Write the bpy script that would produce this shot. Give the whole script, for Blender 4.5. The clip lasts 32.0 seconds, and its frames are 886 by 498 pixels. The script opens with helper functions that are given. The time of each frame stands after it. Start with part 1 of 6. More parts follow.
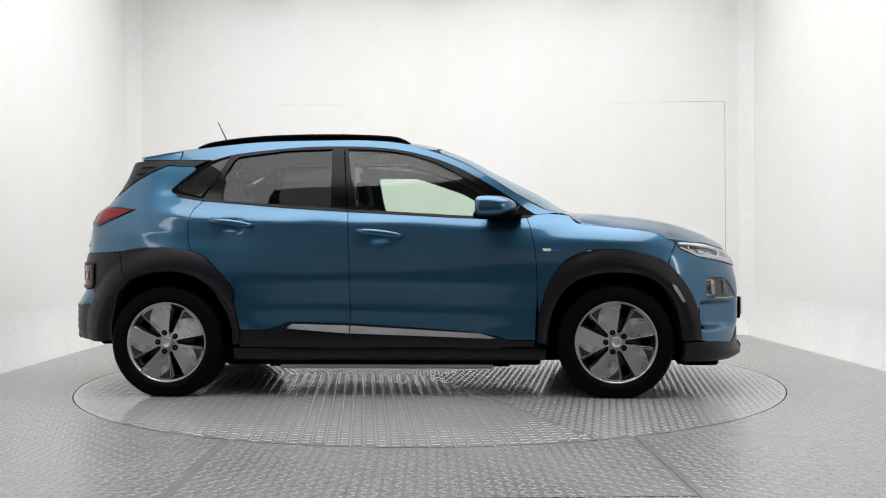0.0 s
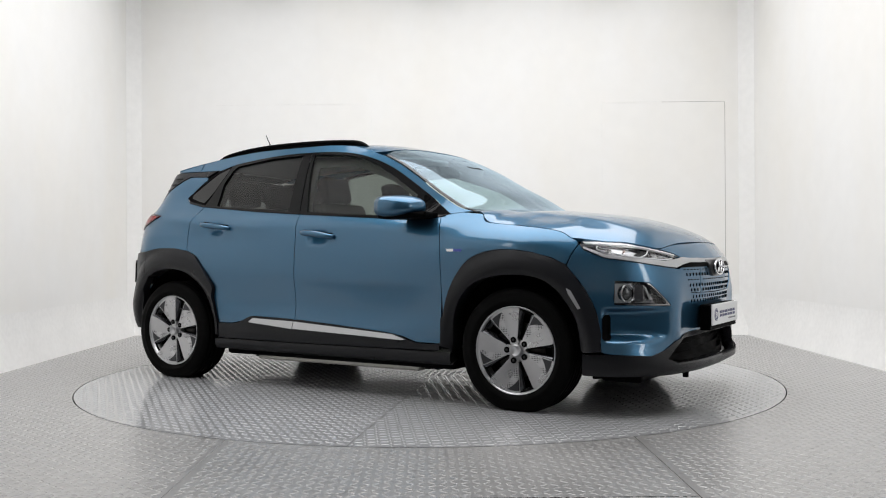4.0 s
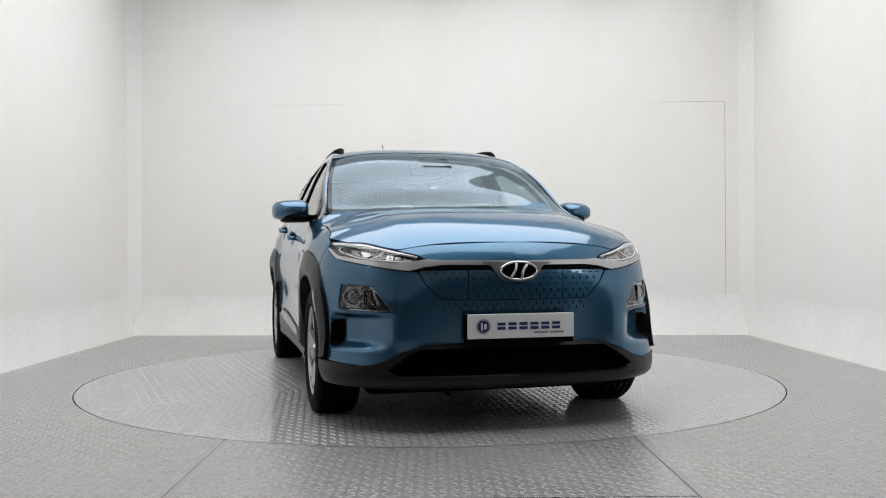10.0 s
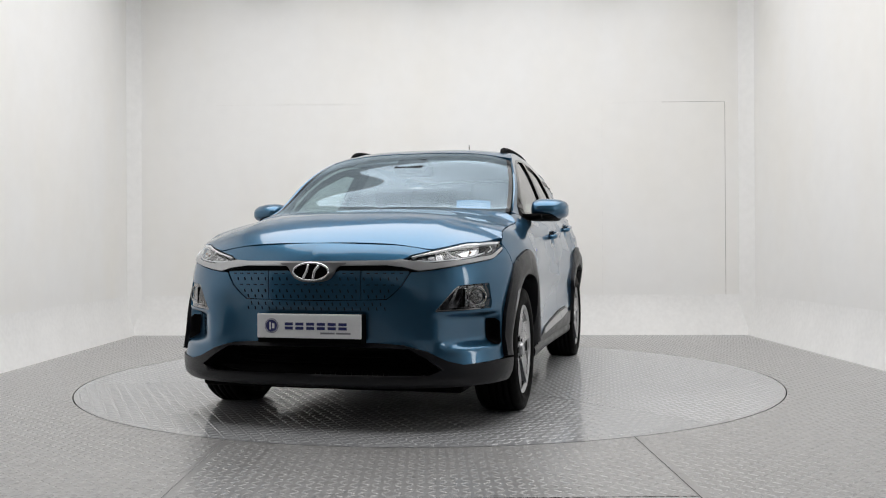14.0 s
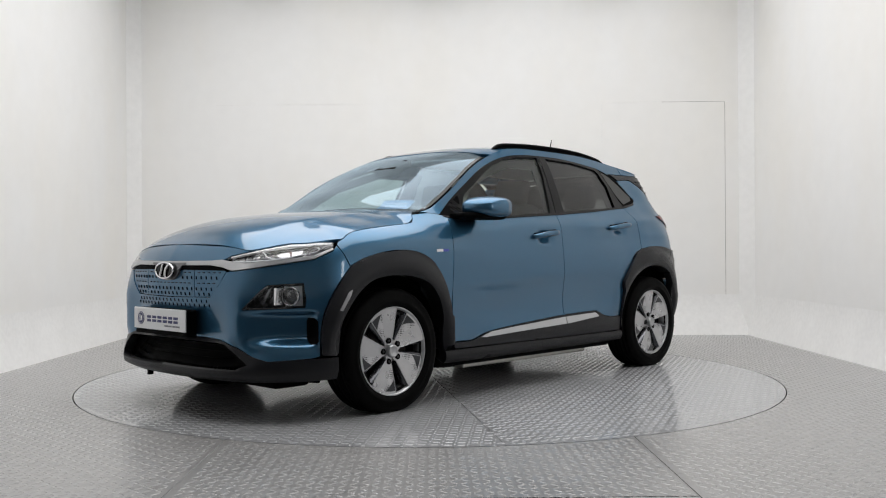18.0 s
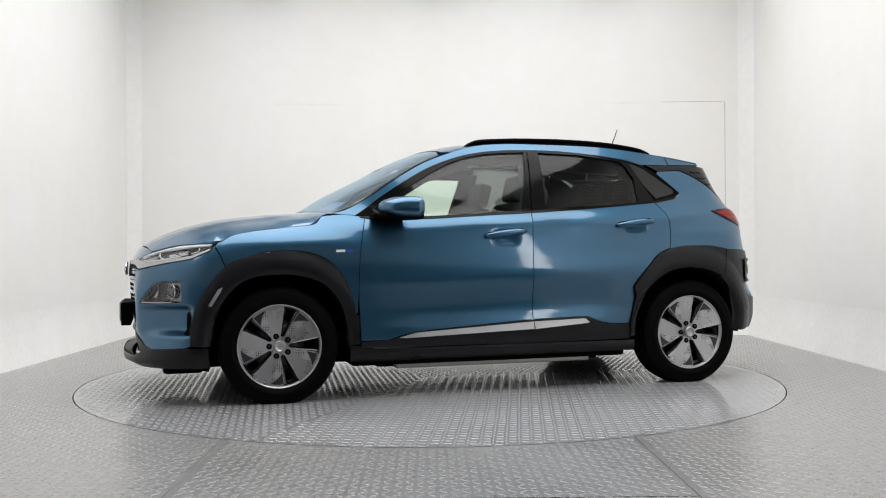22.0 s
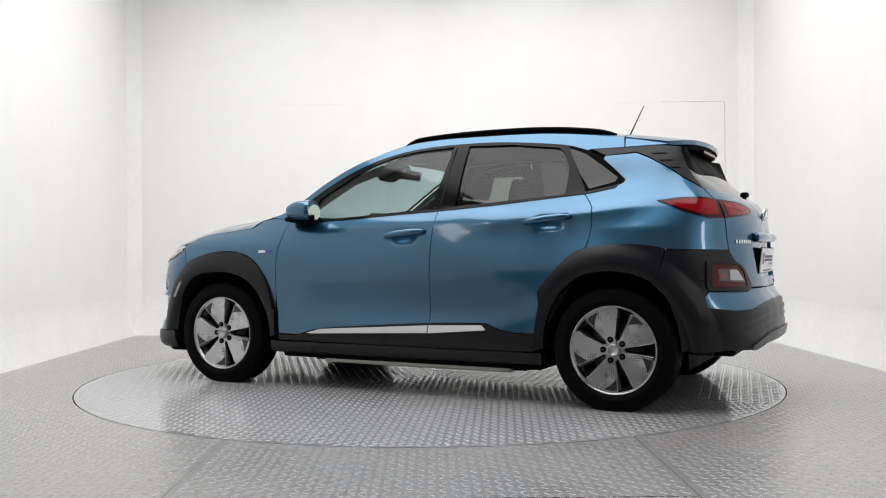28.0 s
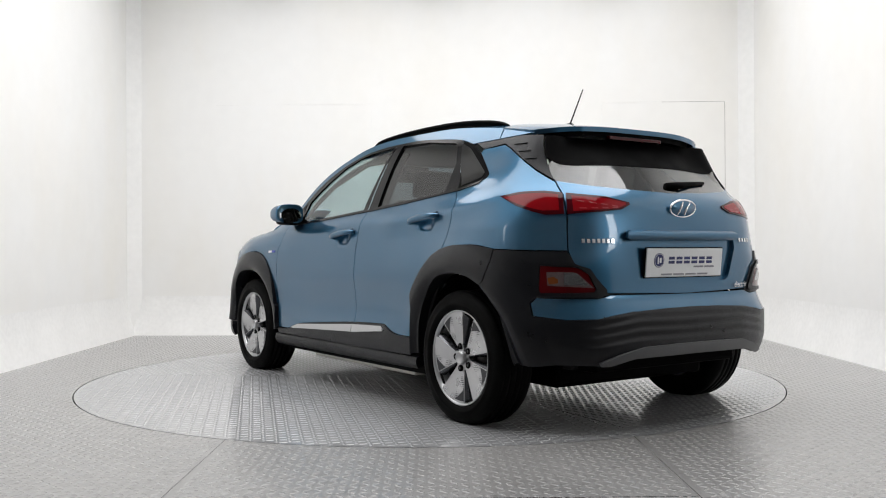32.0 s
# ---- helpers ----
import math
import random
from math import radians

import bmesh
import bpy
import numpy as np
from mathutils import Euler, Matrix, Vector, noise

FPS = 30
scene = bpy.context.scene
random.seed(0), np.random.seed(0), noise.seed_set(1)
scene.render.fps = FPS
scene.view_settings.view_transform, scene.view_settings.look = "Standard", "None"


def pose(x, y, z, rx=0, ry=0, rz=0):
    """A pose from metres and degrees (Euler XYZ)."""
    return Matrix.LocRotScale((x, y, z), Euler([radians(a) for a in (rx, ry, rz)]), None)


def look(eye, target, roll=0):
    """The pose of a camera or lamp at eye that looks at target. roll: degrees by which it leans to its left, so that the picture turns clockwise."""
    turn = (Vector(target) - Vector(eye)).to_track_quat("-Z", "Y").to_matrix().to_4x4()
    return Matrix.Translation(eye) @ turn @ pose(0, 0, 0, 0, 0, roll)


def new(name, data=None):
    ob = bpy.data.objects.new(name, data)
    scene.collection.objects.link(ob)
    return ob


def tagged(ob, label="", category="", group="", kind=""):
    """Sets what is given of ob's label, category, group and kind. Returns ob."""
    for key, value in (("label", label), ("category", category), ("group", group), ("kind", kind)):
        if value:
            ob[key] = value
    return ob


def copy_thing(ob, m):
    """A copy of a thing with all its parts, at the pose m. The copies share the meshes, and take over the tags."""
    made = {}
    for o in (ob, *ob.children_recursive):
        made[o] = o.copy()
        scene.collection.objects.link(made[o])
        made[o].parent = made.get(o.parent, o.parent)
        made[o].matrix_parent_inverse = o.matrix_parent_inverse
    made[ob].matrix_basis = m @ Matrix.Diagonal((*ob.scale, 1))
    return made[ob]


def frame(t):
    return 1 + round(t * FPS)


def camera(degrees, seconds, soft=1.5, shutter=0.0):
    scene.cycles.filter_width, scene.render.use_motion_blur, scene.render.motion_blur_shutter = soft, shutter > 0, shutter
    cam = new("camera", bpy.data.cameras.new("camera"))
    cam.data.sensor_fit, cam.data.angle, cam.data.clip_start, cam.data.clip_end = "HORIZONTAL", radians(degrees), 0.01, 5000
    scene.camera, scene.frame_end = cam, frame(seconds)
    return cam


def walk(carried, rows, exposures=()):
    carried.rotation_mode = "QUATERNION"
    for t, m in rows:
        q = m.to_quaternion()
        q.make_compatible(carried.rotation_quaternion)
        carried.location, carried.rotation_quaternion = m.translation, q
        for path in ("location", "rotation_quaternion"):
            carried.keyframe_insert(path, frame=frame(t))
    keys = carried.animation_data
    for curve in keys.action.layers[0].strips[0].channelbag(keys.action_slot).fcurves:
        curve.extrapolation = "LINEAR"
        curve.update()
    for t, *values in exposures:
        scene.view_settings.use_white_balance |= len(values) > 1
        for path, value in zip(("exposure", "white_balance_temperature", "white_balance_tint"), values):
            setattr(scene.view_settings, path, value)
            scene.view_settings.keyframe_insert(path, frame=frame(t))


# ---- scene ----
# ---------------------------------------------------------------- camera
cam = camera(52.2, 32.0, soft=1.1)
EYE = (0.0, -6.112, 0.834)
STAND = look(EYE, (EYE[0] + 0.13406, EYE[1] + 9.9990, EYE[2] + 0.03767), -0.29)
walk(cam, [(0, STAND), (32, STAND)], exposures=[(0, 0.10), (3, 0.08), (6, -0.04), (9, -0.10), (14, -0.14), (18, -0.16), (20, -0.08), (24, 0.09), (28, 0.13), (32, 0.13)])

# ---------------------------------------------------------------- world and lights
world = bpy.data.worlds.new("world")
scene.world = world
world.use_nodes = True
world.node_tree.nodes["Background"].inputs[0].default_value = (0.8, 0.85, 0.9, 1)
world.node_tree.nodes["Background"].inputs[1].default_value = 0.02


def area_lamp(name, m, sx, sy, watts, colour=(1, 1, 1), spread=180):
    d = bpy.data.lights.new(name, "AREA")
    d.shape, d.size, d.size_y, d.energy, d.color = "RECTANGLE", sx, sy, watts, colour
    d.spread = math.radians(spread)
    ob = new(name, d)
    ob.matrix_world = m
    return ob


area_lamp("luminous_ceiling_lamp", pose(0.05, -0.40, 4.15), 5.5, 5.6, 260, (1.0, 0.988, 0.992), 156)
# two softboxes at the front corners of the booth, turned to the turntable
for x, y, z, watts in ((-2.97, -3.15, 2.65, 3), (3.05, -3.5, 1.70, 6)):
    area_lamp("softbox_lamp", look((x, y, z), (0, -0.3, 0.9)), 0.24, 1.10, watts, (1.0, 0.99, 0.98))
# ---------------------------------------------------------------- materials


def material(name, colour, rough=0.5, metal=0.0, coat=0.0, noise_amount=0.0, noise_scale=8.0, bump=0.0, bump_scale=60.0, spec=0.5, emit=0.0, emit_colour=None, flakes=0.0, coat_rough=0.03, coat_ior=1.5, edge=(1, 1, 1)):
    """A principled material with stains at one scale and relief at a finer one."""
    m = bpy.data.materials.new(name)
    m.use_nodes = True
    nt = m.node_tree
    b = nt.nodes["Principled BSDF"]
    b.inputs["Base Color"].default_value = (*colour, 1)
    b.inputs["Roughness"].default_value = rough
    b.inputs["Metallic"].default_value = metal
    b.inputs["Coat Weight"].default_value = coat
    b.inputs["Coat Roughness"].default_value = coat_rough
    b.inputs["Coat IOR"].default_value = coat_ior
    b.inputs["Specular IOR Level"].default_value = spec
    b.inputs["Specular Tint"].default_value = (*edge, 1)
    if emit:
        b.inputs["Emission Color"].default_value = (*(emit_colour or colour), 1)
        b.inputs["Emission Strength"].default_value = emit
    if noise_amount or bump or flakes:
        tc = nt.nodes.new("ShaderNodeTexCoord")
    if noise_amount:
        n1 = nt.nodes.new("ShaderNodeTexNoise")
        n1.inputs["Scale"].default_value, n1.inputs["Detail"].default_value = noise_scale, 6
        n2 = nt.nodes.new("ShaderNodeTexNoise")
        n2.inputs["Scale"].default_value, n2.inputs["Detail"].default_value = noise_scale * 11, 3
        add = nt.nodes.new("ShaderNodeMath")
        add.operation = "ADD"
        ramp = nt.nodes.new("ShaderNodeMapRange")
        ramp.inputs[1].default_value, ramp.inputs[2].default_value = 0.6, 1.4
        ramp.inputs[3].default_value, ramp.inputs[4].default_value = 1 - noise_amount, 1 + noise_amount
        mul = nt.nodes.new("ShaderNodeVectorMath")
        mul.operation = "SCALE"
        mul.inputs[0].default_value = colour
        for n in (n1, n2):
            nt.links.new(tc.outputs["Object"], n.inputs["Vector"])
        nt.links.new(n1.outputs["Fac"], add.inputs[0])
        nt.links.new(n2.outputs["Fac"], add.inputs[1])
        nt.links.new(add.outputs[0], ramp.inputs[0])
        nt.links.new(ramp.outputs[0], mul.inputs["Scale"])
        nt.links.new(mul.outputs[0], b.inputs["Base Color"])
        rr = nt.nodes.new("ShaderNodeMapRange")
        rr.inputs[1].default_value, rr.inputs[2].default_value = 0.3, 0.7
        rr.inputs[3].default_value, rr.inputs[4].default_value = max(0.02, rough * 0.82), min(1, rough * 1.18)
        nt.links.new(n1.outputs["Fac"], rr.inputs[0])
        nt.links.new(rr.outputs[0], b.inputs["Roughness"])
    if bump:
        n3 = nt.nodes.new("ShaderNodeTexNoise")
        n3.inputs["Scale"].default_value, n3.inputs["Detail"].default_value = bump_scale, 4
        bp = nt.nodes.new("ShaderNodeBump")
        bp.inputs["Strength"].default_value, bp.inputs["Distance"].default_value = bump, 0.002
        nt.links.new(tc.outputs["Object"], n3.inputs["Vector"])
        nt.links.new(n3.outputs["Fac"], bp.inputs["Height"])
        nt.links.new(bp.outputs[0], b.inputs["Normal"])
    if flakes:
        v = nt.nodes.new("ShaderNodeTexVoronoi")
        v.inputs["Scale"].default_value = 900
        mr = nt.nodes.new("ShaderNodeMapRange")
        mr.inputs[3].default_value, mr.inputs[4].default_value = 1 - flakes, 1 + flakes
        mul = nt.nodes.new("ShaderNodeVectorMath")
        mul.operation = "SCALE"
        mul.inputs[0].default_value = colour
        nt.links.new(tc.outputs["Object"], v.inputs["Vector"])
        nt.links.new(v.outputs["Color"], mr.inputs[0])
        nt.links.new(mr.outputs[0], mul.inputs["Scale"])
        nt.links.new(mul.outputs[0], b.inputs["Base Color"])
    return m


def glass(name, tint, ior=1.5, film=0.0, sheen=(0.8, 0.8, 0.8)):
    """A thin pane: tinted clear, with a mirror coat that grows towards grazing."""
    m = bpy.data.materials.new(name)
    m.use_nodes = True
    nt = m.node_tree
    nt.nodes.remove(nt.nodes["Principled BSDF"])
    out = nt.nodes["Material Output"]
    t = nt.nodes.new("ShaderNodeBsdfTransparent")
    t.inputs[0].default_value = (*tint, 1)
    g = nt.nodes.new("ShaderNodeBsdfGlossy")
    g.inputs[0].default_value = (*sheen, 1)
    g.inputs["Roughness"].default_value = 0.01
    lw = nt.nodes.new("ShaderNodeLayerWeight")
    p5 = nt.nodes.new("ShaderNodeMath")
    p5.operation = "POWER"
    p5.inputs[1].default_value = 5
    f = nt.nodes.new("ShaderNodeMath")
    f.operation = "MULTIPLY_ADD"
    r0 = ((ior - 1) / (ior + 1)) ** 2
    f.inputs[1].default_value, f.inputs[2].default_value = 1 - r0, r0
    nt.links.new(lw.outputs["Facing"], p5.inputs[0])
    nt.links.new(p5.outputs[0], f.inputs[0])
    # both faces of the pane: 2 f / (1 + f)
    one, two, both = (nt.nodes.new("ShaderNodeMath") for _ in range(3))
    one.operation, two.operation, both.operation = "ADD", "MULTIPLY", "DIVIDE"
    one.inputs[1].default_value, two.inputs[1].default_value = 1.0, 2.0
    nt.links.new(f.outputs[0], one.inputs[0])
    nt.links.new(f.outputs[0], two.inputs[0])
    nt.links.new(two.outputs[0], both.inputs[0])
    nt.links.new(one.outputs[0], both.inputs[1])
    mix = nt.nodes.new("ShaderNodeMixShader")
    nt.links.new(both.outputs[0], mix.inputs[0])
    nt.links.new(t.outputs[0], mix.inputs[1])
    nt.links.new(g.outputs[0], mix.inputs[2])
    if film:
        # a thin film of dust and dried drops; its blue also paints reflected haze
        d = nt.nodes.new("ShaderNodeBsdfDiffuse")
        d.inputs[0].default_value = (0.58, 0.72, 0.82, 1)
        tc, nz = nt.nodes.new("ShaderNodeTexCoord"), nt.nodes.new("ShaderNodeTexNoise")
        nz.inputs["Scale"].default_value, nz.inputs["Detail"].default_value = 14, 8
        mr = nt.nodes.new("ShaderNodeMapRange")
        mr.inputs[1].default_value, mr.inputs[2].default_value = 0.35, 0.75
        mr.inputs[3].default_value, mr.inputs[4].default_value = film * 0.92, film * 1.12
        mix2 = nt.nodes.new("ShaderNodeMixShader")
        nt.links.new(tc.outputs["Object"], nz.inputs["Vector"])
        nt.links.new(nz.outputs["Fac"], mr.inputs[0])
        nt.links.new(mr.outputs[0], mix2.inputs[0])
        nt.links.new(mix.outputs[0], mix2.inputs[1])
        nt.links.new(d.outputs[0], mix2.inputs[2])
        mix = mix2
    nt.links.new(mix.outputs[0], out.inputs[0])
    return m


PAINT = material("blue_paint", (0.034, 0.114, 0.200), rough=0.33, metal=0.84, coat=1.0, coat_rough=0.06, coat_ior=1.52, flakes=0.12, edge=(0.42, 0.52, 0.64))
CLAD = material("dark_plastic", (0.0058, 0.0062, 0.0082), rough=0.33, spec=0.29, noise_amount=0.10, bump=0.25, bump_scale=900)
GLOSSBLACK = material("gloss_black", (0.003, 0.003, 0.0035), rough=0.14, spec=0.16)
BLACK = material("black_plastic", (0.002, 0.002, 0.0022), rough=0.6, spec=0.03, noise_amount=0.1)
RUBBER = material("tyre_rubber", (0.003, 0.003, 0.003), rough=0.6, spec=0.05, noise_amount=0.18, bump=0.3, bump_scale=300)
CHROME = material("chrome", (0.80, 0.80, 0.82), rough=0.10, metal=1.0)
SATIN = material("satin_silver", (0.47, 0.475, 0.485), rough=0.36, metal=0.85, noise_amount=0.04)
RIM_FACE = material("machined_alloy", (0.47, 0.47, 0.48), rough=0.30, metal=0.85, noise_amount=0.05)
RIM_DARK = material("dark_alloy", (0.035, 0.036, 0.038), rough=0.35, metal=0.3)
STEEL = material("brake_steel", (0.07, 0.068, 0.065), rough=0.4, metal=0.9, noise_amount=0.2)
ALU = material("tray_aluminium", (0.45, 0.44, 0.41), rough=0.45, metal=0.6, noise_amount=0.15)
PLATE = material("plate_white", (0.78, 0.79, 0.80), rough=0.35, noise_amount=0.04)
NAVY = material("navy_print", (0.025, 0.030, 0.13), rough=0.4)
GREYPRINT = material("grey_print", (0.22, 0.22, 0.25), rough=0.5)
REDLENS = material("red_lens", (0.045, 0.001, 0.003), rough=0.08, spec=0.3)
REDDARK = material("dark_red_lens", (0.09, 0.002, 0.004), rough=0.10, spec=0.35)
AMBER = material("amber_lens", (0.20, 0.055, 0.010), rough=0.15, coat=1.0)
LAMPCLEAR = material("lamp_reflector", (0.45, 0.455, 0.465), rough=0.18, metal=0.9)
LAMPWHITE = material("white_lightguide", (0.80, 0.82, 0.84), rough=0.2, coat=0.5)
SEAT = material("seat_fabric", (0.012, 0.012, 0.013), rough=0.85, spec=0.2, noise_amount=0.2, bump=0.4, bump_scale=400)
TRIM_IN = material("interior_plastic", (0.014, 0.014, 0.015), rough=0.6, spec=0.25, noise_amount=0.1)
LINING = material("headliner", (0.55, 0.54, 0.52), rough=0.9, noise_amount=0.05)
GLASS_CLEAR = glass("clear_green_glass", (0.80, 0.90, 0.82), 1.38)
GLASS_SCREEN = glass("windscreen_glass", (0.48, 0.60, 0.66), 1.34, film=0.09, sheen=(0.55, 0.68, 0.78))
GLASS_TINT = glass("tinted_glass", (0.175, 0.187, 0.183), 1.33)
DARKGLASS = material("dark_tinted_glass", (0.008, 0.0085, 0.0085), rough=0.02, spec=0.4)
GLASS_LENS = glass("lamp_lens", (0.97, 0.975, 0.98), 1.45)
REDBRIGHT = material("bright_red_lens", (0.21, 0.003, 0.006), rough=0.08, spec=0.25)
PINK = material("pale_red_lens", (0.30, 0.022, 0.028), rough=0.2, coat=0.6)
STICKER = material("pale_blue_print", (0.26, 0.44, 0.68), rough=0.6, noise_amount=0.25, noise_scale=60)
GLASS_REAR = glass("rear_screen_glass", (0.62, 0.64, 0.63), 1.6)
MIRROR = material("mirror_glass", (0.85, 0.87, 0.88), rough=0.01, metal=1.0)
# ---------------------------------------------------------------- mesh helpers


def mesh_from(name, verts, faces, mat, smooth=True):
    me = bpy.data.meshes.new(name)
    me.from_pydata([tuple(v) for v in verts], [], faces)
    me.polygons.foreach_set("use_smooth", [smooth] * len(me.polygons))
    me.materials.append(mat)
    me.update()
    return me


def add(name, me, parent=None, label="", m=None):
    ob = new(name, me)
    if parent is not None:
        ob.parent = parent
    if m is not None:
        ob.matrix_local = m
    if label:
        ob["label"] = label
    return ob


def part(name, bm, mat, parent, label="", smooth=False, m=None):
    me = bpy.data.meshes.new(name)
    bmesh.ops.recalc_face_normals(bm, faces=bm.faces[:])
    bm.to_mesh(me)
    bm.free()
    me.polygons.foreach_set("use_smooth", [smooth] * len(me.polygons))
    me.materials.append(mat)
    return add(name, me, parent, label, m)


def box(bm, x0, x1, y0, y1, z0, z1, bevel=0.0, m=None):
    r = bmesh.ops.create_cube(bm, size=1, matrix=Matrix.LocRotScale(((x0 + x1) / 2, (y0 + y1) / 2, (z0 + z1) / 2), None, (abs(x1 - x0), abs(y1 - y0), abs(z1 - z0))))
    vs = r["verts"]
    if bevel:
        es = list({e for v in vs for e in v.link_edges})
        vs = list({v for f in bmesh.ops.bevel(bm, geom=es, offset=bevel, segments=2, profile=0.5, affect="EDGES")["faces"] for v in f.verts} | {v for v in vs if v.is_valid})
    if m is not None:
        bmesh.ops.transform(bm, matrix=m, verts=vs)
    return vs


def pchip(xs, ys):
    """A shape-keeping cubic through the points."""
    xs, ys = np.array(xs, float), np.array(ys, float)
    h = np.diff(xs)
    d = np.diff(ys) / h
    s = np.zeros(len(xs))
    for i in range(1, len(xs) - 1):
        if d[i - 1] * d[i] > 0:
            w1, w2 = 2 * h[i] + h[i - 1], h[i] + 2 * h[i - 1]
            s[i] = (w1 + w2) / (w1 / d[i - 1] + w2 / d[i])
    s[0], s[-1] = d[0], d[-1]

    def f(q):
        q = np.clip(np.asarray(q, float), xs[0], xs[-1])
        i = np.clip(np.searchsorted(xs, q) - 1, 0, len(xs) - 2)
        t = (q - xs[i]) / h[i]
        return (ys[i] * (1 + 2 * t) * (1 - t) ** 2 + s[i] * h[i] * t * (1 - t) ** 2 + ys[i + 1] * t * t * (3 - 2 * t) + s[i + 1] * h[i] * t * t * (t - 1))
    return f


def curve(pts, n=6, closed=False):
    """A smooth line through the points (Catmull-Rom)."""
    p = np.array(pts, float)
    if closed:
        q = np.vstack([p[-1], p, p[0], p[1]])
    else:
        q = np.vstack([2 * p[0] - p[1], p, 2 * p[-1] - p[-2]])
    out = []
    for i in range(len(q) - 3):
        a, b, c, d = q[i:i + 4]
        for t in np.arange(n) / n:
            out.append(0.5 * (2 * b + (c - a) * t + (2 * a - 5 * b + 4 * c - d) * t * t + (3 * b - a - 3 * c + d) * t ** 3))
    if not closed:
        out.append(p[-1])
    return [tuple(v) for v in out]


def dense(poly, step):
    out = []
    for i in range(len(poly)):
        a, b = np.array(poly[i]), np.array(poly[(i + 1) % len(poly)])
        n = max(1, int(np.ceil(np.linalg.norm(b - a) / step)))
        for k in range(n):
            out.append(a + (b - a) * k / n)
    return np.array(out)


def shrink(poly, d):
    """The closed line moved inwards by d."""
    p = np.array(poly, float)
    keep = [i for i in range(len(p)) if np.linalg.norm(p[i] - p[i - 1]) > 1e-6]
    p = p[keep]
    area = 0.5 * np.sum(p[:, 0] * np.roll(p[:, 1], -1) - np.roll(p[:, 0], -1) * p[:, 1])
    e1, e2 = p - np.roll(p, 1, 0), np.roll(p, -1, 0) - p
    e1, e2 = e1 / np.linalg.norm(e1, axis=1)[:, None], e2 / np.linalg.norm(e2, axis=1)[:, None]
    n1, n2 = np.stack([-e1[:, 1], e1[:, 0]], 1), np.stack([-e2[:, 1], e2[:, 0]], 1)
    b = n1 + n2
    b = b / np.maximum(np.sum(b * n1, 1), 0.45)[:, None] / 1.0
    return p + b * d * (1 if area > 0 else -1)


def inside(poly, q):
    x, y = q[:, 0], q[:, 1]
    r = np.zeros(len(q), bool)
    for (x0, y0), (x1, y1) in zip(poly, np.roll(poly, -1, 0)):
        c = (y0 > y) != (y1 > y)
        with np.errstate(divide="ignore", invalid="ignore"):
            r ^= c & (x < (x1 - x0) * (y - y0) / (y1 - y0) + x0)
    return r


def clip_half(pts, axis, lim, sign):
    out = []
    n = len(pts)
    for i in range(n):
        a, b = pts[i - 1], pts[i]
        da, db = sign * (a[axis] - lim), sign * (b[axis] - lim)
        if (da >= 0) != (db >= 0):
            t = da / (da - db)
            out.append((a[0] + (b[0] - a[0]) * t, a[1] + (b[1] - a[1]) * t))
        if db >= 0:
            out.append(b)
    return out


def ears(f, pts):
    """Cuts a small flat outline into triangles."""
    out = []
    if len(f) < 3:
        return out
    a = sum(pts[f[i - 1]][0] * pts[f[i]][1] - pts[f[i]][0] * pts[f[i - 1]][1] for i in range(len(f)))
    if abs(a) < 1e-9:
        return out
    f = list(f) if a > 0 else list(f)[::-1]

    def cross(p, q, r):
        return (q[0] - p[0]) * (r[1] - p[1]) - (q[1] - p[1]) * (r[0] - p[0])
    guard = 0
    while len(f) > 3 and guard < 200:
        guard += 1
        best = None
        for i in range(len(f)):
            p, q, r = (pts[f[j % len(f)]] for j in (i - 1, i, i + 1))
            c = cross(p, q, r)
            if abs(c) < 1e-12:
                best = (i, None)
                break
            if c < 0:
                continue
            if any(cross(p, q, pts[k]) > 1e-12 and cross(q, r, pts[k]) > 1e-12 and cross(r, p, pts[k]) > 1e-12 for k in f):
                continue
            best = (i, (f[i - 1], f[i], f[(i + 1) % len(f)]))
            break
        if best is None:
            return out
        if best[1]:
            out.append(list(best[1]))
        f.pop(best[0])
    if len(f) == 3 and len(set(f)) == 3:
        out.append(f)
    return out


def sheet(poly, h):
    """Fills the flat outline with small cells; returns points and faces."""
    poly = dense(poly, h * 0.8)
    fine = dense(poly, h * 0.2)
    lo = poly.min(0) - 1e-6
    n = np.ceil((poly.max(0) - lo) / h).astype(int) + 1
    cut = set(map(tuple, np.floor((fine - lo) / h).astype(int)))
    ij = np.stack(np.meshgrid(np.arange(n[0]), np.arange(n[1]), indexing="ij"), -1).reshape(-1, 2)
    ins = inside(poly, lo + (ij + 0.5) * h)
    index, pts, faces = {}, [], []

    def vid(q):
        k = (round(q[0] * 20000), round(q[1] * 20000))
        if k not in index:
            index[k] = len(pts)
            pts.append(q)
        return index[k]
    plist = [tuple(q) for q in poly]
    cols = {}
    for (i, j), full in zip(map(tuple, ij), ins):
        x0, y0 = lo + np.array((i, j)) * h
        x1, y1 = x0 + h, y0 + h
        if (i, j) not in cut:
            if full:
                faces.append([vid((x0, y0)), vid((x1, y0)), vid((x1, y1)), vid((x0, y1))])
            continue
        if i not in cols:
            cols[i] = clip_half(clip_half(plist, 0, x0, 1), 0, x1, -1)
        c = clip_half(clip_half(cols[i], 1, y0, 1), 1, y1, -1)
        f = []
        for q in c:
            k = vid(q)
            if not f or (f[-1] != k and f[0] != k):
                f.append(k)
        faces += ears(f, pts)
    return np.array(pts), faces, poly


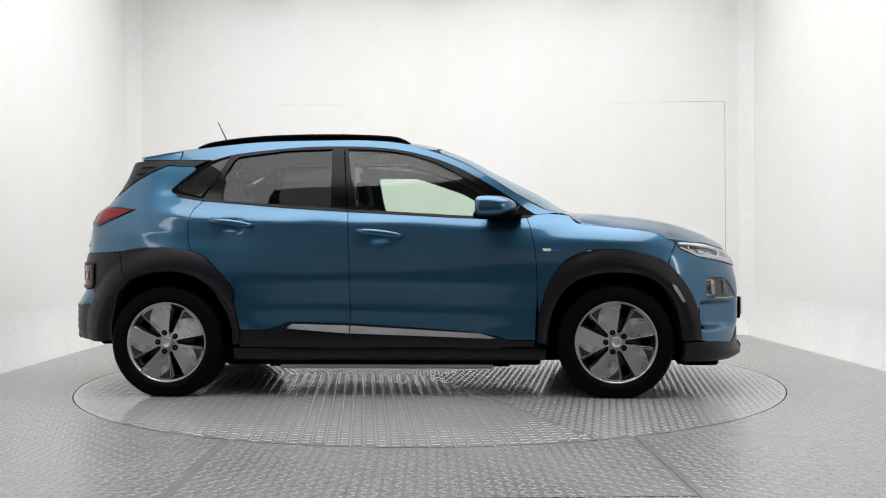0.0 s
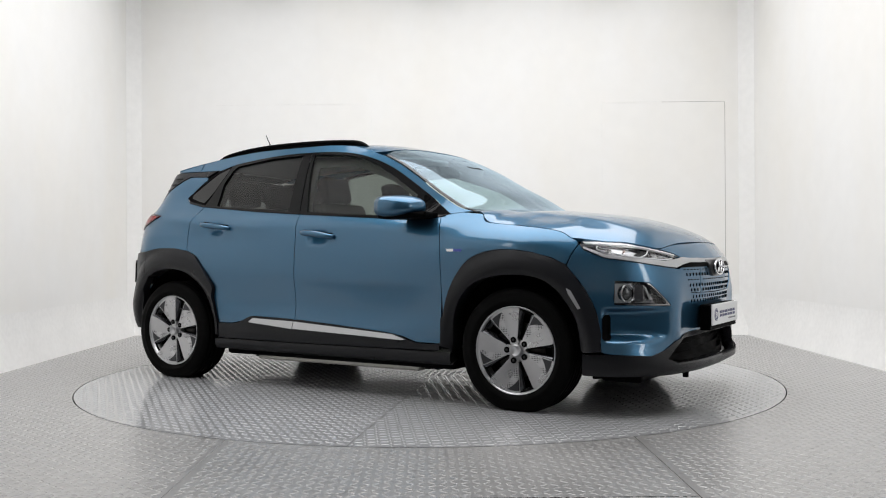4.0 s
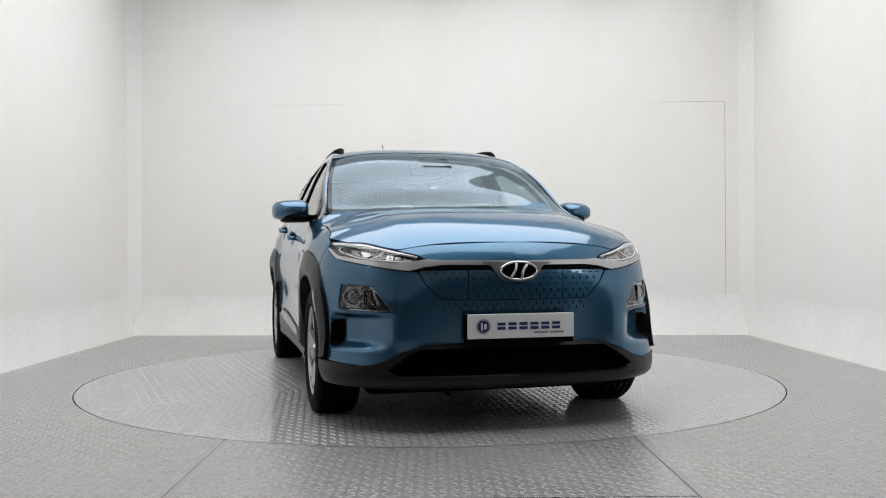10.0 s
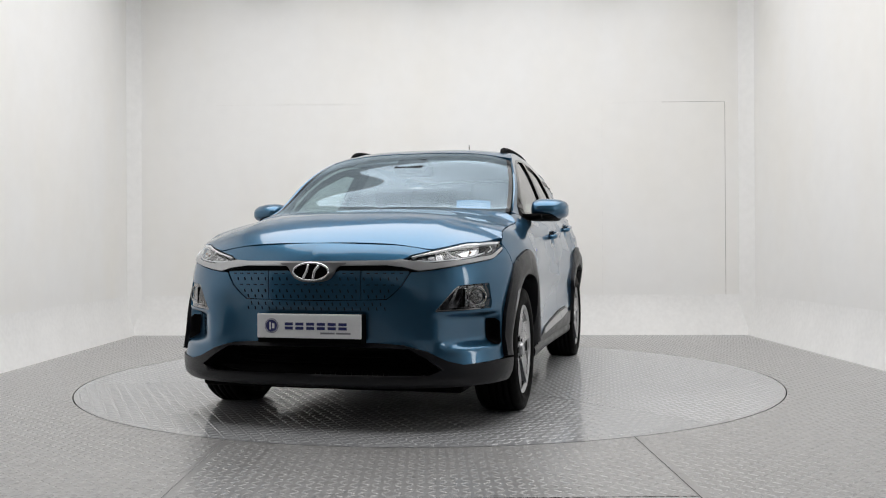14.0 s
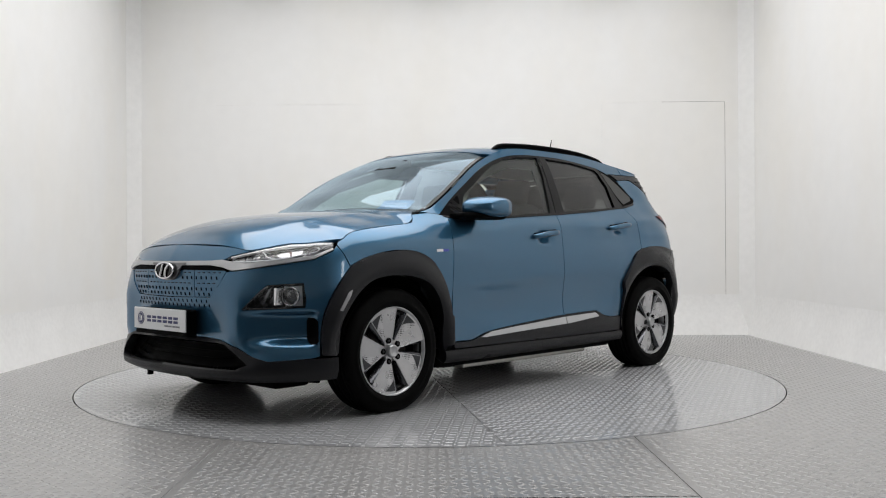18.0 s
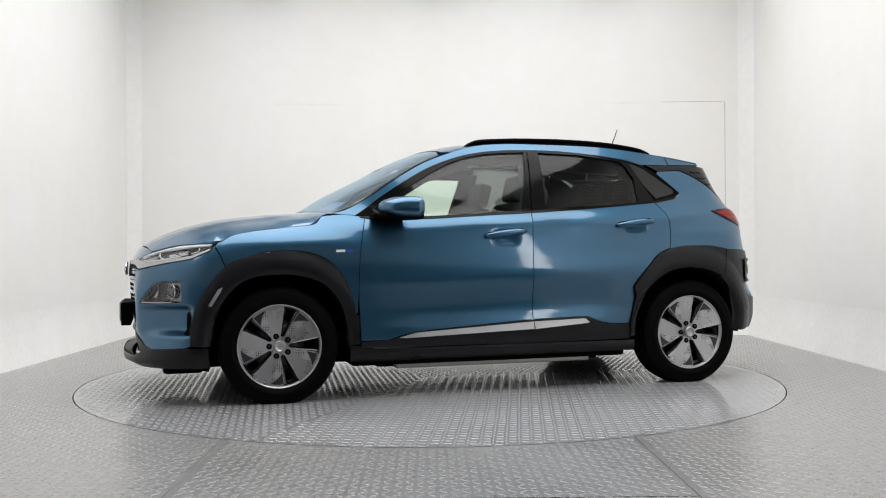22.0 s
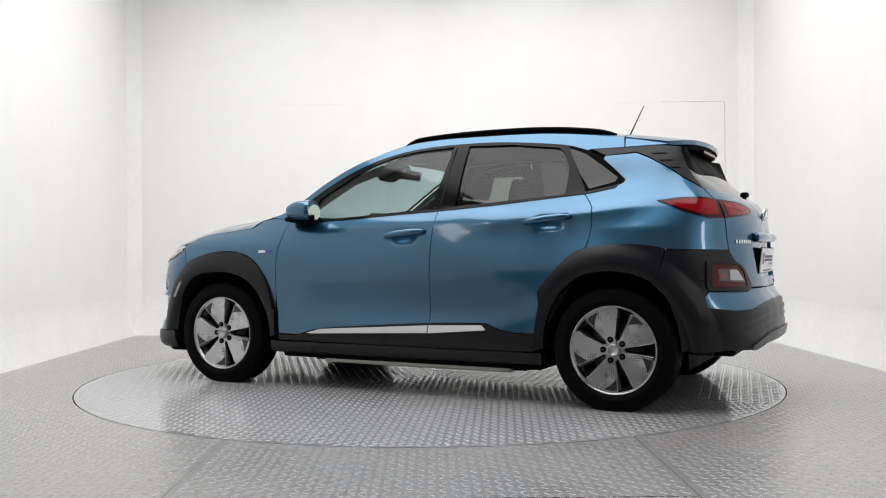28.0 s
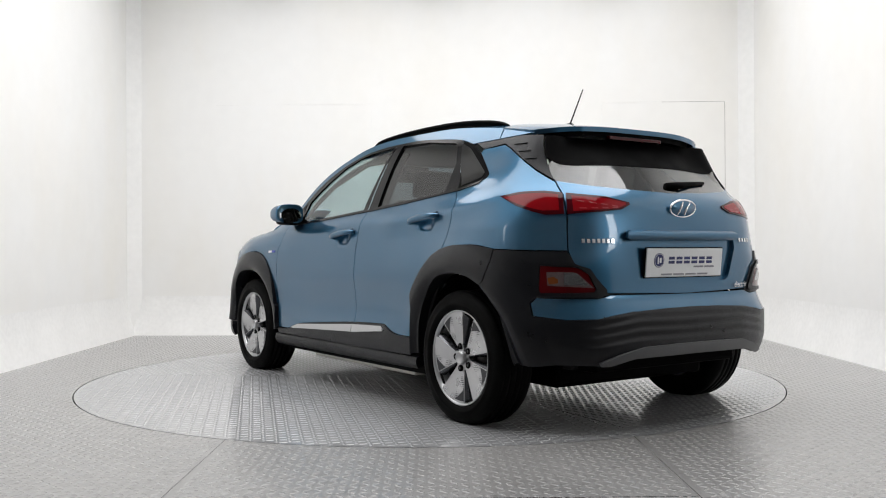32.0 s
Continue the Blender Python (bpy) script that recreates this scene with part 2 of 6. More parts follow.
def panel_mesh(name, poly, surf, mat, off=0.0, depth=0.012, gap=0.0, h=0.03, both=False, flip=False, side=1):
    """A panel of the skin: the outline filled on the surface, with a rim turned inwards. both: mirrored over the middle into one mesh; side=-1: mirrored."""
    if isinstance(poly[0][0], (tuple, list)):
        return joined_panels(name, poly, surf, mat, off, depth, h, both, side)
    if gap:
        poly = shrink(dense(poly, h * 0.8), gap)
        if both:
            k = 1 if surf is top else 0
            poly[:, k] = np.where(np.abs(poly[:, k]) < 1.6 * abs(gap), 0, poly[:, k])
            if k == 0:
                poly[:, 0] = np.where(U_END - poly[:, 0] < 1.6 * abs(gap), U_END, poly[:, 0])
    pts, faces, edge = sheet(poly, h)
    v = surf(pts[:, 0], pts[:, 1], off)
    rim_top, rim_bot = surf(edge[:, 0], edge[:, 1], off), surf(edge[:, 0], edge[:, 1], off - depth)
    n, k = len(v), len(edge)
    area = 0.5 * np.sum(edge[:, 0] * np.roll(edge[:, 1], -1) - np.roll(edge[:, 0], -1) * edge[:, 1])
    fs = [list(f) for f in faces]
    a = np.array(pts)
    fixed = []
    for f in fs:
        q = a[f]
        ar = np.sum(q[:, 0] * np.roll(q[:, 1], -1) - np.roll(q[:, 0], -1) * q[:, 1])
        fixed.append(f if ar > 0 else f[::-1])
    fs = fixed
    if depth:
        for i in range(k):
            j = (i + 1) % k
            if both and abs(rim_top[i][1]) < 0.004 and abs(rim_top[j][1]) < 0.004:
                continue
            f = [n + i, n + j, n + k + j, n + k + i]
            fs.append(f if area < 0 else f[::-1])
        v = np.vstack([v, rim_top, rim_bot])
    if flip:
        fs = [f[::-1] for f in fs]
    if both:
        w = v * np.array([1, -1, 1])
        m = len(v)
        fs = fs + [[m + q for q in f[::-1]] for f in fs]
        v = np.vstack([v, w])
        key, remap, out = {}, [], []
        for i, q in enumerate(v):
            if abs(q[1]) < 0.002:
                kk = (round(q[0] * 2000), round(q[2] * 2000), (i % m) >= n)
                if kk not in key:
                    key[kk] = len(out)
                    out.append((q[0], 0.0, q[2]))
                remap.append(key[kk])
            else:
                remap.append(len(out))
                out.append(tuple(q))
        g = []
        for f in fs:
            r = [remap[q] for q in f]
            r = [q for i, q in enumerate(r) if q != r[i - 1]]
            if len(set(r)) > 2 and len(set(r)) == len(r):
                g.append(r)
        v, fs = np.array(out), g
    elif side < 0:
        v = v * np.array([1, -1, 1])
        fs = [f[::-1] for f in fs]
    return mesh_from(name, v, fs, mat)


def joined_panels(name, polys, surf, mat, off, depth, h, both, side):
    """Several outlines of one skin part in one mesh."""
    verts, faces = [], []
    for q in polys:
        me = panel_mesh(name, q, surf, mat, off, depth, 0.0, h, both, False, side)
        n = len(verts)
        verts += [tuple(v.co) for v in me.vertices]
        faces += [[n + i for i in f.vertices] for f in me.polygons]
        bpy.data.meshes.remove(me)
    return mesh_from(name, verts, faces, mat)


def notch(poly, hole, level, above):
    """The part of an outline over (or under) a level, with the hole's half cut out of its edge."""
    sign = 1 if above else -1
    p = clip_half([tuple(q) for q in poly], 1, level, sign)
    if hole is None:
        return p
    q = clip_half([tuple(a) for a in hole], 1, level, sign)
    on = [i for i in range(len(q)) if abs(q[i][1] - level) < 1e-9]
    k = max(range(len(on)), key=lambda j: (on[(j + 1) % len(on)] - on[j]) % len(q) if len(on) > 1 else 0)
    a, b = on[k], on[(k + 1) % len(on)]
    path = [q[(a + j) % len(q)] for j in range((b - a) % len(q) + 1)]
    for i in range(len(p)):
        c, d = p[i - 1], p[i]
        if abs(c[1] - level) < 1e-9 and abs(d[1] - level) < 1e-9 and min(c[0], d[0]) < min(path[0][0], path[-1][0]) and max(c[0], d[0]) > max(path[0][0], path[-1][0]):
            way = path if (path[0][0] < path[-1][0]) == (c[0] < d[0]) else path[::-1]
            return p[:i] + way + p[i:]
    return p


def tube(path, radius, seg=10, flat=1.0, closed=False):
    """Verts and faces of a round bar along a path; flat squeezes it in height."""
    p = np.array(path, float)
    n = len(p)
    t = np.gradient(p, axis=0)
    t /= np.linalg.norm(t, axis=1)[:, None]
    verts, faces = [], []
    rad = np.broadcast_to(np.asarray(radius, float), (n,))
    for i in range(n):
        up = np.array([0, 0, 1.0]) if abs(t[i][2]) < 0.9 else np.array([1.0, 0, 0])
        s = np.cross(t[i], up)
        s /= np.linalg.norm(s)
        u = np.cross(s, t[i])
        for k in range(seg):
            a = 2 * math.pi * k / seg
            verts.append(p[i] + rad[i] * (math.cos(a) * s + flat * math.sin(a) * u))
    for i in range(n - 1):
        for k in range(seg):
            k2 = (k + 1) % seg
            faces.append([i * seg + k, i * seg + k2, (i + 1) * seg + k2, (i + 1) * seg + k])
    faces.append(list(range(seg))[::-1])
    faces.append([(n - 1) * seg + k for k in range(seg)])
    return verts, faces


def lathe(profile, seg=48):
    """A body turned about the y axis from (radius, y) pairs."""
    verts, faces = [], []
    for k in range(seg):
        a = 2 * math.pi * k / seg
        for r, y in profile:
            verts.append((r * math.cos(a), y, r * math.sin(a)))
    m = len(profile)
    for k in range(seg):
        k2 = (k + 1) % seg
        for i in range(m - 1):
            faces.append([k * m + i, k * m + i + 1, k2 * m + i + 1, k2 * m + i])
    return verts, faces
# ---------------------------------------------------------------- the car's skin: a wrap-around side and a top
# Plan outline at the widest height, from the nose's middle round the flank to the tail's middle.
PLAN = curve([(2.125, 0), (2.118, 0.2), (2.09, 0.4), (2.03, 0.58), (1.93, 0.72), (1.80, 0.815), (1.62, 0.868), (1.3, 0.888), (0.9, 0.886), (0.4, 0.876),
              (0, 0.873), (-0.5, 0.876), (-0.9, 0.886), (-1.3, 0.890), (-1.55, 0.872), (-1.72, 0.82), (-1.86, 0.72), (-1.95, 0.58), (-2.0, 0.4), (-2.025, 0.2), (-2.03, 0)], 40)
PLAN = np.array(PLAN)
ARC = np.concatenate([[0], np.cumsum(np.linalg.norm(np.diff(PLAN, axis=0), axis=1))])
U_END = ARC[-1]
NU, NZ = 700, 420
Z_LO, Z_HI = 0.10, 1.62
UG, ZG = np.linspace(0, U_END, NU), np.linspace(Z_LO, Z_HI, NZ)
_tx, _ty = np.gradient(np.interp(UG, ARC, PLAN[:, 0])), np.gradient(np.interp(UG, ARC, PLAN[:, 1]))
_k = np.ones(41) / 41


def soft(a):
    return np.convolve(np.pad(a, 20, "edge"), _k, "valid")


_tx, _ty = soft(_tx), soft(_ty)
_tx[0], _tx[-1] = 0, 0
_l = np.hypot(_tx, _ty)
NXG, NYG = _ty / _l, -_tx / _l          # outward: ahead at the nose, sideways on the flank
NYG = np.abs(NYG)
NXG = np.where(UG < U_END / 2, np.abs(NXG), -np.abs(NXG))
STATIONS = []


def station(x, y, *pairs):
    """How far the skin lies inside the plan outline, height by height, at a place of the outline."""
    i = np.argmin((PLAN[:, 0] - x) ** 2 + (PLAN[:, 1] - y) ** 2)
    z, d = zip(*pairs)
    STATIONS.append((ARC[i], pchip(z, d)(ZG)))


station(2.125, 0.0, (0.10, 0.12), (0.19, 0.06), (0.235, -0.012), (0.265, -0.012), (0.30, 0.005), (0.40, 0.0), (0.55, 0.0), (0.66, 0.0), (0.74, 0.008), (0.795, 0.026), (0.87, 0.072), (0.89, 0.092), (0.95, 0.22), (1.62, 1.3))
station(2.09, 0.40, (0.10, 0.12), (0.19, 0.06), (0.235, -0.018), (0.265, -0.018), (0.30, 0.003), (0.40, 0.0), (0.55, 0.0), (0.66, 0.0), (0.74, 0.010), (0.795, 0.036), (0.86, 0.080), (0.875, 0.095), (0.95, 0.22), (1.62, 1.3))
station(1.93, 0.72, (0.10, 0.12), (0.19, 0.03), (0.24, -0.024), (0.29, -0.026), (0.36, -0.008), (0.45, 0.006), (0.56, 0.004), (0.68, 0.012), (0.79, 0.035), (0.86, 0.085), (0.92, 0.15), (1.62, 0.9))
station(1.80, 0.815, (0.10, 0.10), (0.19, 0.02), (0.24, -0.022), (0.30, -0.028), (0.36, -0.016), (0.45, -0.004), (0.56, 0.0), (0.70, 0.010), (0.80, 0.030), (0.875, 0.075), (0.94, 0.135), (1.62, 0.8))
station(1.62, 0.868, (0.10, 0.08), (0.20, 0.02), (0.30, -0.016), (0.45, -0.014), (0.60, -0.008), (0.72, 0.0), (0.80, 0.012), (0.885, 0.045), (0.935, 0.085), (0.97, 0.13), (1.62, 0.7))
station(1.30, 0.888, (0.10, 0.10), (0.20, 0.05), (0.40, 0.0), (0.60, -0.006), (0.75, -0.004), (0.85, 0.006), (0.91, 0.028), (0.95, 0.060), (0.98, 0.105), (1.05, 0.20), (1.62, 0.7))
station(0.93, 0.886, (0.10, 0.10), (0.20, 0.05), (0.30, 0.015), (0.40, 0.012), (0.60, 0.006), (0.75, 0.0), (0.84, 0.005), (0.90, 0.022), (0.945, 0.042), (0.985, 0.064), (1.05, 0.118), (1.12, 0.165), (1.30, 0.225), (1.62, 0.40))
station(0.40, 0.876, (0.10, 0.10), (0.20, 0.055), (0.28, 0.018), (0.34, 0.004), (0.39, 0.008), (0.45, 0.019), (0.50, 0.024), (0.60, 0.015), (0.68, 0.004), (0.76, 0.006), (0.85, 0.016), (0.92, 0.027), (0.965, 0.036), (0.985, 0.043), (1.06, 0.088), (1.15, 0.120), (1.30, 0.180), (1.42, 0.238), (1.50, 0.285), (1.62, 0.37))
station(0.0, 0.873, (0.10, 0.10), (0.20, 0.055), (0.28, 0.018), (0.34, 0.004), (0.40, 0.007), (0.46, 0.019), (0.51, 0.024), (0.61, 0.016), (0.70, 0.005), (0.80, 0.011), (0.90, 0.023), (0.96, 0.033), (0.995, 0.040), (1.012, 0.047), (1.07, 0.086), (1.15, 0.116), (1.30, 0.178), (1.42, 0.238), (1.50, 0.290), (1.62, 0.37))
station(-0.55, 0.877, (0.10, 0.10), (0.20, 0.055), (0.28, 0.018), (0.34, 0.004), (0.41, 0.007), (0.47, 0.019), (0.52, 0.025), (0.61, 0.017), (0.70, 0.007), (0.80, 0.016), (0.90, 0.033), (0.98, 0.049), (1.025, 0.059), (1.042, 0.066), (1.10, 0.104), (1.18, 0.136), (1.30, 0.186), (1.42, 0.246), (1.50, 0.298), (1.62, 0.38))
station(-0.95, 0.887, (0.10, 0.10), (0.20, 0.055), (0.30, 0.022), (0.42, 0.016), (0.60, 0.010), (0.72, 0.007), (0.82, 0.022), (0.92, 0.050), (1.00, 0.070), (1.04, 0.080), (1.058, 0.087), (1.15, 0.140), (1.30, 0.208), (1.42, 0.268), (1.50, 0.320), (1.62, 0.40))
station(-1.30, 0.890, (0.10, 0.10), (0.20, 0.06), (0.40, 0.010), (0.60, 0.0), (0.76, -0.002), (0.85, 0.010), (0.92, 0.036), (1.00, 0.064), (1.045, 0.080), (1.065, 0.088), (1.15, 0.143), (1.22, 0.190), (1.35, 0.248), (1.45, 0.305), (1.62, 0.42))
station(-1.55, 0.872, (0.10, 0.14), (0.22, 0.08), (0.35, 0.012), (0.60, -0.004), (0.76, 0.0), (0.85, 0.008), (0.92, 0.024), (1.00, 0.052), (1.10, 0.102), (1.16, 0.140), (1.22, 0.175), (1.35, 0.240), (1.45, 0.30), (1.62, 0.42))
station(-1.75, 0.805, (0.10, 0.16), (0.25, 0.10), (0.30, 0.055), (0.37, 0.022), (0.50, 0.0), (0.58, 0.006), (0.66, 0.014), (0.77, 0.018), (0.88, 0.034), (1.00, 0.060), (1.08, 0.092), (1.16, 0.155), (1.25, 0.215), (1.40, 0.290), (1.62, 0.42))
station(-1.91, 0.65, (0.10, 0.18), (0.25, 0.10), (0.34, 0.014), (0.42, -0.004), (0.52, -0.004), (0.58, 0.020), (0.63, 0.040), (0.77, 0.042), (0.90, 0.060), (1.00, 0.075), (1.08, 0.112), (1.16, 0.190), (1.26, 0.285), (1.40, 0.38), (1.62, 0.55))
station(-1.99, 0.45, (0.10, 0.20), (0.25, 0.12), (0.34, 0.012), (0.40, -0.004), (0.52, -0.002), (0.57, 0.018), (0.63, 0.050), (0.77, 0.056), (0.90, 0.064), (1.02, 0.084), (1.09, 0.118), (1.14, 0.180), (1.26, 0.312), (1.40, 0.43), (1.62, 0.62))
station(-2.03, 0.0, (0.10, 0.22), (0.25, 0.13), (0.34, 0.014), (0.40, -0.004), (0.52, 0.0), (0.56, 0.018), (0.63, 0.060), (0.77, 0.068), (0.90, 0.074), (1.02, 0.086), (1.08, 0.110), (1.125, 0.160), (1.26, 0.315), (1.40, 0.44), (1.62, 0.66))
_us = np.array([s[0] for s in STATIONS])
_tab = np.array([s[1] for s in STATIONS])
INSET = np.stack([pchip(_us, _tab[:, j])(UG) for j in range(NZ)], 1)
_cx, _cy = np.interp(UG, ARC, PLAN[:, 0]), np.interp(UG, ARC, PLAN[:, 1])


def ease(a):
    a = np.clip(a, 0, 1)
    return a * a * (3 - 2 * a)


# the nose's middle stands back between the lamp pods and leans down under the grille
_zz, _yy = ZG[None, :], _cy[:, None]
_nose = (UG < U_END * 0.4)[:, None]
_mid = ease((0.57 - _yy) / 0.25)
_lean = np.interp(ZG, [0.10, 0.29, 0.37, 0.41, 0.50, 0.60, 0.70, 0.765, 0.79], [0, 0, 0.030, 0.044, 0.034, 0.022, 0.016, 0.008, 0.0])[None, :]
_pod = 0.014 * np.exp(-((_yy - 0.545) / 0.085) ** 2) * ease((_zz - 0.36) / 0.08) * ease((0.74 - _zz) / 0.14)
_hollow = 0.055 * ease((_yy - 0.53) / 0.25) * ease((0.832 - _yy) / 0.020) * ease((_zz - 0.372) / 0.05) * ease((0.552 - _zz) / 0.025)      # a hollow before each air slot, ending in a step
INSET = INSET + np.where(_nose & (_cx > 1.74)[:, None], _mid * _lean - _pod + _hollow, 0)
XG = _cx[:, None] - NXG[:, None] * INSET
YG = _cy[:, None] - NYG[:, None] * INSET


def dent(x, z, rx, rz, depth, power=2.0):
    """Presses a soft hollow (or raises a swell) into the flank."""
    f = depth * np.exp(-(np.abs((XG - x) / rx) ** power + np.abs((ZG[None, :] - z) / rz) ** power))
    f = np.where((YG > 0.3), f, 0)
    global YGN
    YGN = YGN - f


YGN = YG.copy()
dent(-0.050, 0.926, 0.066, 0.034, 0.018, 4)      # hand scoops behind the door handles
dent(-0.935, 0.991, 0.066, 0.034, 0.018, 4)


def crease(line, amount, up, down, x0, x1, fade):
    """Raises a sharp-edged swell along a line of (x, z), on the flank."""
    global YGN
    xs, zs = zip(*sorted(line))
    d = ZG[None, :] - np.interp(XG, xs, zs)
    t = np.clip(1 - np.where(d > 0, d / up, -d / down), 0, 1)
    f = amount * t ** 1.5 * ease((XG - x0) / fade) * ease((x1 - XG) / fade)
    YGN = YGN + np.where(YG > 0.3, f, 0)


crease([(-1.75, 1.085), (-1.50, 1.082), (-1.10, 1.035), (-0.80, 1.010), (-0.2, 0.985)], 0.013, 0.07, 0.10, -1.56, -0.35, 0.30)      # from the tail lamp to the door handle
crease([(-1.75, 0.955), (-1.10, 0.955)], 0.008, 0.09, 0.10, -1.72, -1.08, 0.20)      # over the rear arch
crease([(0.85, 0.905), (1.55, 0.875)], 0.006, 0.10, 0.08, 0.80, 1.55, 0.25)      # over the front arch
# the rear door turns outwards before the wheel arch, along a slanted crease
_d = (-0.74 - 0.55 * (ZG[None, :] - 0.45)) - XG
_f = 0.03 * np.clip(_d, 0, 0.16) * np.clip((0.80 - ZG[None, :]) / 0.12, 0, 1) * np.clip((ZG[None, :] - 0.40) / 0.06, 0, 1) * np.clip((XG + 1.08) / 0.10, 0, 1)
YGN = YGN + np.where(YG > 0.3, _f, 0)
YG = YGN


def bil(a, u, z):
    iu = np.clip(np.asarray(u, float) / U_END * (NU - 1), 0, NU - 1.001)
    iz = np.clip((np.asarray(z, float) - Z_LO) / (Z_HI - Z_LO) * (NZ - 1), 0, NZ - 1.001)
    i, j = iu.astype(int), iz.astype(int)
    fu, fz = iu - i, iz - j
    return a[i, j] * (1 - fu) * (1 - fz) + a[i + 1, j] * fu * (1 - fz) + a[i, j + 1] * (1 - fu) * fz + a[i + 1, j + 1] * fu * fz


def skin(u, z, off=0.0):
    """Points of the wrap-around skin, off metres outside it."""
    u, z = np.asarray(u, float), np.asarray(z, float)
    p = np.stack([bil(XG, u, z), bil(YG, u, z), z], -1)
    if np.any(off):
        e = 0.012
        ua, ub = np.clip(u - e, 0, U_END), np.clip(u + e, 0, U_END)
        du = np.stack([bil(XG, ub, z) - bil(XG, ua, z), bil(YG, ub, z) - bil(YG, ua, z), 0 * z], -1)
        dz = np.stack([bil(XG, u, z + e) - bil(XG, u, z - e), bil(YG, u, z + e) - bil(YG, u, z - e), 0 * z + 2 * e], -1)
        n = np.cross(dz, du)
        n /= np.linalg.norm(n, axis=-1)[..., None] + 1e-12
        mid = (u < 0.004) | (u > U_END - 0.004)
        n[..., 1] = np.where(mid, 0, n[..., 1])
        s = np.sum(n[..., :2] * p[..., :2], -1)
        n = np.where((s < 0)[..., None], -n, n)
        p = p + n * np.asarray(off)[..., None]
    return p


def S(x, z):
    """A place on the flank, by its x."""
    xs = np.array([bil(XG, UG[k], z) for k in range(0, NU, 2)])
    return (float(np.interp(-x, -xs, UG[::2])), z)


def F(y, z):
    """A place on the nose, by its y."""
    us = UG[UG < 1.6]
    return (float(np.interp(y, bil(YG, us, us * 0 + z), us)), z)


def B(y, z):
    """A place on the tail, by its y."""
    us = UG[UG > U_END - 1.5][::-1]
    return (float(np.interp(y, bil(YG, us, us * 0 + z), us)), z)


def SS(pts, smooth=False, n=5):
    q = [S(x, z) for x, z in pts]
    return curve(q, n) if smooth else q


def FF(pts, smooth=False, n=5):
    q = [F(y, z) for y, z in pts]
    return curve(q, n) if smooth else q


def BB(pts, smooth=False, n=5):
    q = [B(y, z) for y, z in pts]
    return curve(q, n) if smooth else q


# The lines of the flank, as (x, z).
ROOF_LINE = [(0.985, 1.062), (0.885, 1.092), (0.745, 1.172), (0.571, 1.287), (0.397, 1.382), (0.222, 1.449), (0.048, 1.498), (-0.126, 1.517), (-0.30, 1.522), (-0.649, 1.521), (-0.824, 1.516), (-0.998, 1.502), (-1.173, 1.482), (-1.29, 1.466)]
DLO = [(0.835, 1.044), (0.729, 1.138), (0.563, 1.246), (0.394, 1.341), (0.222, 1.409), (0.049, 1.452), (-0.126, 1.473), (-0.31, 1.480), (-0.509, 1.479), (-0.717, 1.465), (-0.959, 1.437), (-1.094, 1.400), (-1.192, 1.342), (-1.30, 1.246)]
DLO_LOW = [(-1.325, 1.215), (-1.278, 1.189), (-1.131, 1.160), (-0.966, 1.145), (-0.623, 1.113), (-0.25, 1.086), (0.054, 1.068), (0.39, 1.046), (0.725, 1.034)]
HOOD_LINE = [(1.048, 1.046), (1.075, 1.012), (1.115, 0.995), (1.28, 0.977), (1.445, 0.957), (1.544, 0.936), (1.60, 0.905)]
CUT_FRONT = [(0.800, 1.035), (0.813, 0.993), (0.841, 0.861), (0.852, 0.729), (0.855, 0.60), (0.849, 0.464), (0.842, 0.332)]
CUT_MID_LOW = [(-0.243, 1.086), (-0.225, 0.856), (-0.219, 0.40), (-0.219, 0.290)]
CUT_REAR = [(-1.105, 1.157), (-1.141, 1.117), (-1.172, 1.067), (-1.180, 0.984), (-1.168, 0.894), (-1.152, 0.851)]
ARCH_F_OUT = [(1.775, 0.330), (1.760, 0.469), (1.733, 0.568), (1.677, 0.667), (1.594, 0.766), (1.512, 0.805), (1.379, 0.837), (1.247, 0.847), (1.132, 0.836), (1.033, 0.796), (0.967, 0.730), (0.918, 0.647), (0.885, 0.547), (0.874, 0.490), (0.857, 0.470), (0.855, 0.365), (0.848, 0.322)]
ARCH_F_IN = [(1.672, 0.205), (1.672, 0.337), (1.651, 0.469), (1.595, 0.584), (1.529, 0.656), (1.446, 0.699), (1.314, 0.714), (1.182, 0.704), (1.067, 0.664), (0.984, 0.581), (0.935, 0.465), (0.919, 0.332), (0.910, 0.215)]
ARCH_R_OUT_FRONT = [(-1.152, 0.851), (-1.073, 0.818), (-0.989, 0.736), (-0.905, 0.637), (-0.893, 0.604), (-0.900, 0.554), (-0.889, 0.504), (-0.864, 0.388)]
ARCH_R_OUT_BACK = [(-1.152, 0.851), (-1.273, 0.869), (-1.439, 0.868), (-1.575, 0.848)]
ARCH_R_IN = [(-0.908, 0.215), (-0.913, 0.305), (-0.921, 0.421), (-0.971, 0.553), (-1.055, 0.652), (-1.155, 0.712), (-1.280, 0.730), (-1.405, 0.717), (-1.505, 0.677), (-1.578, 0.600), (-1.620, 0.500), (-1.643, 0.400), (-1.645, 0.300)]
CLAD_TOP = [(0.842, 0.330), (0.688, 0.332), (0.523, 0.372), (0.16, 0.402), (-0.207, 0.427), (-0.54, 0.436), (-0.60, 0.428), (-0.655, 0.405), (-0.738, 0.389), (-0.862, 0.388)]

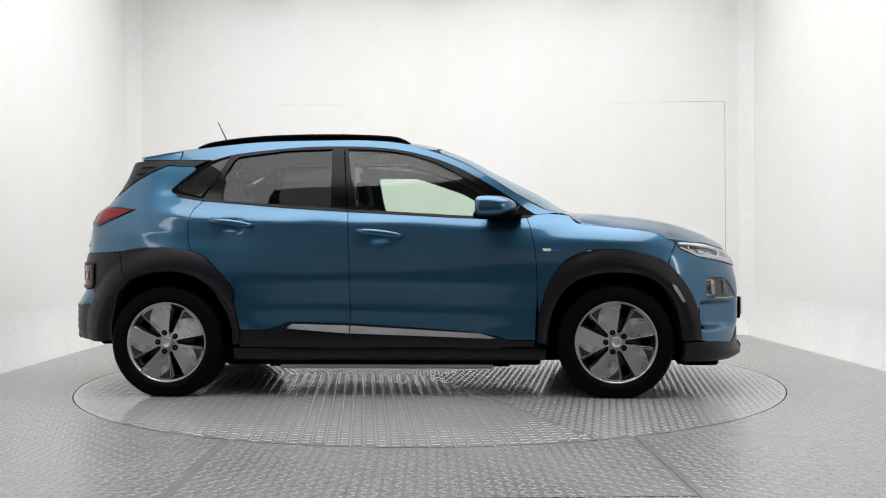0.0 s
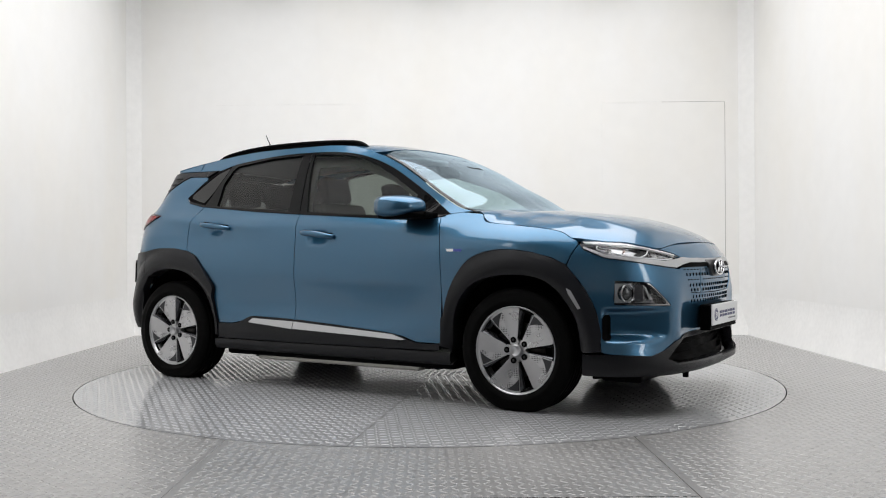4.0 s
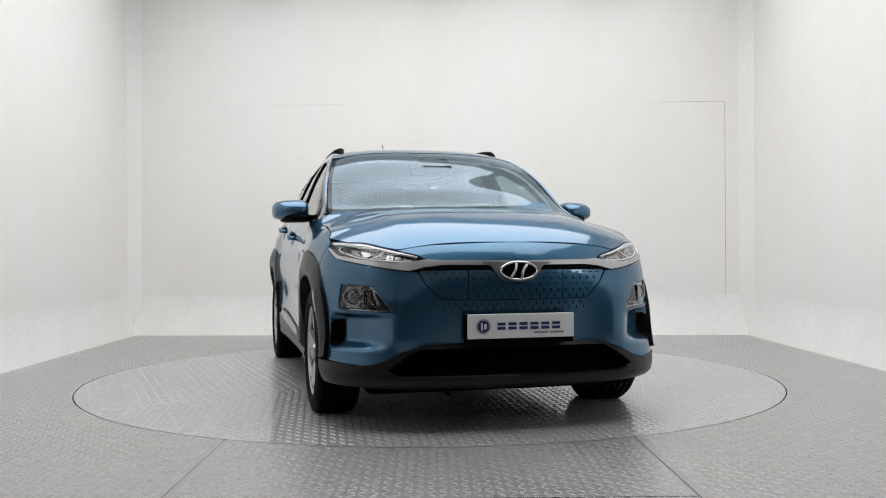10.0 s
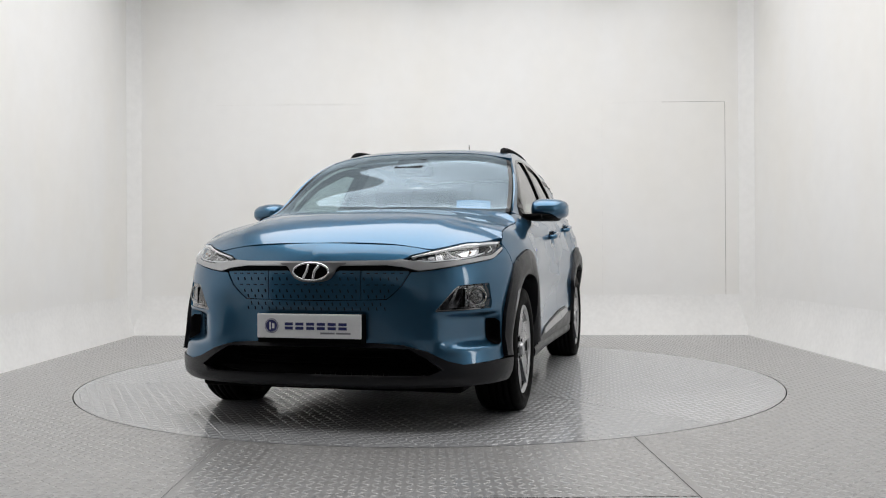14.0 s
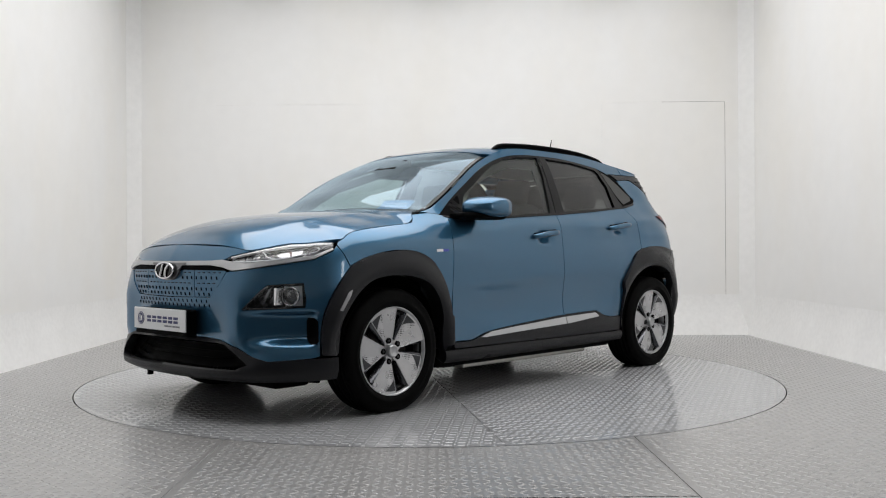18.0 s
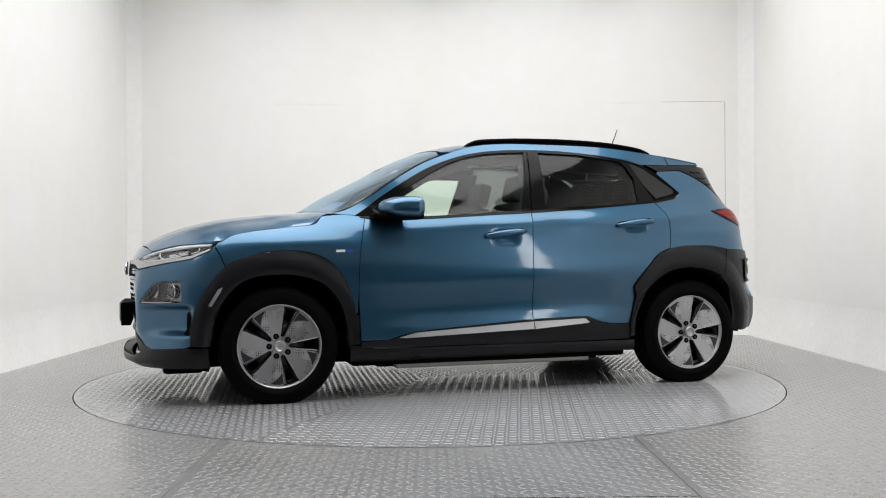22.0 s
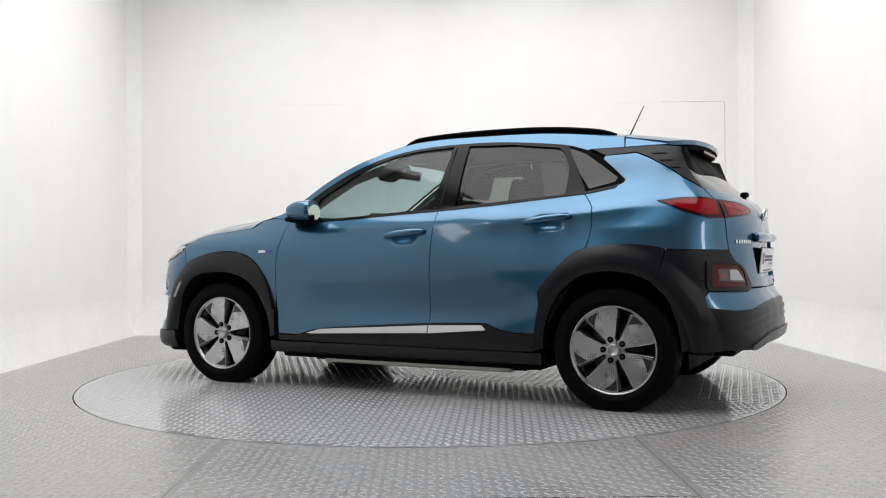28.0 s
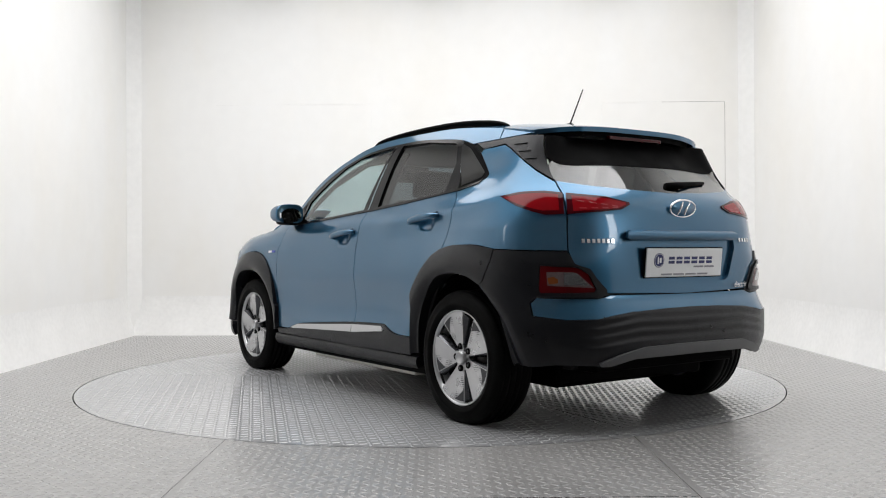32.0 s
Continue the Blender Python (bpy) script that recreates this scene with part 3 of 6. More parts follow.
# ---- the top: bonnet, windscreen, roof
_zc = pchip([-1.75, -1.6, -1.3, -1.0, -0.6, -0.2, 0.13, 0.32, 0.494, 0.668, 0.90, 1.13, 1.207, 1.40, 1.58, 1.75, 1.90, 2.00, 2.06, 2.12],
            [1.435, 1.466, 1.512, 1.537, 1.553, 1.550, 1.530, 1.487, 1.416, 1.322, 1.206, 1.084, 1.076, 1.057, 1.036, 1.002, 0.955, 0.908, 0.866, 0.81])
_bow = pchip([-1.7, -0.3, 0.2, 1.0, 2.2], [0.0, 0.0, 0.12, 0.27, 0.27])
_drop = pchip([-1.7, -0.2, 0.3, 1.13, 1.25, 1.45, 1.75, 2.05, 2.2], [0.17, 0.17, 0.14, 0.05, 0.075, 0.148, 0.137, 0.150, 0.15])


def top0(x, y):
    s = x + _bow(x) * y * y
    return _zc(s) - _drop(s) * np.abs(y) ** 3


_edge = [skin(*S(x, z)) for x, z in curve(ROOF_LINE, 4)] + [skin(*S(x, z)) for x, z in curve(HOOD_LINE, 4)]
_edge = sorted([(p[0], abs(p[1]), p[2]) for p in _edge])
_edge = [p for i, p in enumerate(_edge) if i == 0 or p[0] - _edge[i - 1][0] > 0.01]
_ex, _ey, _ez = (np.array(c) for c in zip(*_edge))
_er = _ez - top0(_ex, _ey)


def top(x, y, off=0.0):
    """Points of the top, which meets the flank along its edge."""
    x, y = np.asarray(x, float), np.asarray(y, float)

    def height(x, y):
        w = np.clip(np.abs(y) / np.interp(x, _ex, _ey), 0, 1.1) ** 4
        fade = np.clip((1.95 - x) / 0.35, 0, 1)
        z = top0(x, y) + np.interp(x, _ex, _er) * w * fade
        # the middle of the bonnet is raised between two creases
        k = np.clip((x - 1.15) / 0.15, 0, 1) * np.clip((2.0 - x) / 0.35, 0, 1)
        ridge = 0.53 - 0.05 * np.clip((x - 1.1) / 0.9, 0, 1)
        d = np.abs(y) - ridge
        return z + k * 0.009 * np.clip(1 - d / 0.12, 0, 1) ** 2 * (d > 0) + k * 0.009 * (d <= 0)
    z = height(x, y)
    p = np.stack([x, y, z], -1)
    if np.any(off):
        e = 0.008
        n = np.stack([-(height(x + e, y) - height(x - e, y)) / (2 * e), -(height(x, y + e) - height(x, y - e)) / (2 * e), np.ones_like(x)], -1)
        n[..., 1] = np.where(np.abs(y) < 1e-5, 0, n[..., 1])
        n /= np.linalg.norm(n, axis=-1)[..., None]
        p = p + n * np.asarray(off)[..., None]
    return p


def xy_of(pts):
    """Plan places of flank lines given as (x, z)."""
    return [tuple(skin(*S(x, z))[:2]) for x, z in pts]
# ---------------------------------------------------------------- the car
car = tagged(new("car"), "blue metallic compact crossover with dark plastic cladding, on a turntable", "car")


def pair(name, poly, mat, parent=car, label="", **k):
    """The same panel on the left and on the right flank."""
    k.setdefault("gap", 0.0022)
    out = []
    for side in (1, -1):
        p = parent[0 if side > 0 else 1] if isinstance(parent, (list, tuple)) else parent
        out.append(add(name, panel_mesh(name, poly, skin, mat, side=side, **k), p, label))
    return out


def whole(name, poly, surf, mat, parent=car, label="", **k):
    """A panel across the middle of the car."""
    return add(name, panel_mesh(name, poly, surf, mat, both=True, **k), parent, label)


def rev(a):
    return list(a)[::-1]


# -- flank panels
fender = pair("front_fender", SS([(0.860, 0.492)]) + rev(SS(CUT_FRONT[:5], True)) + SS([(0.845, 1.050), (0.93, 1.058)]) + SS(HOOD_LINE + [(1.630, 0.893)], True)
              + SS([(1.643, 0.876), (1.620, 0.83), (1.594, 0.768)]) + SS(ARCH_F_OUT[5:-3], True), PAINT, h=0.016)
front_door = pair("front_door", SS(CUT_FRONT, True) + SS(CLAD_TOP[1:5], True) + SS([(-0.219, 0.427)]) + rev(SS(CUT_MID_LOW[:3], True)) + SS(rev(DLO_LOW[6:]) [::-1] , False), PAINT, h=0.016)
rear_door = pair("rear_door", SS(CUT_MID_LOW[:3], True) + SS(CLAD_TOP[4:], True) + rev(SS(ARCH_R_OUT_FRONT, True)) + rev(SS(CUT_REAR, True)) + SS(DLO_LOW[3:6]), PAINT, h=0.016)
quarter = pair("rear_quarter_panel", SS(CUT_REAR, True) + SS(ARCH_R_OUT_BACK[1:], True) + BB([(0.805, 0.842), (0.655, 0.838)]) + BB([(0.648, 0.92), (0.640, 0.995), (0.622, 1.10), (0.612, 1.163)])
               + SS([(-1.700, 1.176), (-1.632, 1.219), (-1.535, 1.285), (-1.435, 1.342), (-1.37, 1.370), (-1.20, 1.362)]) + SS(DLO[12:] + DLO_LOW[:3], True), PAINT, h=0.016)
roof_side = pair("roof_side_rail", rev(SS(ROOF_LINE, True)) + SS([(0.93, 1.057), (0.845, 1.050)]) + SS(DLO[1:12], True) + SS([(-1.119, 1.404), (-1.30, 1.406)]), PAINT, gap=0.0012)

# -- glass and its black frames
FG = [(0.660, 1.046), (0.600, 1.166), (0.393, 1.290), (0.257, 1.364), (0.118, 1.412), (-0.021, 1.438), (-0.254, 1.454), (-0.236, 1.339), (-0.180, 1.098), (0.39, 1.060)]
RG = [(-0.372, 1.454), (-0.646, 1.446), (-0.925, 1.412), (-0.952, 1.390), (-0.998, 1.300), (-0.993, 1.160), (-0.795, 1.142), (-0.356, 1.110)]
QG = [(-1.003, 1.404), (-1.091, 1.366), (-1.275, 1.232), (-1.270, 1.217), (-1.140, 1.184), (-1.080, 1.264)]


def ring_mesh(name, outer, inner, off, depth, mat, side, h=0.02):
    """A frame between two closed lines on the flank."""
    o, i = dense(outer, h), dense(inner, h)
    io = np.array(o)
    faces, v = [], []
    # walk both loops by their share of the length, from their nearest points
    k = int(np.argmin(np.linalg.norm(np.array(i) - io[0], axis=1)))
    ii = np.roll(np.array(i), -k, 0)

    def area(p):
        return np.sum(p[:, 0] * np.roll(p[:, 1], -1) - np.roll(p[:, 0], -1) * p[:, 1])
    if area(io) * area(ii) < 0:
        ii = np.roll(ii[::-1], 1, 0)
    n, m = len(io), len(ii)
    a = skin(io[:, 0], io[:, 1], off)
    b = skin(ii[:, 0], ii[:, 1], off)
    c = skin(ii[:, 0], ii[:, 1], off - depth)
    v = np.vstack([a, b, c])
    p = q = 0
    while p < n or q < m:
        if q >= m or (p < n and np.linalg.norm(io[(p + 1) % n] - ii[q % m]) <= np.linalg.norm(io[p % n] - ii[(q + 1) % m])):
            faces.append([p % n, (p + 1) % n, n + q % m])
            p += 1
        else:
            faces.append([p % n, n + (q + 1) % m, n + q % m])
            q += 1
    for q in range(m):
        faces.append([n + q, n + (q + 1) % m, n + m + (q + 1) % m, n + m + q])
    v = v * np.array([1, side, 1])
    me = mesh_from(name, v, faces, mat, False)
    bm = bmesh.new()
    bm.from_mesh(me)
    bmesh.ops.recalc_face_normals(bm, faces=bm.faces[:])
    bm.to_mesh(me)
    bm.free()
    return me


F_FRAME = SS(DLO[:8], True) + SS([(-0.285, 1.476), (-0.243, 1.086)]) + SS(rev(DLO_LOW[6:])[::-1])
R_FRAME = SS([(-0.250, 1.086), (-0.294, 1.478)]) + SS(DLO[8:11], True) + SS([(-0.985, 1.428), (-1.015, 1.37), (-1.118, 1.162)]) + SS(DLO_LOW[3:5])
Q_FRAME = SS([(-1.125, 1.163), (-1.023, 1.37), (-0.990, 1.430)]) + SS(DLO[11:] + DLO_LOW[:2], True)
GLASSES = (("front_window", FG, GLASS_CLEAR, F_FRAME), ("rear_window_pane", RG, GLASS_TINT, R_FRAME), ("quarter_window", QG, GLASS_TINT, Q_FRAME))
for (nm, g, mat, frame_line), owner in zip(GLASSES, (front_door, rear_door, quarter)):
    inner = [tuple(q) for q in shrink(dense(SS(g), 0.05), -0.010)]
    for side, o in zip((1, -1), owner):
        if nm == "quarter_window":
            add("window_frame", panel_mesh("window_frame", frame_line, skin, BLACK, off=0.0005, depth=0.012, h=0.02, side=side), o, "black window frame")
            add(nm, panel_mesh(nm, [tuple(q) for q in shrink(dense(SS(g), 0.04), -0.008)], skin, DARKGLASS, off=0.0025, depth=0.0, h=0.03, side=side), o, "dark tinted quarter glass")
            continue
        add("window_frame", ring_mesh("window_frame", frame_line, inner, 0.001, 0.012, GLOSSBLACK, side), o, "gloss black window frame")
        add(nm, panel_mesh(nm, shrink(dense(inner, 0.03), -0.004), skin, mat, off=-0.010, depth=0, h=0.06, side=side), o, "side glass")
pair("window_sill_strip", SS([(0.83, 1.038)] + rev(DLO_LOW)[0:-1]) + SS([(-1.300, 1.200), (-1.278, 1.176), (-1.131, 1.148), (-0.966, 1.133), (-0.623, 1.101), (-0.25, 1.074), (0.054, 1.056), (0.39, 1.034), (0.725, 1.022)]), GLOSSBLACK, off=0.004, depth=0.008, gap=0, h=0.02)

# -- cladding
def flared(cx, lo, hi):
    """The skin with a rounded flare round a wheel."""
    def surf(u, z, off=0.0):
        r = np.hypot(bil(XG, u, z) - cx, np.asarray(z, float) - 0.32)
        t = np.clip((r - lo) / (hi - lo), 0, 1)
        return skin(u, z, off + np.interp(t, [0, 0.08, 0.20, 0.34, 0.60, 0.85, 1.0], [-0.018, 0.002, 0.012, 0.0185, 0.0160, 0.007, 0.0]))
    return surf


def flare_pair(name, poly, surf):
    for side in (1, -1):
        add(name, panel_mesh(name, poly, surf, CLAD, side=side, gap=0.0022, off=0.008, depth=0.09, h=0.013), car, "dark grey plastic wheel arch cladding")


flare_pair("front_arch_cladding", SS(ARCH_F_OUT, True) + SS([(0.90, 0.310), (0.912, 0.28)]) + rev(SS(ARCH_F_IN[1:-1], True)) + SS([(1.685, 0.325)]), flared(1.3, 0.385, 0.53))
flare_pair("rear_arch_cladding", rev(SS(ARCH_R_OUT_BACK, True)) + SS(ARCH_R_OUT_FRONT[1:], True) + SS([(-0.860, 0.30)]) + SS(ARCH_R_IN[1:9], True) + SS([(-1.535, 0.70), (-1.552, 0.755)]), flared(-1.28, 0.395, 0.55))
pair("door_cladding", SS(CLAD_TOP, True) + SS([(-0.862, 0.292), (-0.219, 0.288), (0.836, 0.294)]), CLAD, off=0.008, depth=0.03, label="dark grey plastic lower door cladding")


def rounded_sill(u, z, off=0.0):
    t = np.clip((np.asarray(z, float) - 0.205) / 0.082, 0, 1)
    return skin(u, z, off + 0.022 * np.sin(np.pi * t) ** 0.7)


for side in (1, -1):
    add("sill", panel_mesh("sill", SS([(0.905, 0.286), (-0.905, 0.284), (-0.903, 0.222), (-0.60, 0.214), (0.58, 0.205), (0.903, 0.215)]), rounded_sill, CLAD, off=-0.008, depth=0.06, h=0.012, gap=0.002, side=side), car, "dark grey plastic side sill")
strip_f = [(0.620, 0.345), (0.523, 0.370), (-0.216, 0.414), (-0.216, 0.371), (0.585, 0.342)]
strip_r = [(-0.222, 0.414), (-0.555, 0.424), (-0.585, 0.402), (-0.57, 0.397), (-0.222, 0.370)]


def turned_up(u, z, off=0.0):
    """The skin, standing further out towards the strip's lower edge."""
    x = bil(XG, u, z)
    edge = np.where(x > -0.216, 0.414 - 0.0595 * (x + 0.216), 0.414 - 0.030 * (x + 0.216))
    return skin(u, z, off + 0.012 * np.clip((edge - np.asarray(z, float)) / 0.045, 0, 1))


for poly, doors in ((strip_f, front_door), (strip_r, rear_door)):
    for side, door in zip((1, -1), doors):
        add("silver_strip", panel_mesh("silver_strip", SS(poly), turned_up, SATIN, off=0.011, depth=0.02, h=0.01, side=side), door, "satin silver side strip")

# -- top panels
hood_edge = curve(xy_of(HOOD_LINE), 5)
NOSE = [(1.70, 0.775), (1.765, 0.742), (1.824, 0.688), (1.858, 0.660), (1.92, 0.608), (1.972, 0.543), (1.990, 0.467), (2.002, 0.386), (2.022, 0.25), (2.034, 0.122), (2.040, 0.0)]
hood = whole("bonnet", [(1.128, 0.0), (1.10, 0.30), (1.04, 0.60), (1.005, 0.715)] + hood_edge + curve(NOSE, 4), top, PAINT, gap=0.002, depth=0.02, h=0.02)
screen_side = xy_of([(0.985, 1.062), (0.885, 1.094), (0.745, 1.174), (0.571, 1.289), (0.397, 1.384), (0.30, 1.425)])
screen_edge = [(0.315, 0.0), (0.300, 0.30), (0.280, 0.50)] + [(x, y - 0.014) for x, y in rev(screen_side)] + [(1.035, 0.66), (1.10, 0.35), (1.125, 0.0)]
windscreen = whole("windscreen", screen_edge, top, GLASS_SCREEN, off=-0.003, depth=0, h=0.05, label="clear laminated windscreen")
roof_edge = [(x, y) for x, y in xy_of(curve(ROOF_LINE[5:], 3))]
roof = whole("roof", [(0.305, 0.0), (0.290, 0.30), (0.262, 0.56)] + roof_edge + [(-1.285, 0.50), (-1.30, 0.25), (-1.30, 0.0)], top, PAINT, depth=0.02)


# -- the nose
FOG = [S(1.826, 0.688)] + FF([(0.73, 0.684), (0.672, 0.678), (0.655, 0.662), (0.622, 0.618), (0.578, 0.562), (0.585, 0.556), (0.662, 0.559)]) + [S(1.826, 0.567), S(1.820, 0.60)]
BLUE_LOW = [(0.698, 0.309), (0.63, 0.328), (0.542, 0.373), (0.43, 0.403), (0.283, 0.410), (0.0, 0.410)]
bumper_line = FF([(0.0, 0.609), (0.354, 0.615), (0.388, 0.641), (0.429, 0.681), (0.467, 0.743), (0.503, 0.745), (0.573, 0.753), (0.696, 0.776), (0.795, 0.801)]) + SS([(1.672, 0.842), (1.646, 0.872), (1.622, 0.83), (1.597, 0.768)]) \
    + rev(SS(ARCH_F_OUT[:5], True)) + SS([(1.809, 0.322)]) + FF(BLUE_LOW)
bumper_line = [tuple(q) for q in shrink(dense(bumper_line, 0.024), 0.0012)]
front_bumper = whole("front_bumper", [notch(bumper_line, FOG, 0.615, True), notch(bumper_line, FOG, 0.615, False)], skin, PAINT, depth=0.055, h=0.011)
GR_MID = FF([(0.0, 0.612), (0.232, 0.614), (0.232, 0.772), (0.112, 0.772), (0.0, 0.760)])
GR_OUT = FF([(0.236, 0.614), (0.354, 0.618), (0.388, 0.644), (0.427, 0.684), (0.462, 0.745), (0.433, 0.762), (0.351, 0.772), (0.236, 0.773)])
grille = whole("grille_panel", GR_MID, skin, PAINT, off=-0.004, depth=0.02, h=0.02, label="closed blue grille panel with charging flap")
pair("grille_panel", GR_OUT, PAINT, off=-0.004, depth=0.02, gap=0, h=0.02, label="closed blue grille panel")
whole("grille_back", FF([(0.0, 0.58), (0.36, 0.59), (0.45, 0.66), (0.50, 0.745), (0.30, 0.80), (0.0, 0.80)]), skin, BLACK, off=-0.022, depth=0)
whole("upper_grille_bar", FF([(0.0, 0.772), (0.112, 0.774), (0.351, 0.775), (0.433, 0.765), (0.503, 0.748), (0.573, 0.756), (0.696, 0.779), (0.797, 0.804)]) + SS([(1.668, 0.850), (1.668, 0.858)])
      + FF([(0.790, 0.820), (0.70, 0.799), (0.562, 0.783), (0.463, 0.794), (0.421, 0.801), (0.353, 0.796), (0.0, 0.794)]), skin, SATIN, off=0.006, depth=0.02, h=0.02, label="satin silver bar under the bonnet edge")
# the slot's shadow below the bar, laid on as a black panel
whole("grille_shadow_slot", FF([(0.0, 0.730), (0.09, 0.735), (0.13, 0.752), (0.44, 0.750), (0.466, 0.747), (0.425, 0.768), (0.351, 0.776), (0.112, 0.776), (0.0, 0.774)]), skin, BLACK, off=0.001, depth=0.02, h=0.02, label="black panel for the shaded slot under the bar")
whole("nose_panel", FF([(0.0, 0.797), (0.353, 0.799), (0.421, 0.804), (0.437, 0.809), (0.459, 0.824), (0.513, 0.836), (0.541, 0.844), (0.467, 0.858), (0.386, 0.868), (0.25, 0.874), (0.122, 0.879), (0.0, 0.881)]), skin, PAINT, off=0.0, depth=0.02, h=0.02)

# small boxes for slits pressed into the grille panel, their shade painted dark blue
slit = bmesh.new()
box(slit, -0.0035, 0.0035, -0.0021, 0.0021, -0.0078, 0.0078, 0.001)
slit_me = bpy.data.meshes.new("grille_slit")
slit.to_mesh(slit_me)
slit.free()
slit_me.materials.append(material("slit_shade_blue", (0.004, 0.010, 0.016), rough=0.5, spec=0.1))


def on_skin(u, z, off=0.0, mirror=1):
    """A pose on the skin: x outwards, y along it, z up it."""
    p, q = skin(np.array([u]), np.array([z]), off)[0], skin(np.array([u]), np.array([z]), off + 0.05)[0]
    n = Vector(q - p).normalized()
    n.y *= mirror
    p = Vector((p[0], p[1] * mirror, p[2]))
    side = Vector((0, 0, 1)).cross(n).normalized()
    up = n.cross(side)
    m = Matrix((n, side, up)).transposed().to_4x4()
    m.translation = p
    return m


for row, z in enumerate((0.738, 0.712, 0.684, 0.655, 0.629, 0.594, 0.572)):
    n = (11, 11, 10, 10, 9, 10, 9)[row]
    for k in range(-n, n + 1):
        y = (abs(k) - 0.5 * (row % 2)) * 0.0385
        if y < 0 or (row < 2 and y < 0.125) or (row < 5 and abs(y - 0.234) < 0.008):
            continue
        if y > 0.43 - 0.55 * max(0, 0.72 - z) or (k == 0 and row % 2 == 0 and y > 0):
            continue
        u, _ = F(y, z)
        lie = (row in (0, 2))
        ob = add("grille_slit", slit_me, car, "", on_skin(u, z, 0.0 if row > 4 else -0.003, 1 if k >= 0 else -1) @ (pose(0, 0, 0, 90 if lie else 12, 0, 0)))

# a darker copy of the satin silver, with the emblem's shade in its colour
whole("emblem_surround", FF(curve([(0.165, 0.780), (0.128, 0.768), (0.108, 0.738), (0.085, 0.712), (0.045, 0.699), (0.0, 0.696)], 4)) + FF([(0.0, 0.786), (0.165, 0.786)]), skin, material("shaded_silver", (0.20, 0.20, 0.205), rough=0.35, metal=0.8, noise_amount=0.05), off=0.0085, depth=0.02, h=0.015, label="silver surround behind the emblem, coloured as if shaded")
# emblem: an oval ring with a slanted bar in it, no lettering
v, f = tube([(0, 0.088 * math.cos(a), 0.041 * math.sin(a)) for a in np.linspace(0, 2 * math.pi, 41)], 0.0055, 8)
emblem = add("emblem", mesh_from("emblem", v, f, CHROME), car, "chrome oval emblem", pose(2.130, 0, 0.747, 0, -2, 0))
bm = bmesh.new()
bmesh.ops.create_cone(bm, cap_ends=True, segments=40, radius1=1, radius2=1, depth=0.008, matrix=Matrix.LocRotScale((-0.006, 0, 0), Euler((0, math.pi / 2, 0)), (0.040, 0.086, 1.0)))
part("emblem_back", bm, GLOSSBLACK, emblem)


def emblem_bars(owner):
    for pts in ([(0.0, -0.038, -0.030), (0.004, -0.020, 0.0), (0, -0.012, 0.033)], [(0.0, 0.012, -0.033), (0.004, 0.020, 0.0), (0, 0.040, 0.029)]):
        v, f = tube(curve(pts, 5), 0.0075, 8)
        add("emblem_bar", mesh_from("emblem_bar", v, f, CHROME), owner)


emblem_bars(emblem)

# headlights
HL_TOP = [S(1.648, 0.888)] + FF([(0.77, 0.886), (0.742, 0.881), (0.688, 0.878), (0.66, 0.871), (0.608, 0.856), (0.543, 0.838), (0.513, 0.831), (0.462, 0.819), (0.442, 0.804)])
HL_LOW = FF([(0.466, 0.796), (0.515, 0.786), (0.601, 0.786), (0.708, 0.798), (0.79, 0.824)]) + SS([(1.676, 0.858)])
HL = HL_TOP + HL_LOW
HOUSE = material("lamp_housing", (0.07, 0.071, 0.075), rough=0.25, metal=0.7)
whole("bonnet_seal", FF([(0.0, 0.82), (0.42, 0.815), (0.56, 0.80), (0.70, 0.82), (0.75, 0.86), (0.70, 0.89), (0.56, 0.87), (0.45, 0.88), (0.0, 0.90)]), skin, BLACK, off=-0.040, depth=0, h=0.04)
headlight = pair("headlight", HL, HOUSE, off=-0.030, depth=0.02, gap=-0.004, h=0.02, label="slim headlight with clear lens and dark housing")
pair("headlight_lens", HL, GLASS_LENS, off=0.002, depth=0.0, gap=0.001, h=0.03, parent=headlight)
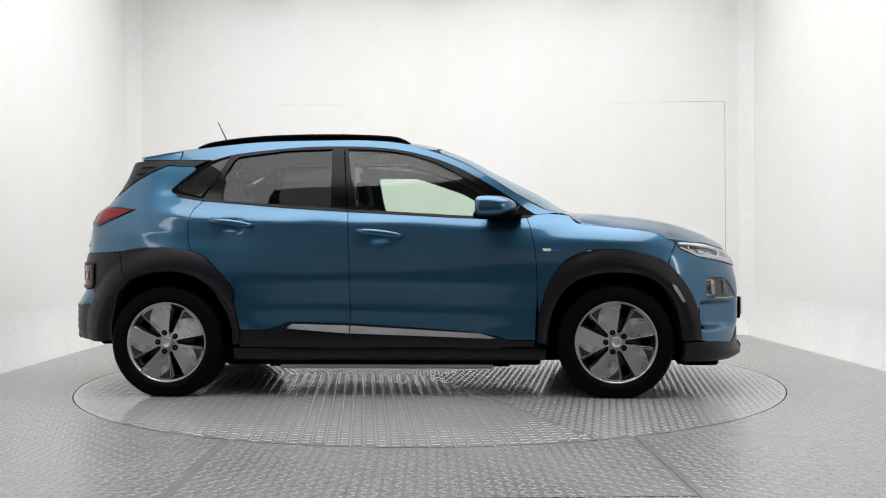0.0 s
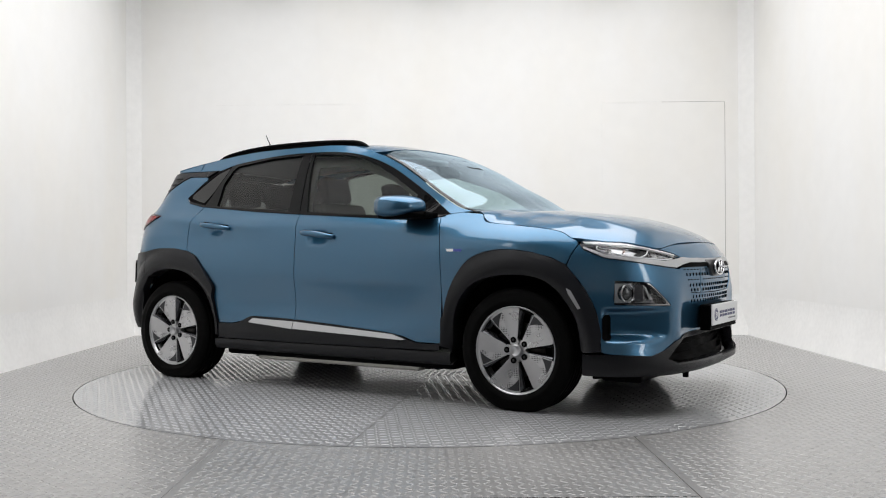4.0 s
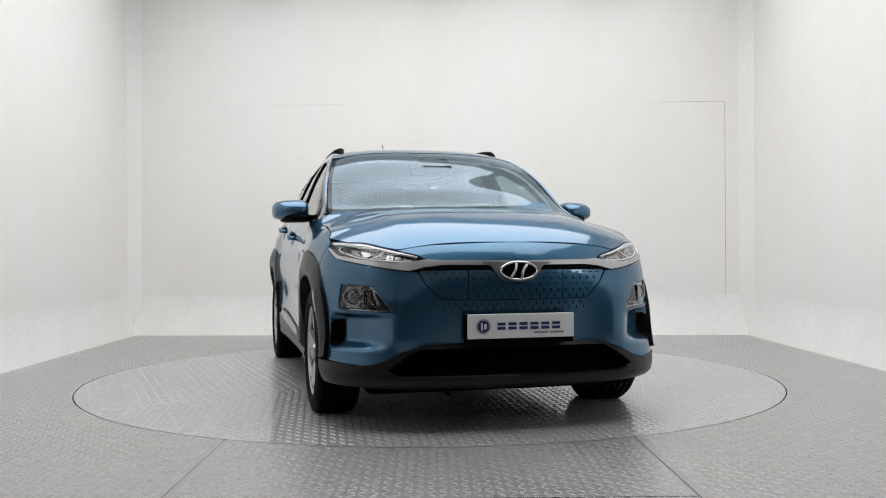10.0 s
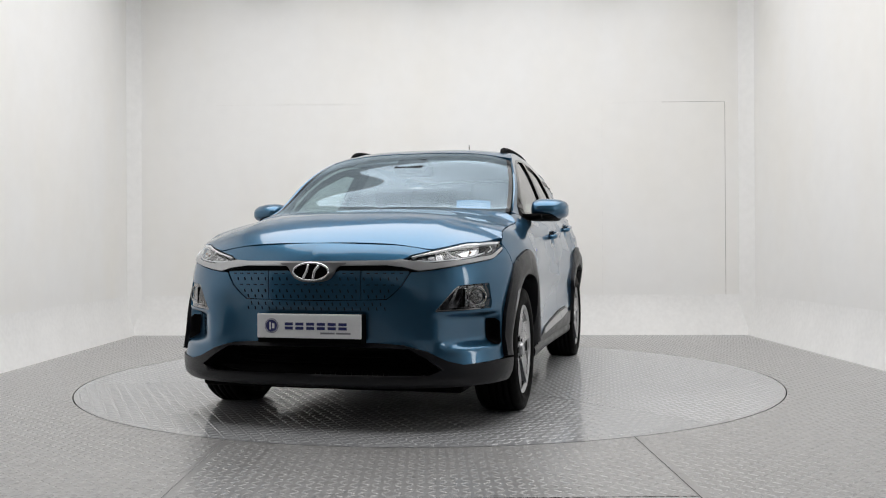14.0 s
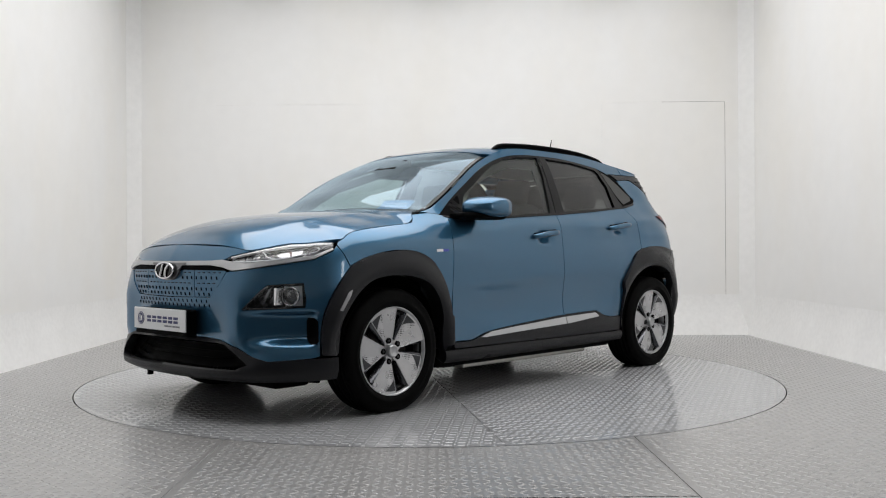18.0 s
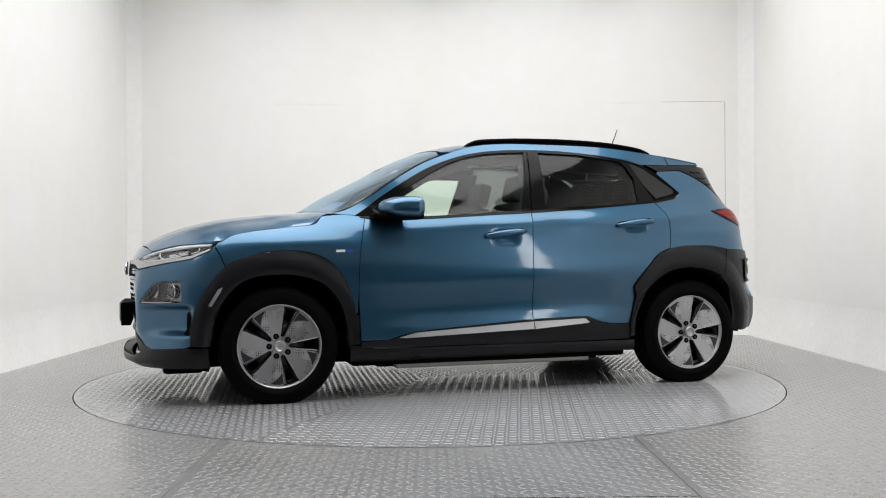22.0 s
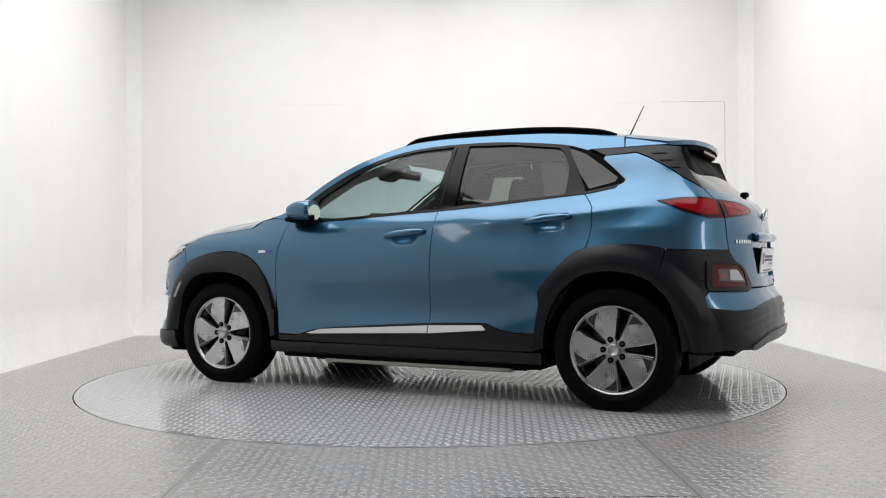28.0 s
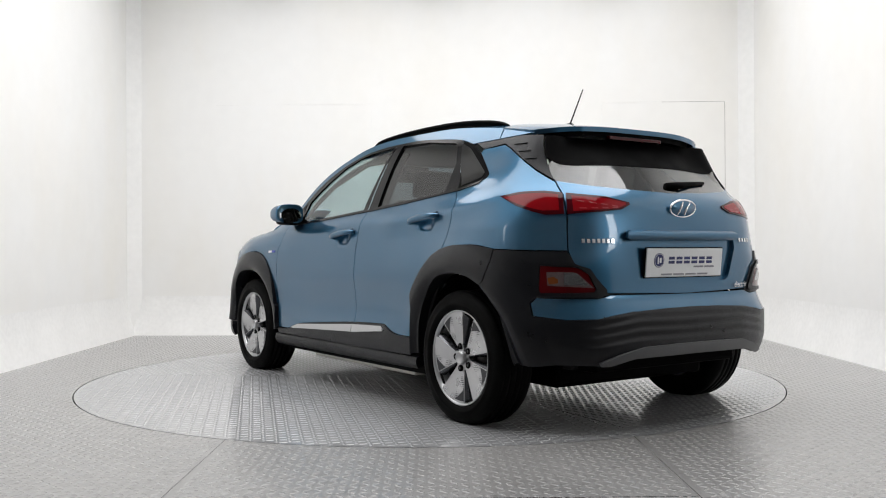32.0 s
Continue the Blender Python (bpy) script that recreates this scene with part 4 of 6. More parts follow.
for side in (1, -1):
    hl = headlight[0 if side > 0 else 1]

    def guide(pts, r, off, name="light_guide", mat=LAMPWHITE):
        p = skin(np.array([q[0] for q in pts]), np.array([q[1] for q in pts]), off) * np.array([1, side, 1])
        v, f = tube(p, r, 6)
        add(name, mesh_from(name, v, f, mat), hl, "")
    guide(curve(FF([(0.76, 0.874), (0.668, 0.860), (0.58, 0.845)]), 5), 0.0040, -0.008)
    guide(curve(FF([(0.765, 0.835), (0.70, 0.811), (0.566, 0.795), (0.490, 0.799)]), 5), 0.0036, -0.008)
    guide(curve(FF([(0.600, 0.846), (0.615, 0.835), (0.640, 0.818), (0.668, 0.810)]), 4), 0.0036, -0.008)
    guide(curve(FF([(0.78, 0.868), (0.79, 0.852), (0.776, 0.838)]), 4), 0.0030, -0.010)
    guide(curve(FF([(0.585, 0.848), (0.508, 0.828), (0.470, 0.808)]), 5), 0.0025, -0.010, "lamp_trim", SATIN)
    strip = [(0.768, 0.884), (0.742, 0.880), (0.688, 0.877), (0.66, 0.870), (0.608, 0.855), (0.543, 0.837), (0.513, 0.830), (0.462, 0.817)]
    band = [S(1.660, 0.886)] + FF(strip) + rev(FF([(y, z - 0.011 + 0.006 * (k / 7)) for k, (y, z) in enumerate(strip)])) + [S(1.672, 0.876)]
    add("light_strip", panel_mesh("light_strip", band, skin, LAMPWHITE, off=-0.001, depth=0.012, h=0.012, side=side), hl, "white light strip along the upper edge")
    for k in range(5):
        y = 0.612 - 0.034 * k
        guide(FF([(y, 0.836 - 0.008 * k), (y + 0.018, 0.802 - 0.003 * k)]), 0.0022, -0.010, "cell_divider", LAMPCLEAR)
    for k in range(4):
        y = 0.594 - 0.034 * k
        zt, zb = 0.834 - 0.008 * k, 0.803 - 0.003 * k
        cell = FF([(y, zt), (y - 0.026, zt - 0.006), (y - 0.018, zb), (y + 0.012, zb + 0.002)])
        add("reflector_cell", panel_mesh("reflector_cell", cell, skin, LAMPCLEAR, off=-0.020, depth=0.010, h=0.02, side=side), hl, "bright reflector cell")
    cell = FF([(0.745, 0.862), (0.690, 0.853), (0.660, 0.838), (0.685, 0.823), (0.745, 0.838)])
    add("turn_lamp", panel_mesh("turn_lamp", cell, skin, LAMPCLEAR, off=-0.022, depth=0.010, h=0.02, side=side), hl, "indicator reflector")
    bm = bmesh.new()
    bmesh.ops.create_uvsphere(bm, u_segments=12, v_segments=8, radius=0.007)
    part("indicator_bulb", bm, AMBER, hl, "amber bulb", True, on_skin(F(0.708, 0.842)[0], 0.842, -0.014, side))

# lower lamp units
PALECELL = material("pale_lamp_reflection", (0.62, 0.63, 0.64), rough=0.30, metal=0.4)
BRIGHTCELL = material("bright_reflector", (0.36, 0.365, 0.375), rough=0.16, metal=0.9)
FOGHOUSE = material("dark_lamp_housing", (0.030, 0.031, 0.034), rough=0.25, metal=0.6, noise_amount=0.2, noise_scale=30)
LAMPDARK = material("projector_glass", (0.10, 0.105, 0.11), rough=0.08, metal=0.6, coat=1.0)
foglamp = pair("lower_lamp", FOG, FOGHOUSE, off=-0.045, depth=0.02, gap=-0.004, h=0.03, label="projector lamp unit in the bumper")
pair("lower_lamp_lens", FOG, GLASS_LENS, off=-0.006, depth=0.0, gap=0.001, h=0.03, parent=foglamp)
for side in (1, -1):
    fl = foglamp[0 if side > 0 else 1]
    m = on_skin(F(0.757, 0.626)[0], 0.626, -0.030, side)
    m = Matrix.Translation(m.translation) @ pose(0, 0, 0, 0, 0, 24 * side)
    v, f = lathe([(0.0, 0.024), (0.014, 0.022), (0.030, 0.013), (0.039, 0.0), (0.039, -0.02)], 28)
    add("projector", mesh_from("projector", v, f, LAMPDARK), fl, "round projector lens", m @ pose(0, 0, 0, 0, 0, -90))
    v, f = tube([(0.012, 0.045 * math.cos(a), 0.045 * math.sin(a)) for a in np.linspace(0, 2 * math.pi, 33)], 0.0045, 8)
    add("projector_ring", mesh_from("projector_ring", v, f, LAMPCLEAR), fl, "bright ring round the lens", m)
    rim = FF([(0.672, 0.676), (0.655, 0.660), (0.622, 0.616), (0.580, 0.561), (0.662, 0.561), (0.76, 0.566), (0.76, 0.570), (0.662, 0.567), (0.588, 0.566), (0.627, 0.618), (0.659, 0.659), (0.676, 0.673)])
    add("lamp_trim", panel_mesh("lamp_trim", rim, skin, LAMPCLEAR, off=-0.004, depth=0.03, h=0.02, side=side), fl, "silver trim")
    # pale colour standing in for light mirrored in the lamp's outer side
    add("reflection_panel", panel_mesh("reflection_panel", SS([(1.832, 0.676), (1.905, 0.676), (1.905, 0.574), (1.832, 0.576)]), skin, PALECELL, off=-0.036, depth=0.006, h=0.012, side=side), fl, "pale panel in place of the lamp's bright side reflection")
    # a chrome plate added to brighten the lamp in side view
    bm = bmesh.new()
    box(bm, 1.885, 1.940, 0.700 * side - 0.002, 0.700 * side + 0.002, 0.580, 0.664, 0.001)
    part("side_reflector_plate", bm, CHROME, fl, "chrome reflector plate, added to show bright from the side")
    for y0, y1 in ((0.712, 0.704), (0.684, 0.674)):
        cell = FF([(y0, 0.668), (y1, 0.664), (y1 - 0.012, 0.625), (y1 - 0.030, 0.590), (y0 - 0.022, 0.588)])
        add("reflector_cell", panel_mesh("reflector_cell", cell, skin, BRIGHTCELL, off=-0.036, depth=0.010, h=0.02, side=side), fl, "bright reflector cell")
for side in (1, -1):
    slot = [(float(np.interp(y, _cy[:NU // 3], UG[:NU // 3])), z) for y, z in ((0.829, 0.40), (0.829, 0.50), (0.824, 0.515), (0.812, 0.515), (0.808, 0.50), (0.808, 0.40), (0.812, 0.388), (0.824, 0.388))]
    add("air_curtain_slot", panel_mesh("air_curtain_slot", slot, skin, BLACK, off=0.004, depth=0.0, h=0.006, side=side), front_bumper, "black air slot")

# lower trim and its opening
OPEN = [(0.0, 0.392), (0.458, 0.386), (0.542, 0.339), (0.612, 0.289), (0.553, 0.266), (0.0, 0.268)]
whole("front_lower_trim", rev(FF(BLUE_LOW)) + SS([(1.809, 0.319), (1.685, 0.319), (1.676, 0.215)]) + FF([(0.80, 0.212), (0.55, 0.208), (0.0, 0.206)]) + rev(FF(OPEN)), skin, CLAD, off=0.006, depth=0.05, h=0.025, label="dark grey plastic lower bumper trim")
whole("opening_back", FF([(0.0, 0.42), (0.50, 0.42), (0.70, 0.32), (0.70, 0.20), (0.0, 0.20)]), skin, BLACK, off=-0.09, depth=0, h=0.05)
for z, w, o in ((0.362, 0.485, -0.045), (0.328, 0.545, -0.040), (0.296, 0.585, -0.030)):
    whole("grille_slat", FF([(0.0, z), (w - 0.05, z), (w, z - 0.030), (w + 0.006, z - 0.022), (w - 0.045, z + 0.009), (0.0, z + 0.009)]), skin, BLACK, off=o - 0.032, depth=0.05, h=0.03)
whole("front_undertray", FF([(0.0, 0.20), (0.66, 0.20)]) + SS([(1.70, 0.20), (1.70, 0.125)]) + FF([(0.60, 0.125), (0.0, 0.13)]), skin, BLACK, off=-0.085, depth=0.10, h=0.04)
bm = bmesh.new()
box(bm, 2.02, 2.05, -0.33, -0.31, 0.165, 0.215, 0.004)
part("tow_hook", bm, BLACK, car)

# -- the tail
GL_LOW = [(0.0, 1.118), (0.236, 1.127), (0.472, 1.145), (0.606, 1.166)]
RECESS = [(0.0, 0.688), (0.300, 0.690), (0.330, 0.705), (0.400, 0.850), (0.398, 0.880), (0.375, 0.922), (0.0, 0.922)]
tailgate = whole("tailgate", BB(GL_LOW) + BB([(0.617, 1.10), (0.635, 0.991), (0.644, 0.92), (0.651, 0.838), (0.640, 0.80), (0.630, 0.775), (0.564, 0.753), (0.492, 0.645), (0.0, 0.634)]) + BB(RECESS), skin, PAINT, depth=0.032, h=0.025)
whole("plate_recess", BB(RECESS), skin, PAINT, tailgate, off=-0.020, depth=0, h=0.03)


def swelling(u, z, off=0.0):
    """The skin with a rounded bar across it."""
    t = np.clip(np.abs(np.asarray(z, float) - 0.909) / 0.026, 0, 1)
    return skin(u, z, off + 0.034 * np.sqrt(1 - t * t))


whole("tailgate_grip", BB([(0.0, 0.885), (0.355, 0.887), (0.385, 0.897), (0.382, 0.918), (0.36, 0.932), (0.0, 0.932)], False), swelling, PAINT, tailgate, "rounded bar over the plate", off=0.002, depth=0.02, h=0.008)
GL_SIDE = [(0.604, 1.21), (0.598, 1.28), (0.588, 1.34), (0.565, 1.395)]
whole("rear_screen", BB(GL_LOW) + BB(GL_SIDE) + BB([(0.0, 1.405)]), skin, GLASS_REAR, tailgate, "tinted rear window", off=-0.004, depth=0, h=0.04)
# the spoiler's dark reflection in the glass, put in as a black panel
whole("spoiler_reflection_band", BB([(0.0, 1.262), (0.20, 1.261), (0.36, 1.256), (0.46, 1.250), (0.54, 1.254), (0.585, 1.275), (0.596, 1.30), (0.565, 1.395), (0.0, 1.405)]), skin, BLACK, tailgate, "black band in place of the spoiler's dark reflection", off=-0.001, depth=0.004, h=0.04)
dpillar = pair("rear_pillar_trim", SS([(-1.205, 1.360), (-1.119, 1.402), (-1.30, 1.404), (-1.478, 1.407)]) + BB([(0.567, 1.398)]) + rev(BB(GL_SIDE[:3])) + BB([(0.610, 1.170)]) + SS([(-1.700, 1.179), (-1.632, 1.222), (-1.535, 1.288), (-1.435, 1.345), (-1.37, 1.373)]), CLAD, off=0.002, depth=0.02, h=0.02, label="black ribbed plastic pillar trim")
for k, (x0, z0) in enumerate(((-1.450, 1.365), (-1.500, 1.325), (-1.555, 1.285))):
    pair("trim_rib", SS([(x0, z0), (x0 - 0.085 + 0.016 * k, z0 - 0.002), (x0 - 0.085 + 0.016 * k, z0 - 0.007), (x0 - 0.006, z0 - 0.006)]), CLAD, off=0.008, depth=0.008, gap=0, h=0.02, parent=dpillar)
spoiler_edge = xy_of([(-1.295, 1.462), (-1.36, 1.452), (-1.45, 1.434), (-1.535, 1.418)])
spoiler = whole("roof_spoiler", [(-1.306, 0.0), (-1.306, 0.25), (-1.294, 0.48)] + spoiler_edge + [(-1.590, 0.50), (-1.635, 0.35), (-1.660, 0.15), (-1.665, 0.0)], top, PAINT, depth=0.024, h=0.03)
whole("spoiler_underside", [(-1.44, 0.0), (-1.44, 0.48), (-1.565, 0.49), (-1.615, 0.34), (-1.642, 0.14), (-1.646, 0.0)], top, BLACK, spoiler, off=-0.022, depth=0.03, h=0.05)
pair("spoiler_flank", SS([(-1.297, 1.460), (-1.36, 1.450), (-1.45, 1.432), (-1.545, 1.414), (-1.49, 1.409), (-1.303, 1.406)]), PAINT, off=0.0, depth=0.02, h=0.02, parent=[spoiler, spoiler])
bm = bmesh.new()
box(bm, -1.648, -1.615, -0.185, 0.185, 1.396, 1.414, 0.004)
part("brake_light", bm, REDLENS, spoiler, "dark red high brake light")

TL_OUT = SS([(-1.515, 1.098), (-1.60, 1.110)]) + BB([(0.736, 1.114), (0.678, 1.115), (0.618, 1.105), (0.648, 1.004), (0.715, 1.002), (0.749, 1.019), (0.775, 1.046)])
TL_IN = BB([(0.607, 1.104), (0.440, 1.088), (0.325, 1.062), (0.326, 1.050), (0.378, 1.027), (0.481, 1.016), (0.638, 1.004)])
for nm, poly in (("tail_light", TL_OUT), ("tail_light", TL_IN)):
    tl = pair(nm, poly, REDLENS, off=0.006, depth=0.02, gap=0.001, h=0.02, label="red tail lamp")
    mid_u, mid_z = np.array(poly).mean(0)
    inner_poly = [(mid_u + 0.84 * (u - mid_u), mid_z + 0.72 * (z - mid_z)) for u, z in poly]
    pair("lamp_element", inner_poly, REDBRIGHT, off=0.0072, depth=0.0, gap=0, h=0.02, parent=tl, label="brighter red lamp centre")
for k in range(4):
    y = 0.585 - 0.052 * k
    pair("lamp_bar", BB([(y, 1.068 - 0.007 * k), (y - 0.030, 1.064 - 0.007 * k), (y - 0.034, 1.058 - 0.007 * k), (y - 0.004, 1.062 - 0.007 * k)]), PINK, off=0.0085, depth=0.001, gap=0, h=0.02, parent=tl)
    pair("lamp_bar", BB([(y, 1.034 + 0.001 * k), (y - 0.030, 1.034 + 0.001 * k), (y - 0.034, 1.028 + 0.001 * k), (y - 0.004, 1.028 + 0.001 * k)]), PINK, off=0.0085, depth=0.001, gap=0, h=0.02, parent=tl)

BAND_LOW = [(0.788, 0.545), (0.69, 0.528), (0.569, 0.530), (0.505, 0.542), (0.392, 0.557), (0.179, 0.567), (0.0, 0.569)]
BAND = [(0.0, 0.630), (0.469, 0.634), (0.505, 0.622), (0.535, 0.616), (0.772, 0.624), (0.790, 0.600)] + BAND_LOW
rear_bumper = whole("rear_bumper", BB(BAND), skin, PAINT, off=0.004, depth=0.04, h=0.014)


def ribbed(u, z, off=0.0):
    """The skin with three soft ribs across the tail."""
    u, z = np.asarray(u, float), np.asarray(z, float)
    zc = z - 0.030 * np.clip((U_END - u - 0.36) / 0.22, 0, 1) * -1
    w = np.clip((zc - 0.425) / 0.012, 0, 1) * np.clip((0.553 - zc) / 0.012, 0, 1) * np.clip((0.70 - (U_END - u)) / 0.14, 0, 1)
    r = np.clip((np.hypot(bil(XG, u, z) + 1.28, z - 0.32) - 0.395) / 0.155, 0, 1)
    off = off + np.interp(r, [0, 0.08, 0.20, 0.34, 0.60, 0.85, 1.0], [-0.018, 0.002, 0.012, 0.0185, 0.0160, 0.007, 0.0])
    return skin(u, z, off - 0.007 * w * (0.5 - 0.5 * np.cos(2 * np.pi * (zc - 0.428) / 0.0415)))


whole("rear_bumper_cladding", [S(-1.578, 0.845)] + BB([(0.805, 0.838), (0.660, 0.834), (0.642, 0.80), (0.632, 0.777), (0.566, 0.755), (0.494, 0.647), (0.472, 0.637), (0.507, 0.625), (0.537, 0.619), (0.773, 0.627), (0.793, 0.602), (0.791, 0.543), (0.69, 0.526), (0.569, 0.528), (0.505, 0.540), (0.392, 0.555), (0.179, 0.565), (0.0, 0.567), (0.0, 0.352), (0.26, 0.350), (0.39, 0.345), (0.50, 0.322), (0.55, 0.322), (0.648, 0.327), (0.731, 0.327)])
      + SS([(-1.71, 0.325), (-1.655, 0.314)]) + rev(SS(ARCH_R_IN[8:], True)) + SS([(-1.538, 0.70), (-1.555, 0.755)]), ribbed, CLAD, off=0.008, depth=0.05, h=0.009, label="dark grey plastic rear bumper cladding")
whole("diffuser_strip", BB([(0.0, 0.405), (0.168, 0.404), (0.342, 0.399), (0.459, 0.374), (0.558, 0.338), (0.545, 0.328), (0.504, 0.328), (0.387, 0.354), (0.257, 0.357), (0.0, 0.360)]), skin, material("grey_plastic", (0.085, 0.087, 0.09), rough=0.4, noise_amount=0.08), off=0.022, depth=0.03, h=0.025, label="grey plastic diffuser strip")
RF = BB([(0.757, 0.772), (0.640, 0.764), (0.616, 0.757), (0.578, 0.730), (0.545, 0.662), (0.555, 0.648), (0.757, 0.646), (0.763, 0.66)])
RFRAME = BB([(0.775, 0.784), (0.70, 0.788), (0.645, 0.784), (0.578, 0.752), (0.495, 0.660), (0.495, 0.642), (0.530, 0.628), (0.772, 0.630), (0.782, 0.66)])
reardisc = pair("rear_indicator", RF, REDDARK, off=0.014, depth=0.02, h=0.02, label="red-rimmed rear indicator lamp")
RFI = BB([(0.737, 0.742), (0.642, 0.742), (0.622, 0.734), (0.556, 0.668), (0.600, 0.672), (0.735, 0.681)])
for side in (1, -1):
    add("indicator_frame", ring_mesh("indicator_frame", RFRAME, RF, 0.018, 0.012, CLAD, side), reardisc[0 if side > 0 else 1], "dark plastic surround")
pair("indicator_lens", RFI, material("smoked_lens", (0.13, 0.10, 0.10), rough=0.10, noise_amount=0.3, noise_scale=40), off=0.017, depth=0.003, gap=0, h=0.02, parent=reardisc, label="smoked clear lens")
pair("indicator_bulb", BB([(0.734, 0.716), (0.715, 0.722), (0.700, 0.710), (0.700, 0.692), (0.730, 0.688)]), AMBER, off=0.0195, depth=0.002, gap=0, h=0.02, parent=reardisc, label="amber lamp section")
pair("reversing_lamp", BB([(0.678, 0.739), (0.630, 0.736), (0.576, 0.680), (0.678, 0.685)]), LAMPCLEAR, off=0.0195, depth=0.002, gap=0, h=0.02, parent=reardisc, label="clear lamp section")
rear_emblem = add("emblem", emblem.data, car, "chrome oval emblem", on_skin(U_END - 0.001, 1.040, 0.008) )
rear_emblem.matrix_local = Matrix.Translation((-1.952, 0, 1.040)) @ pose(0, 0, 0, 0, 12, 180)
emblem_bars(rear_emblem)
v, f = lathe([(0.0, 0.004), (0.95, 0.003), (1.0, 0.0)], 40)
add("emblem_back", mesh_from("emblem_back", [(0.002 + 0.004 * (q[1] > 0.001), q[0] * 0.084, q[2] * 0.038) for q in v], f, PAINT), rear_emblem)

# raised bars where the badges stand
for k, x in enumerate(np.linspace(0.588, 0.448, 7)):
    bm = bmesh.new()
    box(bm, -0.003, 0.003, -0.0075, 0.0075, -0.010, 0.010, 0.001)
    part("badge_bar", bm, CHROME, tailgate, "", False, on_skin(B(x, 0.882)[0], 0.882, 0.003))
for k, x in enumerate(np.linspace(0.450, 0.545, 4)):
    bm = bmesh.new()
    box(bm, -0.003, 0.003, -0.0085, 0.0085, -0.010, 0.010, 0.001)
    part("badge_bar", bm, CHROME, tailgate, "", False, on_skin(B(x, 0.890)[0], 0.890, 0.003, -1))


def lettering(text, size, mat, parent, m, label=""):
    c = bpy.data.curves.new("lettering", "FONT")
    c.body, c.size, c.extrude, c.align_x, c.align_y = text, size, 0.0012, "CENTER", "CENTER"
    tmp = bpy.data.objects.new("tmp", c)
    me = bpy.data.meshes.new_from_object(tmp)
    bpy.data.objects.remove(tmp)
    me.materials.clear()
    me.materials.append(mat)
    return add("lettering", me, parent, label, m)


lettering("electric", 0.042, CHROME, tailgate, on_skin(B(0.43, 0.664)[0], 0.664, 0.009, -1) @ Matrix(((0, 0, 1, 0), (1, 0, 0, 0), (0, 1, 0, 0), (0, 0, 0, 1))), "chrome word electric")


# number plates: a white board with the dealer's mark drawn as plain shapes
def plate_board(m, w, h, footer):
    bm = bmesh.new()
    box(bm, -0.004, 0.004, -w / 2, w / 2, -h / 2, h / 2, 0.0035)
    pl = part("number_plate", bm, PLATE, car, "white show plate with a navy disc and plain navy bars", False, m)
    z0 = 0.012 if footer else 0.0
    bm = bmesh.new()
    bmesh.ops.create_cone(bm, cap_ends=True, segments=32, radius1=0.034, radius2=0.034, depth=0.003, matrix=pose(0.0045, -0.185, z0, 0, 90, 0))
    part("disc_mark", bm, NAVY, pl)
    v, f = tube([(0.0062, -0.185 + 0.030 * math.cos(a), z0 + 0.030 * math.sin(a)) for a in np.linspace(0, 2 * math.pi, 33)], 0.0012, 6)
    add("disc_line", mesh_from("disc_line", v, f, PLATE), pl)
    bm = bmesh.new()
    box(bm, 0.0055, 0.0068, -0.196, -0.188, z0 - 0.017, z0 + 0.017)
    box(bm, 0.0055, 0.0068, -0.182, -0.170, z0 - 0.012, z0 + 0.012)
    part("disc_bar", bm, PLATE, pl)
    for k in range(6):
        y = -0.118 + 0.0535 * k
        bm = bmesh.new()
        box(bm, 0.0042, 0.0055, y, y + 0.040, z0 + 0.003, z0 + 0.0165)
        box(bm, 0.0042, 0.0055, y, y + 0.040, z0 - 0.0165, z0 - 0.003)
        part("navy_bar", bm, NAVY, pl)
    bm = bmesh.new()
    for k in range(2):
        box(bm, 0.0042, 0.005, 0.06 + 0.078 * k, 0.130 + 0.078 * k, z0 - 0.036, z0 - 0.028)
    part("grey_bar", bm, GREYPRINT, pl)
    if footer:
        bm = bmesh.new()
        for k in range(4):
            box(bm, 0.0042, 0.005, -0.165 + 0.085 * k, -0.09 + 0.085 * k, -h / 2 + 0.009, -h / 2 + 0.017)
        part("dark_bar", bm, GREYPRINT, pl)
        bm = bmesh.new()
        box(bm, -0.007, -0.004, -w / 2 - 0.005, w / 2 + 0.005, -h / 2 - 0.005, h / 2 + 0.005, 0.001)
        part("plate_frame", bm, BLACK, pl)
    return pl


plate_board(pose(2.158, 0, 0.4935, 0, 0, 0), 0.520, 0.113, False)
bm = bmesh.new()
box(bm, 2.095, 2.152, -0.262, 0.262, 0.412, 0.548, 0.006)
part("plate_holder", bm, BLACK, car)
plate_board(Matrix.Translation((-1.962, 0, 0.780)) @ pose(0, 0, 0, 0, 6, 180), 0.535, 0.137, True)
# -- wheels
WHEEL_R, WHEEL_Z = 0.331, 0.318
tyre_prof = [(0.205, -0.205), (0.232, -0.208), (0.262, -0.217), (0.296, -0.215), (0.318, -0.200), (0.328, -0.180)]
for k in range(4):
    y0 = -0.165 + 0.034 * k
    tyre_prof += [(0.331, y0), (0.331, y0 + 0.026), (0.323, y0 + 0.028), (0.323, y0 + 0.032)]
tyre_prof += [(0.331, -0.028), (0.327, -0.014), (0.316, 0.004), (0.292, 0.012), (0.270, 0.012), (0.266, 0.015), (0.258, 0.013), (0.240, 0.004), (0.233, -0.004), (0.226, -0.014), (0.205, -0.02)]


